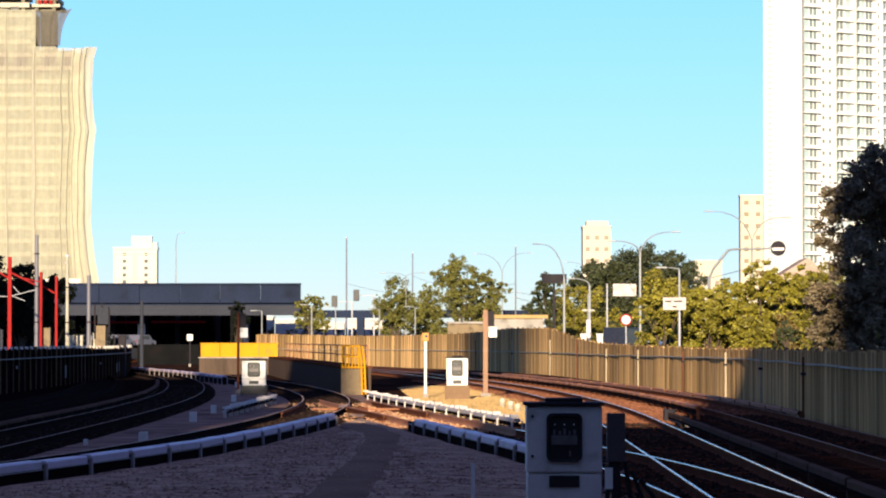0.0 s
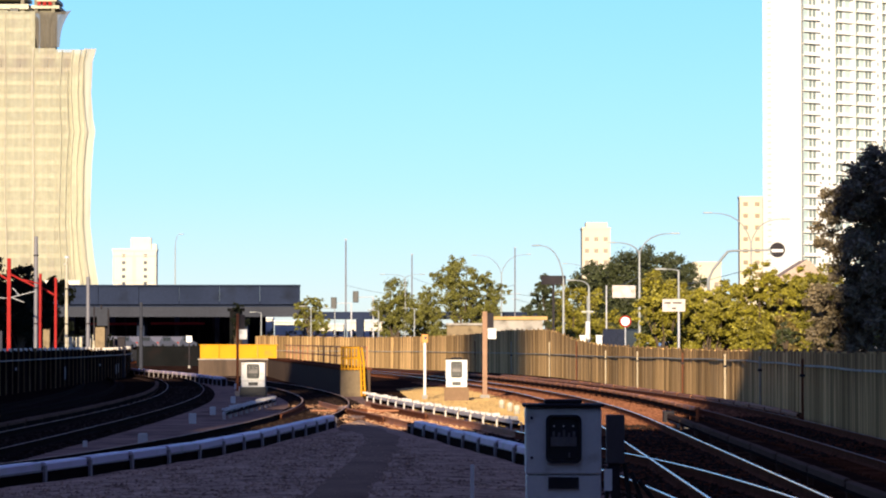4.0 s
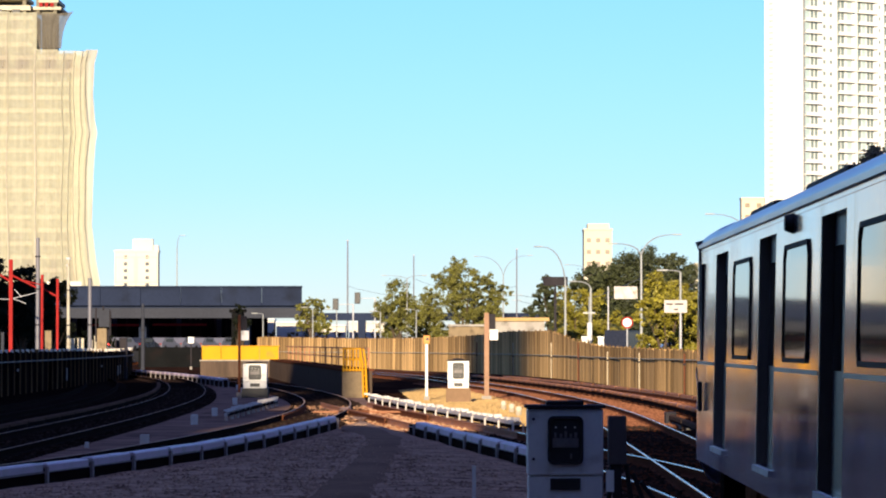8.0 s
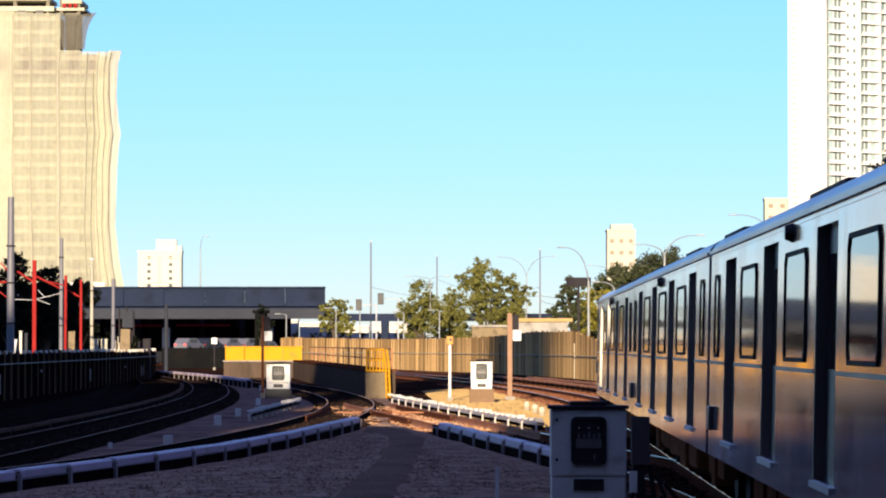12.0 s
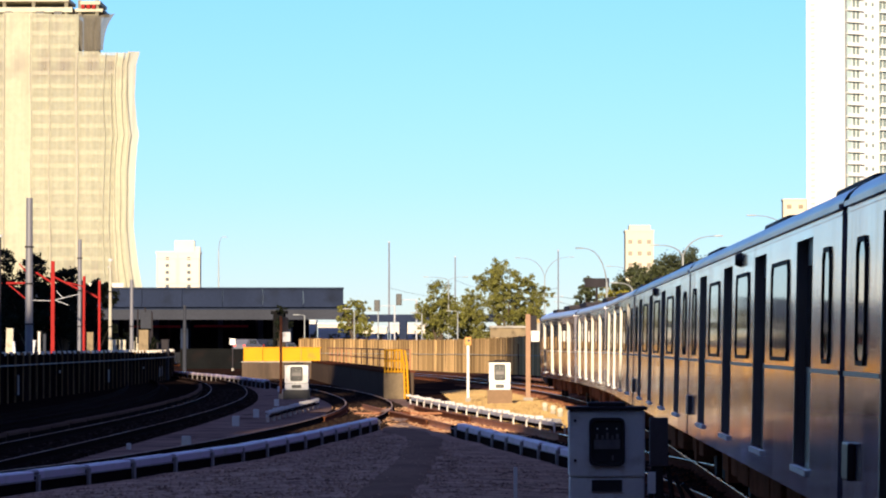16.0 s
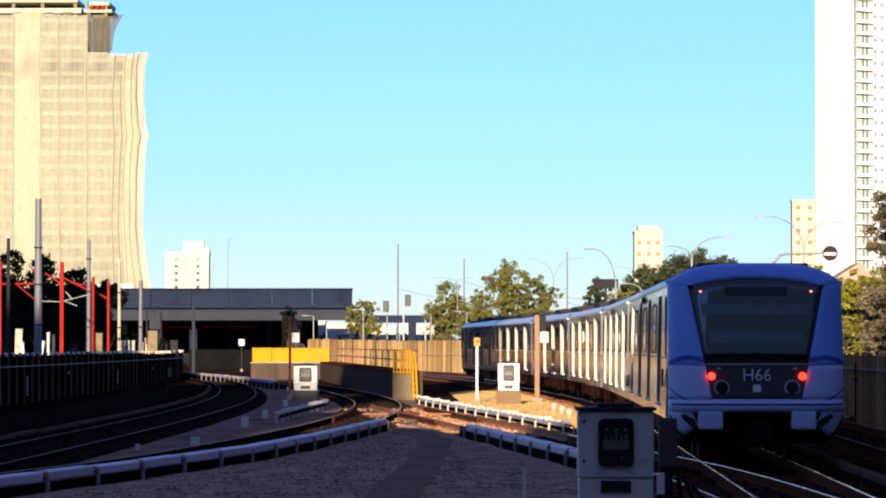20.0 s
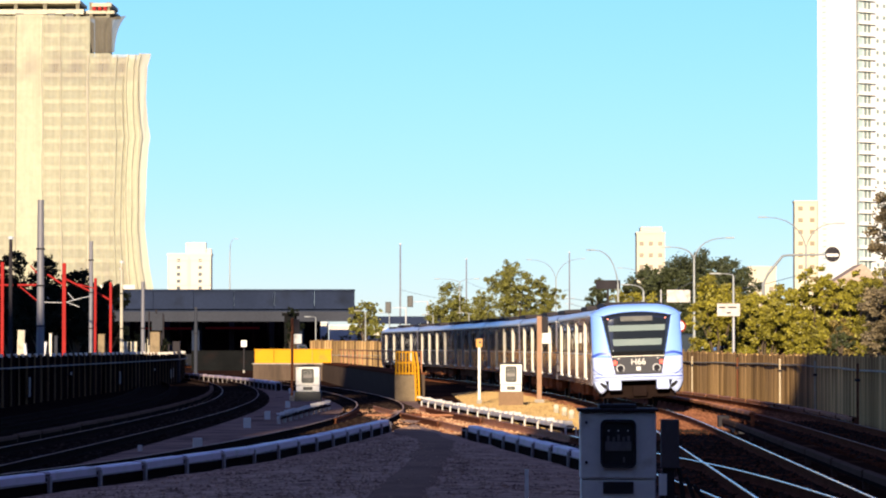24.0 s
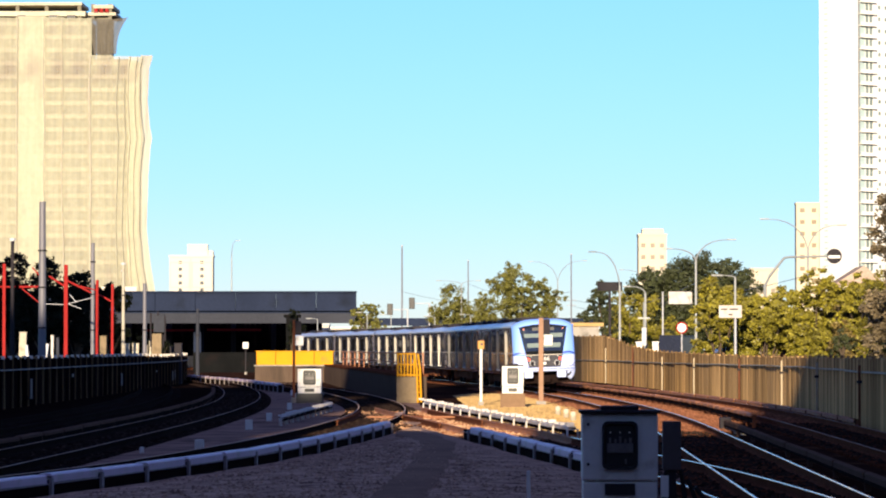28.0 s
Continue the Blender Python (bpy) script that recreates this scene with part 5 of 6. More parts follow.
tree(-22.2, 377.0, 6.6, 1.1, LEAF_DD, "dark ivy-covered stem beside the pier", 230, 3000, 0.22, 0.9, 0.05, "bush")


# ------------------------------------------------------------ lamps, masts, poles
def street_lamp(x, y, fork, arms, label, low=-0.25, r=0.1, base_z=None, name="street_lamp"):
    """arms: (reach, rise) of each curved arm from the fork."""
    t = thing(name, pose(x, y, 0), label, "street lamp", "street lamps")
    part("pole", tubed([(0, 0, low), (0, 0, fork * 0.5), (0, 0, fork)], [r, r * 0.85, r * 0.65], 10), WHITEPOLE, t)
    for reach, rise in arms:
        pts = [(reach * (1 - (1 - k / 6) ** 1.0) * (0.35 + 0.65 * k / 6), 0, fork + rise * (1 - (1 - k / 6) ** 2)) for k in range(7)]
        arm = part("arm", tubed(pts, [r * 0.48 - r * 0.04 * k for k in range(7)], 8), WHITEPOLE, t)
        e = pts[-1]
        s = 1 if reach > 0 else -1
        b = bmesh.new()
        box(b, *sorted((e[0] - s * 0.05, e[0] + s * 0.55)), -0.11, 0.11, e[2] - 0.04, e[2] + 0.05, bevel=0.03)
        part("lamp_head", b, WHITEPOLE, arm)
    return t


street_lamp(12.95, 230, 7.9, ((-1.6, 0.75), (2.1, 1.35)), "pale two-armed street lamp behind the fence", r=0.11)
street_lamp(8.65, 250, 6.6, ((-1.7, 2.4),), "curved one-armed street lamp behind the fence", r=0.11)
street_lamp(10.05, 240, 5.9, ((-1.0, 0.45),), "short street lamp beside a road sign", r=0.12)
street_lamp(7.1, 420, 10.2, ((-3.0, 2.3), (3.0, 2.4)), "far two-armed street lamp", r=0.1)
street_lamp(20.3, 230, 8.6, ((-2.6, 2.0), (2.0, 1.6)), "two-armed street lamp among the trees", r=0.1)
street_lamp(-32.5, 426, 13.6, ((0.5, 1.6),), "street lamp standing on the viaduct", low=6.9, r=0.1)
street_lamp(12.42, 184, 5.85, ((-0.7, 0.1),), "street lamp carrying a white road sign", r=0.09)
street_lamp(-4.0, 378, 9.0, ((-2.2, 0.4), (1.6, 0.4)), "two-armed street lamp in front of the trees", r=0.08)
street_lamp(18.0, 420, 9.5, ((-3.0, 2.0),), "far street lamp above the trees", r=0.1)
for x, z in ((-18.6, 5.0), (-13.6, 5.6), (-11.2, 5.4), (-3.2, 5.4), (-6.8, 5.2)):
    street_lamp(x + 0.4, 352, z, ((-0.6, 0.1),), "short street lamp near the viaduct", r=0.08)


def mast(x, y, top, r, label, material, low=-0.25, name="mast", cap=True):
    t = thing(name, pose(x, y, 0), label, "mast")
    part("pole", tubed([(0, 0, low), (0, 0, top)], [r, r * 0.75], 10), material, t)
    if cap:
        part("cap", tubed([(0, 0, top), (0, 0, top + r * 1.2)], r * 1.3, 10), GREYPAINT, t)
    return t


mast(-12.4, 450, 15.2, 0.12, "tall thin grey lighting mast", MASTGREY)
mast(-3.9, 450, 13.3, 0.1, "tall thin grey lighting mast", MASTGREY)
m = mast(8.3, 400, 12.8, 0.09, "very thin grey antenna mast", MASTGREY)
part("cross_bar", tubed([(-0.8, 0, 7.6), (0.6, 0, 7.6)], 0.04, 6), GREYPAINT, m)
part("cross_bar", tubed([(-0.5, 0, 7.0), (0.5, 0, 7.0)], 0.04, 6), GREYPAINT, m)

# poles and red frames beside the left fence
for x, y, top, r, mt, lb in ((-24.8, 190, 10.1, 0.23, MASTGREY, "thick grey catenary pole with bands"), (-24.95, 215, 8.6, 0.15, MASTGREY, "grey steel catenary pole beside the fence"), (-23.5, 219, 7.35, 0.11, PALEPOST, "sunlit pale catenary pole"), (-23.85, 222, 7.0, 0.09, MASTGREY, "slim grey pole beside a pale one"), (-26.15, 188, 7.9, 0.12, DARKSTEEL, "dark steel pole with a cap"), (-21.65, 214, 6.1, 0.14, MASTGREY, "bluish grey pole beside the fence"), (-25.8, 300, 5.5, 0.17, VIABEAM, "dark grey column below the viaduct"), (-29.0, 186, 4.0, 0.1, DARKSTEEL, "short dark post beside the fence")):
    p = mast(x, y, top, r, lb, mt, name="catenary_pole", cap=r < 0.13)
    for z in (3.2, 5.4, 7.4):
        if z < top - 1:
            part("band", tubed([(0, 0, z), (0, 0, z + 0.08)], r * 1.12, 12), DARKSTEEL, p)
red = thing("signal_gantry", pose(0, 0, 0), "red-painted steel gantry frame beside the tracks", "gantry")
for x, z, w in ((-29.15, 7.1, 0.09), (-25.5, 7.05, 0.11), (-23.65, 6.15, 0.08), (-22.75, 5.9, 0.07)):
    part("upright", boxed(x - w, x + w, 206, 206.16, -0.25, z), REDPAINT, red)
part("hanger", boxed(-27.1, -26.98, 206.02, 206.14, 5.75, 6.5), REDPAINT, red)
for x0, z0, x1, z1, r in ((-29.6, 5.75, -28.5, 5.75, 0.06), (-28.25, 5.75, -26.98, 5.75, 0.07), (-28.1, 5.65, -27.0, 4.75, 0.04), (-27.5, 6.9, -27.05, 6.4, 0.045), (-26.5, 6.38, -25.6, 5.8, 0.06), (-25.4, 6.1, -24.0, 5.4, 0.06), (-24.7, 5.8, -23.7, 5.55, 0.04), (-23.55, 5.3, -22.85, 4.9, 0.06)):
    part("brace", tubed([(x0, 206.08, z0), (x1, 206.08, z1)], r, 6), REDPAINT, red)
for x0, z0, x1, z1 in ((-25.4, 4.75, -24.0, 5.1), (-25.4, 4.75, -24.6, 4.45), (-25.3, 5.3, -24.9, 4.85), (-27.0, 4.75, -25.5, 4.7)):
    part("stay", tubed([(x0, 206.2, z0), (x1, 206.2, z1)], 0.022, 5), GREYPAINT, red)
# small posts and cabinets behind the left fence
for x, z, w, mt, lean in ((-30.85, 3.15, 0.46, PALEPOST, 2.0), (-28.85, 2.93, 0.17, WALLWHITE, 0.0), (-28.5, 2.78, 0.2, VIABEAM, 0.0), (-25.55, 2.89, 0.42, TANWALL, 0.0), (-24.05, 2.4, 0.42, PALEPOST, 0.0), (-23.45, 2.4, 0.42, PALEPOST, 0.0), (-22.75, 2.3, 0.15, CONCRETE, 0.0), (-22.5, 2.55, 0.15, PALEPOST, 0.0), (-30.3, 2.3, 0.2, GREYPAINT, -6.0), (-29.5, 2.4, 0.2, GREYPAINT, 8.0)):
    c = thing("line_cabinet", pose(x, 226, 0, 0, lean, 0), "pale weathered concrete marker post behind the dark fence", "post", "posts behind the dark fence")
    part("body", boxed(-w / 2, w / 2, 0, 0.3, -0.25, z, bevel=0.03), mt, c)
    part("cap", boxed(-w / 2 - 0.02, w / 2 + 0.02, -0.02, 0.32, z, z + 0.04), mt, c)
tp = thing("concrete_pillar", pose(-22.0, 225, 0), "tan concrete pillar under a grey box with rusty pipes", "pillar")
part("shaft", boxed(-0.3, 0.32, 0, 0.6, -0.25, 3.07, bevel=0.03), TANWALL, tp)
part("box", boxed(-0.2, 0.5, 0.05, 0.55, 3.15, 4.3, bevel=0.04), VIABEAM, tp)
for x, z0, z1 in ((-0.36, 2.2, 4.4), (0.1, 4.25, 4.5), (0.56, 2.6, 4.2), (0.45, 2.2, 3.0)):
    part("pipe", tubed([(x, -0.05, z0), (x, -0.05, z1)], 0.055, 8), DARKSTEEL, tp)
for x, z, w, mt in ((-20.9, 2.4, 0.5, DARKSTEEL), (-21.3, 2.2, 0.3, DARKSTEEL)):
    c = thing("relay_cupboard", pose(x, 228, 0), "dull dark steel cupboard behind the dark fence", "cupboard", "cupboards behind the dark fence")
    part("body", boxed(-w / 2, w / 2, 0, 0.4, -0.25, z, bevel=0.03), mt, c)
    part("lid", boxed(-w / 2 - 0.03, w / 2 + 0.03, -0.03, 0.43, z, z + 0.06), DARKSTEEL, c)
TANPOST = mat("pale_post", (0.44, 0.36, 0.25), 0.85, 0.0, 0.2, 1.0, 12.0, 0.1)
for i, (x, y, a) in enumerate(along(shifted(between(FENCE_LINE, 100, 300), -0.24), 19.0)):
    fp = thing("fence_post", pose(x, y, -0.25), "pale concrete post clamped to the fence" if i % 3 else "rusty steel post clamped to the fence", "post", "posts along the fence")
    part("shaft", boxed(-0.035, 0.035, -0.035, 0.035, 0, 1.9 if y < 205 else 2.4, bevel=0.008), TANPOST if i % 3 else TRACKRUST, fp)
    part("clamp", boxed(-0.07, 0.07, -0.06, 0.12, 1.38, 1.46), DARKSTEEL, fp)
for x, y, z0, z1 in ((-19.05, 155.6, 0.86, 1.0), (-19.5, 180, 0.2, 0.85), (-20.15, 205, 0.72, 0.84), (-20.7, 221, 0.1, 0.7), (-20.8, 223.5, 0.15, 0.75), (-21.45, 241, 0.8, 0.98), (-18.95, 141, 0.1, 0.9)):
    mp = thing("marker_plate", pose(x + 0.12, y, 0), "small pale plate fixed to the dark fence", "marker plate", "plates on the dark fence")
    part("plate", boxed(-0.03, 0.03, -0.09, 0.09, z0, z1, bevel=0.01), CONCRETE, mp)
    part("bracket", boxed(-0.2, -0.03, -0.03, 0.03, z0 + 0.02, z0 + 0.06), DARKSTEEL, mp)
rail = thing("fence_cap", pose(0, 0, 0), "row of pale knobs along the dark fence top", "railing", kind="structure")
for x, y, a in along([p for p in FENCE_L_LINE], 2.3):
    b = part("knob", boxed(-0.08, 0.08, -0.07, 0.07, 1.7 if y < 200 else 1.6, 1.84 if y < 200 else 1.78), WALLWHITE, rail)
    b.matrix_basis = pose(x, y, 0, 0, 0, math.degrees(a))
pipe = thing("fence_pipe", pose(0, 0, 0), "thin pale pipe fixed along the fence", "pipe", kind="structure")
part("pipe", sweep(bmesh.new(), [(x, y, float(np.interp(y, [80, 130, 200], [1.47, 1.44, 1.3])) + 0.012 * math.sin(y * 0.35)) for x, y in shifted(FENCE_LINE, -0.125)], [(-0.026, -0.026), (0.026, -0.026), (0.026, 0.026), (-0.026, 0.026)]), PALEPOST, pipe)
pipe = thing("fence_pipe", pose(0, 0, 0), "thin pale pipe fixed along the fence", "pipe", kind="structure")
part("pipe", sweep(bmesh.new(), [(x, y, 1.3) for x, y in shifted(FENCE_L_LINE, 0.14)], [(-0.025, -0.025), (0.025, -0.025), (0.025, 0.025), (-0.025, 0.025)]), CONCRETE, pipe)


# ------------------------------------------------------------ service walkway with yellow rails
WALK = smooth_line([(-3.7, 151), (-6.6, 185), (-9.2, 215), (-11.3, 240)], 2.0)
# stained concrete; its base is darkened further for the walkway's shaded side
WALKWALL = mat("stained_shaded_concrete", (0.1, 0.07, 0.052), 0.9, 0.0, 0.35, 0.7, 9.0, 0.4, (0.06, 0.045, 0.035), 0.35, streak=True)
wk = thing("walkway", pose(0, 0, 0), "raised concrete service walkway beside the curve", "walkway", kind="structure")
part("wall", sweep(bmesh.new(), flat(WALK), [(-0.6, -0.25), (0.6, -0.25), (0.6, 0.92), (-0.6, 0.92)]), WALKWALL, wk)
part("coping", sweep(bmesh.new(), flat(WALK, 0.92), [(-0.68, 0.0), (0.68, 0.0), (0.68, 0.1), (-0.68, 0.1)]), RUST_BED, wk)
slat = mesh_from(boxed(0.03, 0.52, -0.03, 0.03, -0.25, 0.9), "stave", WALKWALL)
for x, y, a in along(shifted(WALK, -0.62), 0.6)[:-1]:
    ob = new("stave", slat)
    ob.parent, ob.matrix_basis = wk, pose(x, y, random.uniform(-0.02, 0.01), random.uniform(-1, 1), 0, math.degrees(a) + random.uniform(1, 7))
yr = thing("walkway_railing", pose(0, 0, 0), "railing with solid yellow panels on the walkway's end wall", "railing")
cross = thing("walkway_end", pose(0, 0, 0), "sunlit concrete end wall of the walkway, set across it", "wall", kind="structure")
part("wall", boxed(-16.7, -10.7, 240.0, 241.2, -0.25, 0.9, bevel=0.01), WALKWALL, cross)
part("coping", boxed(-16.75, -10.65, 239.93, 241.25, 0.9, 0.97), CONCRETE, cross)
for k in range(4):
    x0 = -16.6 + 1.32 * k
    p = part("panel", boxed(x0, x0 + 1.29, 240.1 + 0.012 * (k % 2), 240.14 + 0.012 * (k % 2), 0.98, 1.9, bevel=0.008), YELLOW, yr)
    part("rib", boxed(x0 + 0.02, x0 + 0.06, 240.04, 240.1, 0.98, 1.88), YELLOW, p)
part("top_rail", tubed([(-16.65, 240.1, 1.92), (-11.25, 240.1, 1.92)], 0.035, 8), YELLOW, yr)
near_run = between(WALK, 151, 240)
br = thing("walkway_railing", pose(0, 0, 0), "rusty tube railing on the walkway", "railing")
for z in (1.45, 1.9):
    part("rail", sweep(bmesh.new(), flat(shifted(near_run, 0.45), z), [(-0.03, -0.03), (0.03, -0.03), (0.03, 0.03), (-0.03, 0.03)]), RUST, br)
for x, y, a in along(shifted(near_run, 0.45), 6.0):
    part("post", boxed(x - 0.03, x + 0.03, y - 0.03, y + 0.03, 1.0, 1.9), RUST, br)
st = thing("walkway_gate", pose(-3.75, 150.3, 0), "yellow barred gate on the concrete end of the walkway", "gate")
part("end_wall", boxed(-0.62, 0.3, 0.0, 0.6, -0.25, 0.9, bevel=0.01), TANWALL, st)
for k in range(6):
    x = -0.57 + 0.14 * k
    part("bar", boxed(x - 0.035, x + 0.035, 0.05, 0.09, 0.92, 1.9), YELLOW, st)
for z in (0.95, 1.4, 1.86):
    part("cross_bar", boxed(-0.62, 0.2, 0.09, 0.12, z, z + 0.07), YELLOW, st)
for x in (0.24, 0.38):
    lad = part("ladder_rail", tubed([(x - 0.1, 0.02, 1.9), (x, -0.05, 1.3), (x + 0.06, -0.3, -0.2)], 0.045, 8), YELLOW, st)
for k in range(6):
    part("rung", boxed(0.26, 0.44, -0.22 + 0.03 * k, -0.17 + 0.03 * k, 0.0 + 0.24 * k, 0.04 + 0.24 * k), YELLOW, st)


# ------------------------------------------------------------ signal cabinets


def signal_cabinet(x, y, w, low, high, label, plinth=None, foot=0.25, window=(0.62, 0.235, 0.25), plate=(0.06, 0.19)):
    """A white cabinet with a sunk, round-cornered signal window and a plate under it."""
    t = thing("signal_cabinet", pose(x, y, 0), label, "signal cabinet", "signal cabinets")
    h = high - low
    body = part("body", boxed(-w / 2, w / 2, 0.02, 0.6, low + foot * h, high - 0.04, bevel=0.025), WHITE, t)
    part("base", boxed(-w / 2 + 0.01, w / 2 - 0.01, 0.04, 0.58, low, low + foot * h - 0.012, bevel=0.02), WHITE, t)
    part("roof", boxed(-w / 2 - 0.03, w / 2 + 0.03, -0.03, 0.65, high - 0.04, high, bevel=0.015), DARKSTEEL, t)
    part("roof_ridge", boxed(-w * 0.25, w * 0.25, 0.1, 0.5, high, high + 0.05, bevel=0.02), DARKSTEEL, t)
    zc, ww, wh = low + window[0] * h, w * window[1], h * window[2]
    c = 0.07 * w
    pts = []
    for cx, cz, a0 in ((ww - c, wh - c, 0), (-ww + c, wh - c, 90), (-ww + c, -wh + c, 180), (ww - c, -wh + c, 270)):
        for k in range(5):
            a = radians(a0 + 22.5 * k)
            pts.append((cx + c * math.cos(a), cz + c * math.sin(a)))
    b = bmesh.new()
    n = len(pts)
    ring = lambda s, yy: [b.verts.new((px * s, yy, zc + pz * s)) for px, pz in pts]
    r0, r1, r2, r3 = ring(1.12, 0.015), ring(1.12, -0.03), ring(1.0, -0.03), ring(0.96, 0.012)
    for a, d in ((r0, r1), (r1, r2), (r2, r3)):
        for i in range(n):
            b.faces.new((a[i], a[(i + 1) % n], d[(i + 1) % n], d[i]))
    b.faces.new(r3)
    bmesh.ops.recalc_face_normals(b, faces=b.faces)
    win = part("signal_window", b, BLACK, body, "black round-cornered signal window")
    for u0, u1, v0, v1 in ((-0.82, 0.82, -0.34, 0.1), (-0.7, -0.56, 0.12, 0.36), (-0.36, -0.2, 0.12, 0.3), (-0.06, 0.1, 0.12, 0.42), (0.26, 0.42, 0.12, 0.3), (0.56, 0.74, 0.12, 0.36), (0.3, 0.42, -0.86, -0.62)):
        part("relay", boxed(ww * u0, ww * u1, -0.01, 0.008, zc + wh * v0, zc + wh * v1, bevel=0.004), GREYLENS, win)
    for k in (-1, 0, 1):
        part("lamp_lens", tubed([(k * ww * 0.6, 0.006, zc + wh * 0.6), (k * ww * 0.6, -0.012, zc + wh * 0.6)], 0.01 * w / 0.9, 10), WHITE, win)
    part("plate", boxed(-w * 0.2, w * 0.2, 0.015 if plate[0] > 0.25 else 0.02, 0.036, low + plate[0] * h, low + plate[1] * h), BLACK, t)
    for zz in (0.88, foot + 0.14):
        part("bolt", tubed([(-w * 0.42, 0.025, low + zz * h), (-w * 0.42, -0.005, low + zz * h)], 0.018, 8), DARKSTEEL, body)
    if plinth:
        part("plinth", boxed(-w / 2 - 0.06, w / 2 + 0.06, -0.05, 0.68, -0.25, low - 0.003, bevel=0.02), plinth, t)
    return t


signal_cabinet(1.44, 41.6, 0.9, 0.02, 1.41, "white metal signal cabinet with a black window, in shade", CONCRETE, 0.4, (0.7, 0.21, 0.185), (0.275, 0.375))
signal_cabinet(0.54, 133, 0.82, 0.42, 1.5, "white metal signal cabinet on a brown plinth in the sun", mat("brown_plinth", (0.22, 0.14, 0.085), 0.9, 0.0, 0.25, 2.0, 14.0, 0.3))
signal_cabinet(-8.1, 150, 1.02, 0.2, 1.3, "white metal signal cabinet in shade beside a post", BLACK)
jb = thing("junction_box", pose(2.17, 44, 0), "dark steel junction box on a post", "junction box")
part("box", boxed(-0.11, 0.12, 0, 0.2, 0.62, 1.23, bevel=0.015), mat("dusty_dark_paint", (0.085, 0.07, 0.07), 0.75, 0.0, 0.2, 3.0, 20.0, 0.1), jb)
part("post", boxed(-0.05, 0.05, 0.05, 0.15, -0.25, 0.62), DARKSTEEL, jb)
for k in range(5):
    part("cable", tubed([(-0.06 + 0.09 * k, 0.1 + 0.05 * (k % 2), 0.62 if k < 3 else 0.5 - 0.1 * k + 0.3), (-0.1 + 0.14 * k, 0.12, 0.2), (-0.15 + 0.2 * k, 0.2, -0.22)], 0.03, 6), RUBBER, jb)
part("label_plate", boxed(-0.14, -0.04, -0.02, 0.0, 0.28, 0.55), WHITE, jb)


def signal_post(x, y, top, w, label, material, plate=True, head=None):
    t = thing("signal_post", pose(x, y, 0), label, "post")
    part("post", boxed(-w / 2, w / 2, 0, w, -0.25, top, bevel=0.01), material, t)
    part("foot", boxed(-w, w, -w / 2, w * 1.5, -0.25, 0.02), CONCRETE, t)
    if plate:
        part("plate", boxed(w / 2 + 0.02, w / 2 + 0.36, -0.03, 0.03, top - 1.1, top - 0.68, bevel=0.02), WHITE, t)
        part("relay_box", boxed(w / 2, w / 2 + 0.26, 0.04, 0.16, top - 0.65, top - 0.05, bevel=0.02), DARKSTEEL, t)
    if head:
        hd = part("head", boxed(-0.13, 0.13, -0.06, 0.14, top, top + 0.34, bevel=0.03), head, t)
        part("lens", tubed([(0.03, -0.07, top + 0.2), (0.03, -0.05, top + 0.2)], 0.06, 14), BLACK, hd)
    return t


signal_post(1.7, 140, 3.35, 0.19, "rusty square post with a white plate", mat("brown_post", (0.33, 0.2, 0.13), 0.8, 0.1, 0.3, 2.0, 18.0, 0.2))
signal_post(-8.8, 150.5, 3.35, 0.11, "dark rusty post with a white plate", TRACKRUST)
signal_post(-0.7, 140, 2.1, 0.1, "slim white post with an orange signal head", WHITE, False, ORANGE)
sp = signal_post(-22.4, 310, 2.2, 0.1, "far post with a small white board", DARKSTEEL, False)
part("board", boxed(-0.25, 0.25, -0.05, 0.0, 2.1, 2.65), WHITE, sp)

for i, (x, y) in enumerate(((2.0, 118), (2.18, 113), (2.3, 108), (2.5, 103.5))):
    c = thing("cable_pot", pose(x, y, 0), "small white-capped cable pot on sunlit ballast", "cable pot", "cable pots")
    part("body", tubed([(0, 0, -0.25), (0, 0, 0.0), (0, 0, 0.06)], [0.085, 0.085, 0.075], 12), PALEPOST, c)
    part("cap", tubed([(0, 0, 0.06), (0, 0, 0.15), (0, 0, 0.19)], [0.095, 0.09, 0.05], 12), CREAM, c)
for x, y, s in ((-6.75, 79, 1.0), (-7.2, 101, 1.0), (-7.4, 113, 0.9), (-8.0, 134, 0.9), (-9.4, 163, 0.9), (-10.3, 175, 0.9), (-8.0, 78.5, 0.5)):
    c = thing("marker_block", pose(x, y, -0.22), "small pale concrete marker block on dark ballast", "marker block", "marker blocks")
    part("block", boxed(-0.1 * s, 0.1 * s, -0.1 * s, 0.1 * s, 0, 0.3 * s, bevel=0.02), WALLWHITE, c)
    part("foot", boxed(-0.08 * s, 0.08 * s, -0.08 * s, 0.08 * s, -0.03, 0.02), CONCRETE, c)
c = thing("stake", pose(0.4, 47, -0.25), "thin pale stake in the gravel", "stake")
part("stake", boxed(-0.025, 0.025, -0.025, 0.025, 0, 0.75), WHITE, c)

# point machine and rods of the crossover
pm = thing("point_machine", pose(-2.6, 112, 0), "rusty point machine with rods at the switch", "point machine")
part("case", boxed(-0.2, 0.2, -0.35, 0.35, -0.22, 0.0, bevel=0.03), TRACKRUST, pm)
for x0, y0, x1, y1 in ((0.1, 0.3, 1.6, 0.6), (0.1, -0.3, 1.7, -0.1), (-1.6, 0.0, -0.3, 0.1)):
    part("rod", tubed([(x0, y0, -0.06), (x1, y1, -0.06)], 0.028, 6), RUST, pm)
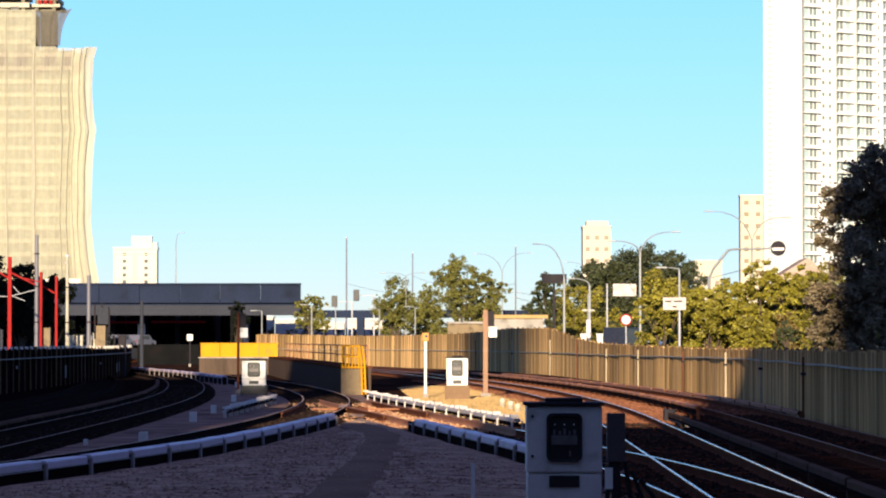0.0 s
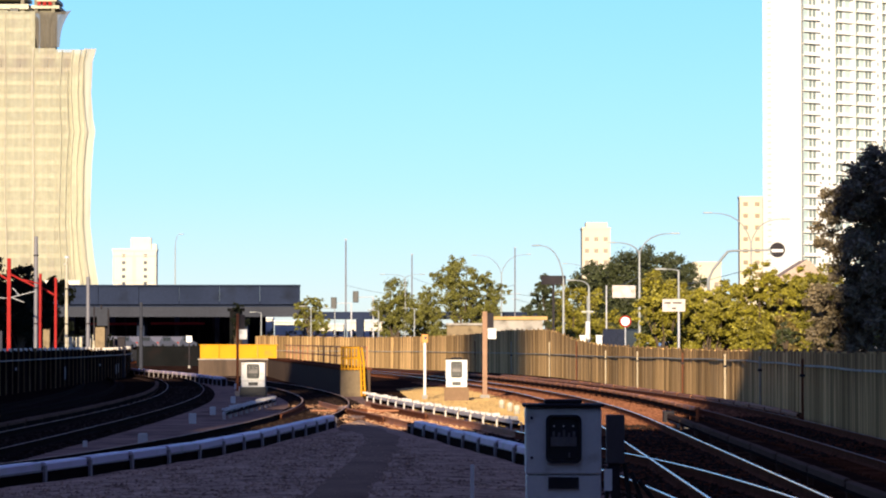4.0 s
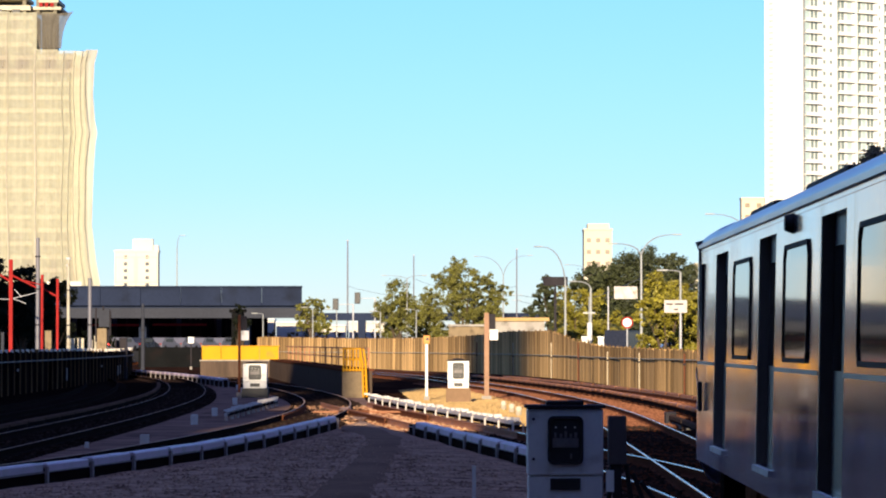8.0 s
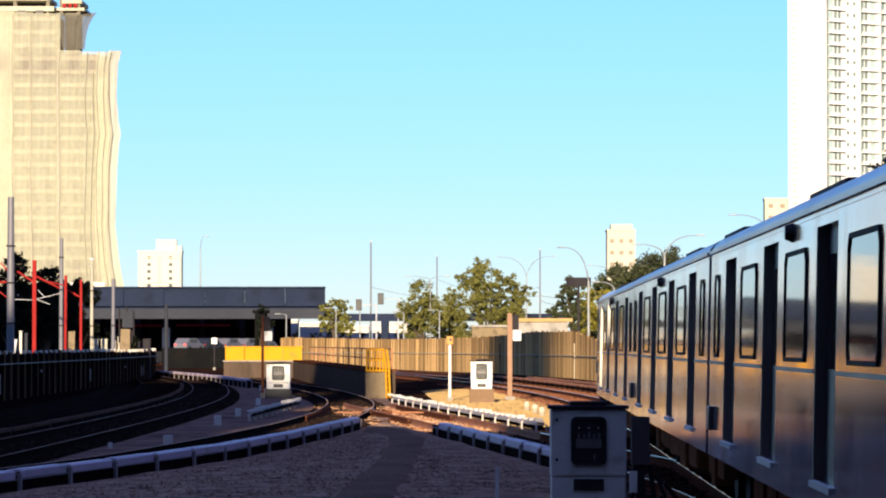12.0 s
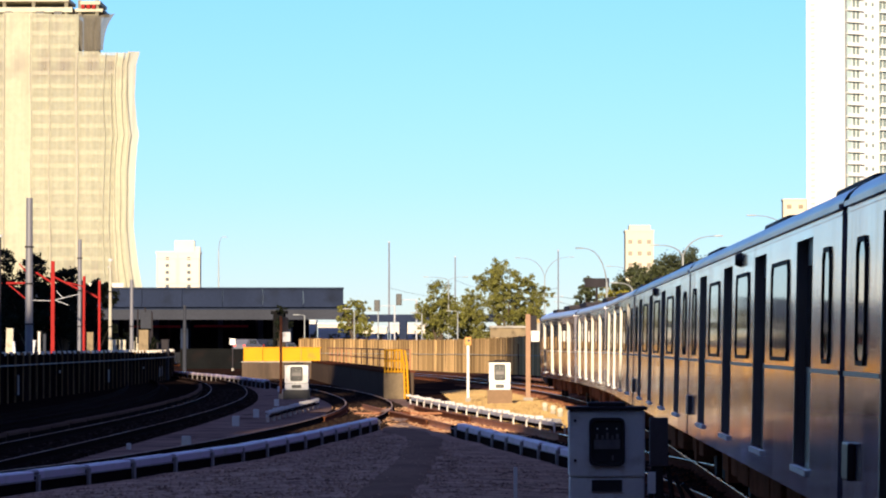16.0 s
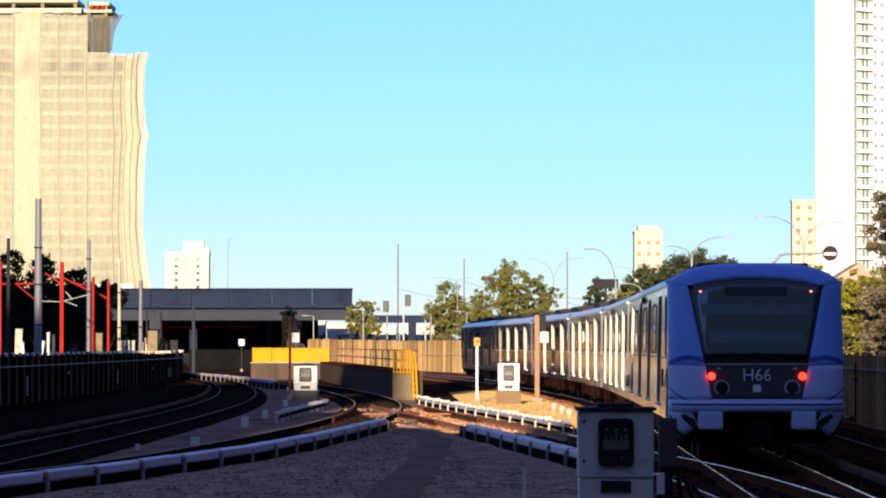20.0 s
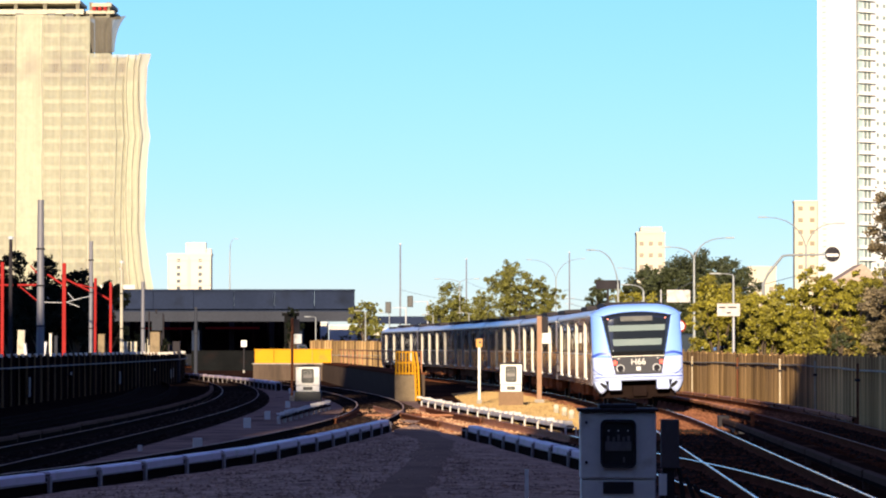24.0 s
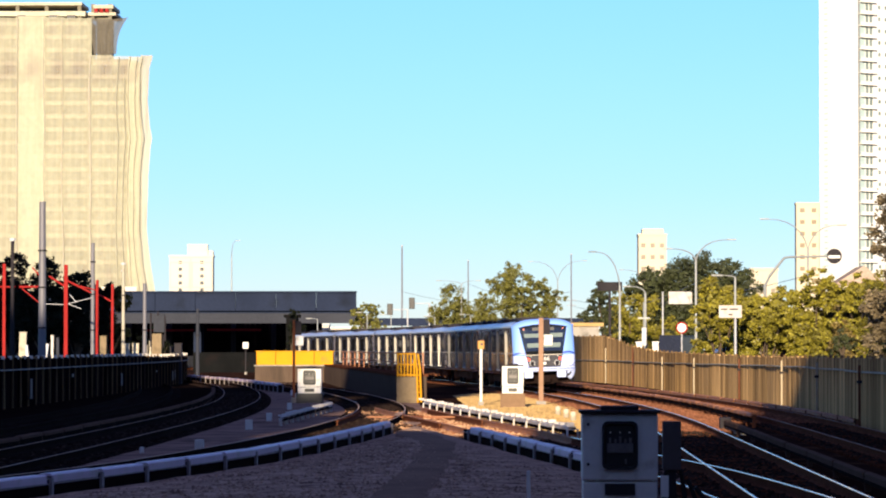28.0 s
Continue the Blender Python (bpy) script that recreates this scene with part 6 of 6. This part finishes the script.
# check rails, wing rails and the frog where the crossover leaves the curve
RAILSTEEL = [(u * 1.05, z + 0.004) for u, z in RAIL_BODY]
fg = thing("switch_frog", pose(0, 0, 0), "rusty frog with wing rails and check rails at the crossover", "railway switch", kind="structure")
for line, off, y0, y1 in ((LINE_L1, -0.72, 104, 122), (LINE_X, 0.72, 104, 122), (LINE_L1, 0.72, 108, 113.4), (LINE_X, -0.72, 108, 113.4), (LINE_X, -0.94, 100, 113)):
    part("check_rail", sweep(bmesh.new(), flat(shifted(between(line, y0, y1), off), -0.008), RAILSTEEL), TRACKRUST, fg)
nose = bmesh.new()
pr = [(-3.2, 113.2), (-3.1, 117.0), (-3.5, 117.0)]
lo, hi = ([nose.verts.new((x, y, z)) for x, y in pr] for z in (-0.17, -0.002))
nose.faces.new(hi)
for i in range(3):
    nose.faces.new((lo[i], lo[(i + 1) % 3], hi[(i + 1) % 3], hi[i]))
bmesh.ops.recalc_face_normals(nose, faces=nose.faces)
part("nose", nose, RAIL_MID, fg, "worn bright frog nose")
for k in range(30):
    y = 96 + 1.0 * k + random.uniform(-0.1, 0.1)
    xc = float(np.interp(y, [p[1] for p in LINE_X], [p[0] for p in LINE_X]))
    part("timber", boxed(xc - 1.35 - random.uniform(0, 0.5), xc + 1.35 + random.uniform(0, 0.3), y - 0.12, y + 0.12, -0.24, -0.168), RUST_BED, fg)

PATH_Z = 0.055
sand = bmesh.new()
rows = []
for x, y in between(LINE_R1, 96, 172):
    xl = float(np.interp(y, [p[1] for p in LINE_X], [p[0] for p in LINE_X])) + 1.95 if y < 122 else -0.7 - 0.03 * (y - 122)
    rows.append([sand.verts.new((xl + (x - 1.3 - xl) * i / 8, y, -0.2 + 0.1 * math.sin(math.pi * i / 8) + 0.03 * noise.noise(Vector((i * 0.7, y * 0.4, 5))))) for i in range(9)])
for r0, r1 in zip(rows, rows[1:]):
    for i in range(8):
        sand.faces.new((r0[i], r0[i + 1], r1[i + 1], r1[i]))
bmesh.ops.recalc_face_normals(sand, faces=sand.faces)
solid("sandy_bed", sand, SAND_GRAVEL, "sunlit sandy gravel beside the train's track", "gravel", "structure", smooth=True)
# rust-stained sandy ballast under the crossover
swb = bmesh.new()
rows = []
for x, y in between(LINE_X, 88, 128):
    rows.append([swb.verts.new((x + 1.95 * u, y, -0.196 + 0.02 * noise.noise(Vector((u * 3, y * 0.5, 11))) - 0.02 * (abs(u) == 1))) for u in (-1, -0.7, -0.35, 0, 0.35, 0.7, 1)])
for r0, r1 in zip(rows, rows[1:]):
    for i in range(6):
        swb.faces.new((r0[i], r0[i + 1], r1[i + 1], r1[i]))
bmesh.ops.recalc_face_normals(swb, faces=swb.faces)
STAINED = mat("stained_sand", (0.55, 0.33, 0.19), 0.9, 0.0, 0.4, 0.9, 10.0, 0.8, (0.28, 0.1, 0.045), 0.5, spread=0.5)
solid("switch_bed", swb, STAINED, "rust-stained sandy ballast under the crossover", "ballast", "structure", smooth=True)
# gravel between the curved tracks and the crossover
spread_bed = bmesh.new()
rows = []
for x, y in between(LINE_L2, 44, 232):
    xr = float(np.interp(y, [p[1] for p in LINE_X], [p[0] for p in LINE_X])) + 1.9 if y < 138 else float(np.interp(y, [p[1] for p in LINE_L1], [p[0] for p in LINE_L1])) + 2.3
    rows.append([spread_bed.verts.new((x + 1.2 + (xr - x - 1.2) * i / 10, y, -0.212 + 0.02 * noise.noise(Vector((i * 0.9, y * 0.3, 8))))) for i in range(11)])
for r0, r1 in zip(rows, rows[1:]):
    for i in range(10):
        spread_bed.faces.new((r0[i], r0[i + 1], r1[i + 1], r1[i]))
bmesh.ops.recalc_face_normals(spread_bed, faces=spread_bed.faces)
solid("yard_gravel", spread_bed, mat("yard_gravel", (0.26, 0.165, 0.125), 0.9, 0.0, 0.35, 0.5, 9.0, 0.9, (0.1, 0.065, 0.055), 0.3), "dusty brown gravel among the curved tracks", "gravel", "structure", smooth=True)
# gravel wedge with its trodden path
wedge = bmesh.new()
left, right = shifted(between(LINE_L1, 40, 104), 1.8), shifted(between(LINE_X, 40, 104), -1.7)
n = min(len(left), len(right))
rows = []
for (xa, ya), (xb, yb) in zip(left[:n], right[:n]):
    rows.append([wedge.verts.new((xa + (xb - xa) * i / 12, ya, -0.06 + 0.1 * math.sin(math.pi * i / 12) * min(1, abs(xb - xa) / 3) + 0.03 * noise.noise(Vector((xa + i, ya * 0.4, 0))))) for i in range(13)])
for r0, r1 in zip(rows, rows[1:]):
    for i in range(12):
        wedge.faces.new((r0[i], r0[i + 1], r1[i + 1], r1[i]))
bmesh.ops.recalc_face_normals(wedge, faces=wedge.faces)
solid("gravel_bed", wedge, GRAVEL, "grey gravel wedge between two curved tracks", "gravel", "structure", smooth=True)


pathway = bmesh.new()
rows = []
for x, y in smooth_line([(-1.55, 36), (-1.45, 48), (-1.3, 66), (-1.45, 79), (-2.3, 89)], 1.5):
    w = 0.42 + 0.16 * noise.noise(Vector((0, y * 0.3, 3))) + 0.06 * noise.noise(Vector((2, y * 1.3, 3)))
    rows.append([pathway.verts.new((x + w * k / 3, y, PATH_Z + 0.015 * noise.noise(Vector((k, y * 0.7, 1))) - 0.03 * (abs(k) == 3))) for k in range(-3, 4)])
for r0, r1 in zip(rows, rows[1:]):
    for i in range(6):
        pathway.faces.new((r0[i], r0[i + 1], r1[i + 1], r1[i]))
bmesh.ops.recalc_face_normals(pathway, faces=pathway.faces)
solid("footpath", pathway, PATH_DIRT, "dark trodden footpath across the gravel", "path", "structure", smooth=True)


# ------------------------------------------------------------ road signs, lights and vehicles beyond the fence
def road_sign(x, y, z, w, h, label, pole_x=0.0, bars=()):
    t = thing("road_sign", pose(x, y, 0), label, "road sign", "road signs")
    part("pole", tubed([(pole_x, 0.06, -0.25), (pole_x, 0.06, z + h)], 0.05, 8), GREYPAINT, t)
    bd = part("board", boxed(-w / 2, w / 2, -0.03, 0.0, z, z + h, bevel=0.01), DUSTYCOVER, t)
    for bx, bz, bw in bars:
        part("text_bar", boxed(bx - bw / 2, bx + bw / 2, -0.038, -0.03, z + bz, z + bz + 0.07), DARKSTEEL, bd)
    return t


road_sign(12.15, 183.8, 3.72, 1.2, 0.66, "white road sign with dark lettering on a lamp pole", 0.27, ((-0.33, 0.42, 0.34), (0.18, 0.42, 0.46), (0.0, 0.14, 0.22)))
road_sign(12.45, 240, 5.15, 1.6, 0.85, "blank white road sign seen from behind", -1.2)
rs = thing("round_sign", pose(11.55, 221, 0), "round white road sign with a red rim", "road sign", "road signs")
part("pole", tubed([(0, 0.05, -0.25), (0, 0.05, 3.5)], 0.04, 8), GREYPAINT, rs)
part("rim", tubed([(0, 0.03, 3.42), (0, -0.01, 3.42)], 0.37, 24), REDPAINT, rs)
part("face", tubed([(0, 0.0, 3.42), (0, -0.02, 3.42)], 0.28, 24), WHITE, rs)
ms = thing("mast_arm_sign", pose(15.2, 200, 0), "round dark sign with a pale bar on a long mast arm", "road sign", "road signs")
part("pole", tubed([(0, 0, -0.25), (0, 0, 5.7), (0.3, 0, 6.3), (1.1, 0, 7.28), (1.4, 0, 7.33), (3.7, 0, 7.38)], [0.1, 0.09, 0.08, 0.07, 0.06, 0.05], 8), WHITEPOLE, ms)
dsc = part("disc", tubed([(3.95, 0.03, 7.38), (3.95, -0.03, 7.38)], 0.43, 28), DARKSTEEL, ms)
part("bar", boxed(3.62, 4.28, -0.045, -0.03, 7.26, 7.42), WHITE, dsc)
for x, z in ((-12.4, 5.9), (-9.9, 6.6)):
    tl = thing("traffic_light", pose(x, 400, 0), "black traffic light on a mast arm", "traffic light", "traffic lights")
    part("housing", boxed(-0.33, 0.33, 0, 0.4, z, z + 1.3, bevel=0.06), BLACK, tl)
    part("hanger", tubed([(0, 0.3, z + 0.6), (2.0, 0.5, z + 0.65)], 0.05, 6), GREYPAINT, tl)
    part("pole", tubed([(2.0, 0.5, -0.25), (2.0, 0.5, z + 0.65)], 0.09, 8), GREYPAINT, tl)
for i, (x0, x1, z0, z1) in enumerate(((-24.5, -21.5, 3.5, 5.0), (-21.2, -17.2, 3.4, 4.6), (-16.8, -12.5, 3.2, 4.2), (-12.0, -7.5, 3.2, 4.6))):
    w = thing("low_building", pose(0, 0, 0), "low white roadside building beyond the fence", "building", "low buildings")
    part("wall", boxed(x0, x1, 443, 447, -0.3, z1), WALLWHITE, w)
    part("roof", boxed(x0 - 0.1, x1 + 0.1, 442.8, 447.2, z1, z1 + 0.2), GREYPAINT, w)
wall_o = thing("retaining_wall", pose(0, 0, 0), "ochre retaining wall above the fence", "wall", kind="structure")
part("wall", boxed(3.6, 8.6, 300, 301, -0.3, 4.0), CONCRETE, wall_o)
part("low_wall", boxed(0.4, 3.6, 300.1, 301, -0.3, 3.55), TANWALL, wall_o)
part("low_coping", boxed(0.3, 3.6, 299.9, 301.1, 3.55, 3.72), CONCRETE, wall_o)
part("coping", boxed(3.4, 9.0, 299.8, 301.2, 4.0, 4.3), mat("ochre_render", (0.45, 0.3, 0.13), 0.85, 0.0, 0.2, 0.6, 6.0, 0.1), wall_o)


up = thing("utility_pole", pose(9.75, 235, 0), "grey pole with a meter box behind the fence", "pole")
part("pole", tubed([(0, 0.15, -0.25), (0, 0.15, 5.2)], 0.06, 8), WHITEPOLE, up)
part("cross_arm", boxed(-0.4, 0.4, 0.1, 0.18, 4.1, 4.2), WHITEPOLE, up)
part("meter_box", boxed(-0.14, 0.16, -0.05, 0.12, 2.3, 3.5, bevel=0.02), GREYPAINT, up)
for x in (9.4, 10.5):
    jb = thing("roadside_box", pose(x, 234.5, -0.25), "small white roadside cabinet behind the fence", "cabinet", "white roadside cabinets")
    part("body", boxed(-0.2, 0.2, 0, 0.3, 0, 2.75, bevel=0.03), WHITE, jb)
    part("lid", boxed(-0.23, 0.23, -0.03, 0.33, 2.75, 2.82), WHITE, jb)

bb = thing("billboard", pose(8.1, 255, 0), "dark slanted billboard seen from behind", "billboard")
part("board", boxed(-0.9, 0.9, 0, 0.15, 6.3, 6.95), DARKSTEEL, bb)
part("post", boxed(-0.08, 0.08, 0.15, 0.3, -0.25, 6.4), DARKSTEEL, bb)


def car(x, y, turn, paint, label, length=4.2, height=1.45, name="car"):
    t = thing(name, pose(x, y, -0.2, 0, 0, turn), label, name.replace("_", " "), "cars on the street")
    b = bmesh.new()
    h = height
    prof = [(-length / 2, 0.3), (length / 2, 0.3), (length / 2, 0.75), (length * 0.3, 0.9), (length * 0.12, h), (-length * 0.3, h), (-length * 0.46, 0.95), (-length / 2, 0.85)]
    f = [b.verts.new((px, -0.82, pz)) for px, pz in prof]
    r = [b.verts.new((px, 0.82, pz)) for px, pz in prof]
    b.faces.new(f)
    b.faces.new(r[::-1])
    for i in range(8):
        b.faces.new((f[i], f[(i + 1) % 8], r[(i + 1) % 8], r[i]))
    bmesh.ops.recalc_face_normals(b, faces=b.faces)
    body = part("body", b, paint, t)
    for s in (-1, 1):
        part("side_window", boxed(-length * 0.28, length * 0.12, s * 0.83 - 0.01, s * 0.83 + 0.01, 0.95, h - 0.12), PANE, body)
        for wx in (-length * 0.31, length * 0.31):
            part("wheel", tubed([(wx, s * 0.66, 0.3), (wx, s * 0.84, 0.3)], 0.3, 16), RUBBER, t)
    return t


car(12.3, 238, 62, CARPAINT_D, "dark blue van on the street behind the fence", 4.8, 3.2, "van")
# street that climbs towards the viaduct behind a low dark wall, with a slow queue of cars
def street_y(x):
    return 385.0 + 2.15 * (x + 35.0)


def street_z(x):
    return float(np.interp(x, [-24.6, -20.2], [1.27, -0.19]))


street = thing("street", pose(0, 0, 0), "asphalt street that dips beside the viaduct", "street", kind="structure")
part("roadway", sweep(bmesh.new(), [(x / 2, street_y(x / 2), street_z(x / 2) - 0.02) for x in range(-110, -24)], [(-2.2, -1.2), (2.2, -1.2), (2.2, 0.0), (-2.2, 0.0)]), ASPHALT, street)
# near-black concrete: shade on wall and pier is painted in
SHADEWALL = mat("shaded_concrete", (0.009, 0.0095, 0.01), 0.9, 0.0, 0.35, 0.6, 6.0, 0.3, (0.014, 0.011, 0.011), 0.3)
low_wall = thing("street_wall", pose(0, 0, 0), "low dark wall in front of the street", "wall", kind="structure")
part("wall", boxed(-29.5, -17.5, 338.0, 338.5, -0.3, 1.66), SHADEWALL, low_wall)
part("coping", boxed(-29.5, -17.5, 337.95, 338.55, 1.66, 1.72), SHADEWALL, low_wall)
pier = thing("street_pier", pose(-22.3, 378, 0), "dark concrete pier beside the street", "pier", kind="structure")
part("shaft", boxed(-0.65, 0.65, 0, 1.2, -0.3, 5.4, bevel=0.04), SHADEWALL, pier)
part("head", boxed(-0.9, 0.9, -0.1, 1.3, 5.4, 5.75, bevel=0.04), SHADEWALL, pier)
# grey paint holds the shade that these pale cars stand in
SHADEGREY = mat("shaded_car_paint", (0.17, 0.17, 0.2), 0.35, 0.2, 0.05, 1.0, 20.0, 0.0)
QUEUE = []
for k, (paint, lb) in enumerate(((SHADEGREY, "pale car painted shade-grey in a slow queue below the viaduct"), (SHADEGREY, "pale car painted shade-grey in a slow queue below the viaduct"), (SHADEGREY, "pale car painted shade-grey in a slow queue below the viaduct"), (SHADEGREY, "pale car painted shade-grey in a slow queue below the viaduct"), (CARPAINT_D, "dark car in a slow queue below the viaduct"), (SHADEGREY, "pale car painted shade-grey with red lamps at the queue's end"))):
    c = car(-33.5 - 1.95 * k, street_y(-33.5 - 1.95 * k), 65, paint, lb, 4.0, 1.45)
    for s in (-1, 1):
        part("tail_light", boxed(-2.03, -1.99, s * 0.62 - 0.12, s * 0.62 + 0.12, 0.68, 0.8), TAIL if k == 5 else REDPAINT, c)
    QUEUE.append(c)
car(14.2, 207, 4, CARPAINT_W, "white car on the street behind the fence", 4.3, 2.35, "car")


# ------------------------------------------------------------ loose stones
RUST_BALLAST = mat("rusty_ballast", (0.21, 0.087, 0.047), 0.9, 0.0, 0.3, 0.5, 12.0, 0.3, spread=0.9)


def stones(name, spots, size, material, label, seed):
    """Loose stones as one object: squat, uneven, eight-sided."""
    rng = random.Random(seed)
    verts, faces = [], []
    for x, y, z in spots:
        r = size * rng.uniform(0.5, 1.4)
        a = rng.uniform(0, 6.28)
        k = len(verts)
        for i in range(4):
            q = a + i * math.pi / 2 + rng.uniform(-0.3, 0.3)
            verts.append((x + r * math.cos(q), y + r * math.sin(q), z + rng.uniform(-0.2, 0.3) * r))
        verts.append((x + rng.uniform(-0.3, 0.3) * r, y + rng.uniform(-0.3, 0.3) * r, z + r * rng.uniform(0.5, 0.9)))
        faces += [(k + i, k + (i + 1) % 4, k + 4) for i in range(4)]
    me = bpy.data.meshes.new(name)
    me.from_pydata(verts, [], faces)
    me.materials.append(material)
    return tagged(new(name, me), label, "gravel", kind="stuff")


rng = random.Random(77)
spots = []
L1D, LXD = shifted(LINE_L1, 1.95), shifted(LINE_X, -2.0)
ly, lx = [p[1] for p in L1D], [p[0] for p in L1D]
ry, rx = [p[1] for p in LXD], [p[0] for p in LXD]
for _ in range(16000):
    y = 40 + 64 * rng.random() ** 1.3
    a, b = float(np.interp(y, ly, lx)), float(np.interp(y, ry, rx))
    if b - a < 0.3:
        continue
    u = rng.random()
    if abs(a + u * (b - a) + 1.45) < 0.4 and rng.random() < 0.3:
        continue
    spots.append((a + u * (b - a), y, -0.06 + 0.1 * math.sin(math.pi * u) * min(1, (b - a) / 3)))
stones("gravel_stones", spots, 0.033, GRAVEL, "loose grey-brown gravel stones between the tracks", 5)
# rusty stones begin where the sunlit ballast begins
spots = []
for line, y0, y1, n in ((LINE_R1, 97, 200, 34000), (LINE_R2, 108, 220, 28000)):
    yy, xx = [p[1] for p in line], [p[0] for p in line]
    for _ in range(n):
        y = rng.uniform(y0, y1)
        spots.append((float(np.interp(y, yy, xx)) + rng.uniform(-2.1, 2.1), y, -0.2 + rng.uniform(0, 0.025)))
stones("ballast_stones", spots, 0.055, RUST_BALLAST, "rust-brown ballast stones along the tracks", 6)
# dark copy for the shaded stretches, so the shadow edge is partly painted
spots = []
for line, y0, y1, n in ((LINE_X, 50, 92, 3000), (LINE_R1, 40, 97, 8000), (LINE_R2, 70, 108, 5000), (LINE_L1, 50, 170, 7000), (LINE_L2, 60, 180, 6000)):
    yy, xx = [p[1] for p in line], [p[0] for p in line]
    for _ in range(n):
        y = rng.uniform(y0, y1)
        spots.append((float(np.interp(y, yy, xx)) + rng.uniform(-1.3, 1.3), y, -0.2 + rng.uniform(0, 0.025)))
stones("dark_ballast_stones", spots, 0.055, mat("shaded_ballast", (0.03, 0.02, 0.016), 0.9, 0.0, 0.3, 0.5, 12.0, 0.3, spread=1.2), "ballast stones along the tracks with the shade in their colour", 8)


spots = []
xx, yy = [p[0] for p in LINE_X], [p[1] for p in LINE_X]
for _ in range(16000):
    y = rng.uniform(96, 172)
    x1 = right_track(y) - 1.4
    x0 = float(np.interp(y, yy, xx)) + 1.9 if y < 122 else -0.7 - 0.03 * (y - 122)
    u = rng.random()
    spots.append((x0 + (x1 - x0) * u, y, -0.21 + 0.1 * math.sin(math.pi * u)))
stones("sandy_stones", spots, 0.05, SAND_GRAVEL, "sunlit sandy stones beside the train's track", 9)
spots = []
for _ in range(8000):
    y = rng.uniform(88, 128)
    spots.append((float(np.interp(y, yy, xx)) + rng.uniform(-1.9, 1.9), y, -0.2 + rng.uniform(0, 0.02)))
stones("switch_stones", spots, 0.05, STAINED, "rust-stained stones under the crossover", 10)


# end block of the dull third rail, with its insulators
eb = thing("rail_end_block", pose(6.5, 100.4, 0), "dark steel end block of a third rail with pale insulators", "third rail end")
part("block", boxed(-0.16, 0.16, 0, 0.6, -0.24, 0.16, bevel=0.03), DARKSTEEL, eb)
for k in range(4):
    part("insulator", tubed([(0.05 + 0.02 * k, -0.7 - 1.5 * k, -0.24), (0.05 + 0.02 * k, -0.7 - 1.5 * k, -0.12), (0.05 + 0.02 * k, -0.7 - 1.5 * k, -0.08)], [0.11, 0.1, 0.05], 10), PALEPOST, eb)


# ------------------------------------------------------------ overhead cables
for k, (x0, y0, z0, x1, y1, z1) in enumerate(((-12.4, 450, 9.4, 8.3, 400, 7.6), (8.3, 400, 7.6, 20.3, 230, 6.9), (8.3, 400, 7.0, 12.95, 230, 6.4), (-3.9, 450, 10.4, 8.3, 400, 8.6))):
    c = thing("overhead_cable", pose(0, 0, 0), "thin black overhead cable sagging between masts", "cable", "overhead cables")
    pts = [(x0 + (x1 - x0) * i / 10, y0 + (y1 - y0) * i / 10, z0 + (z1 - z0) * i / 10 - 1.1 * (1 - (i / 5 - 1) ** 2)) for i in range(11)]
    part("cable", tubed(pts, 0.022, 5), MASTGREY, c)


motions()
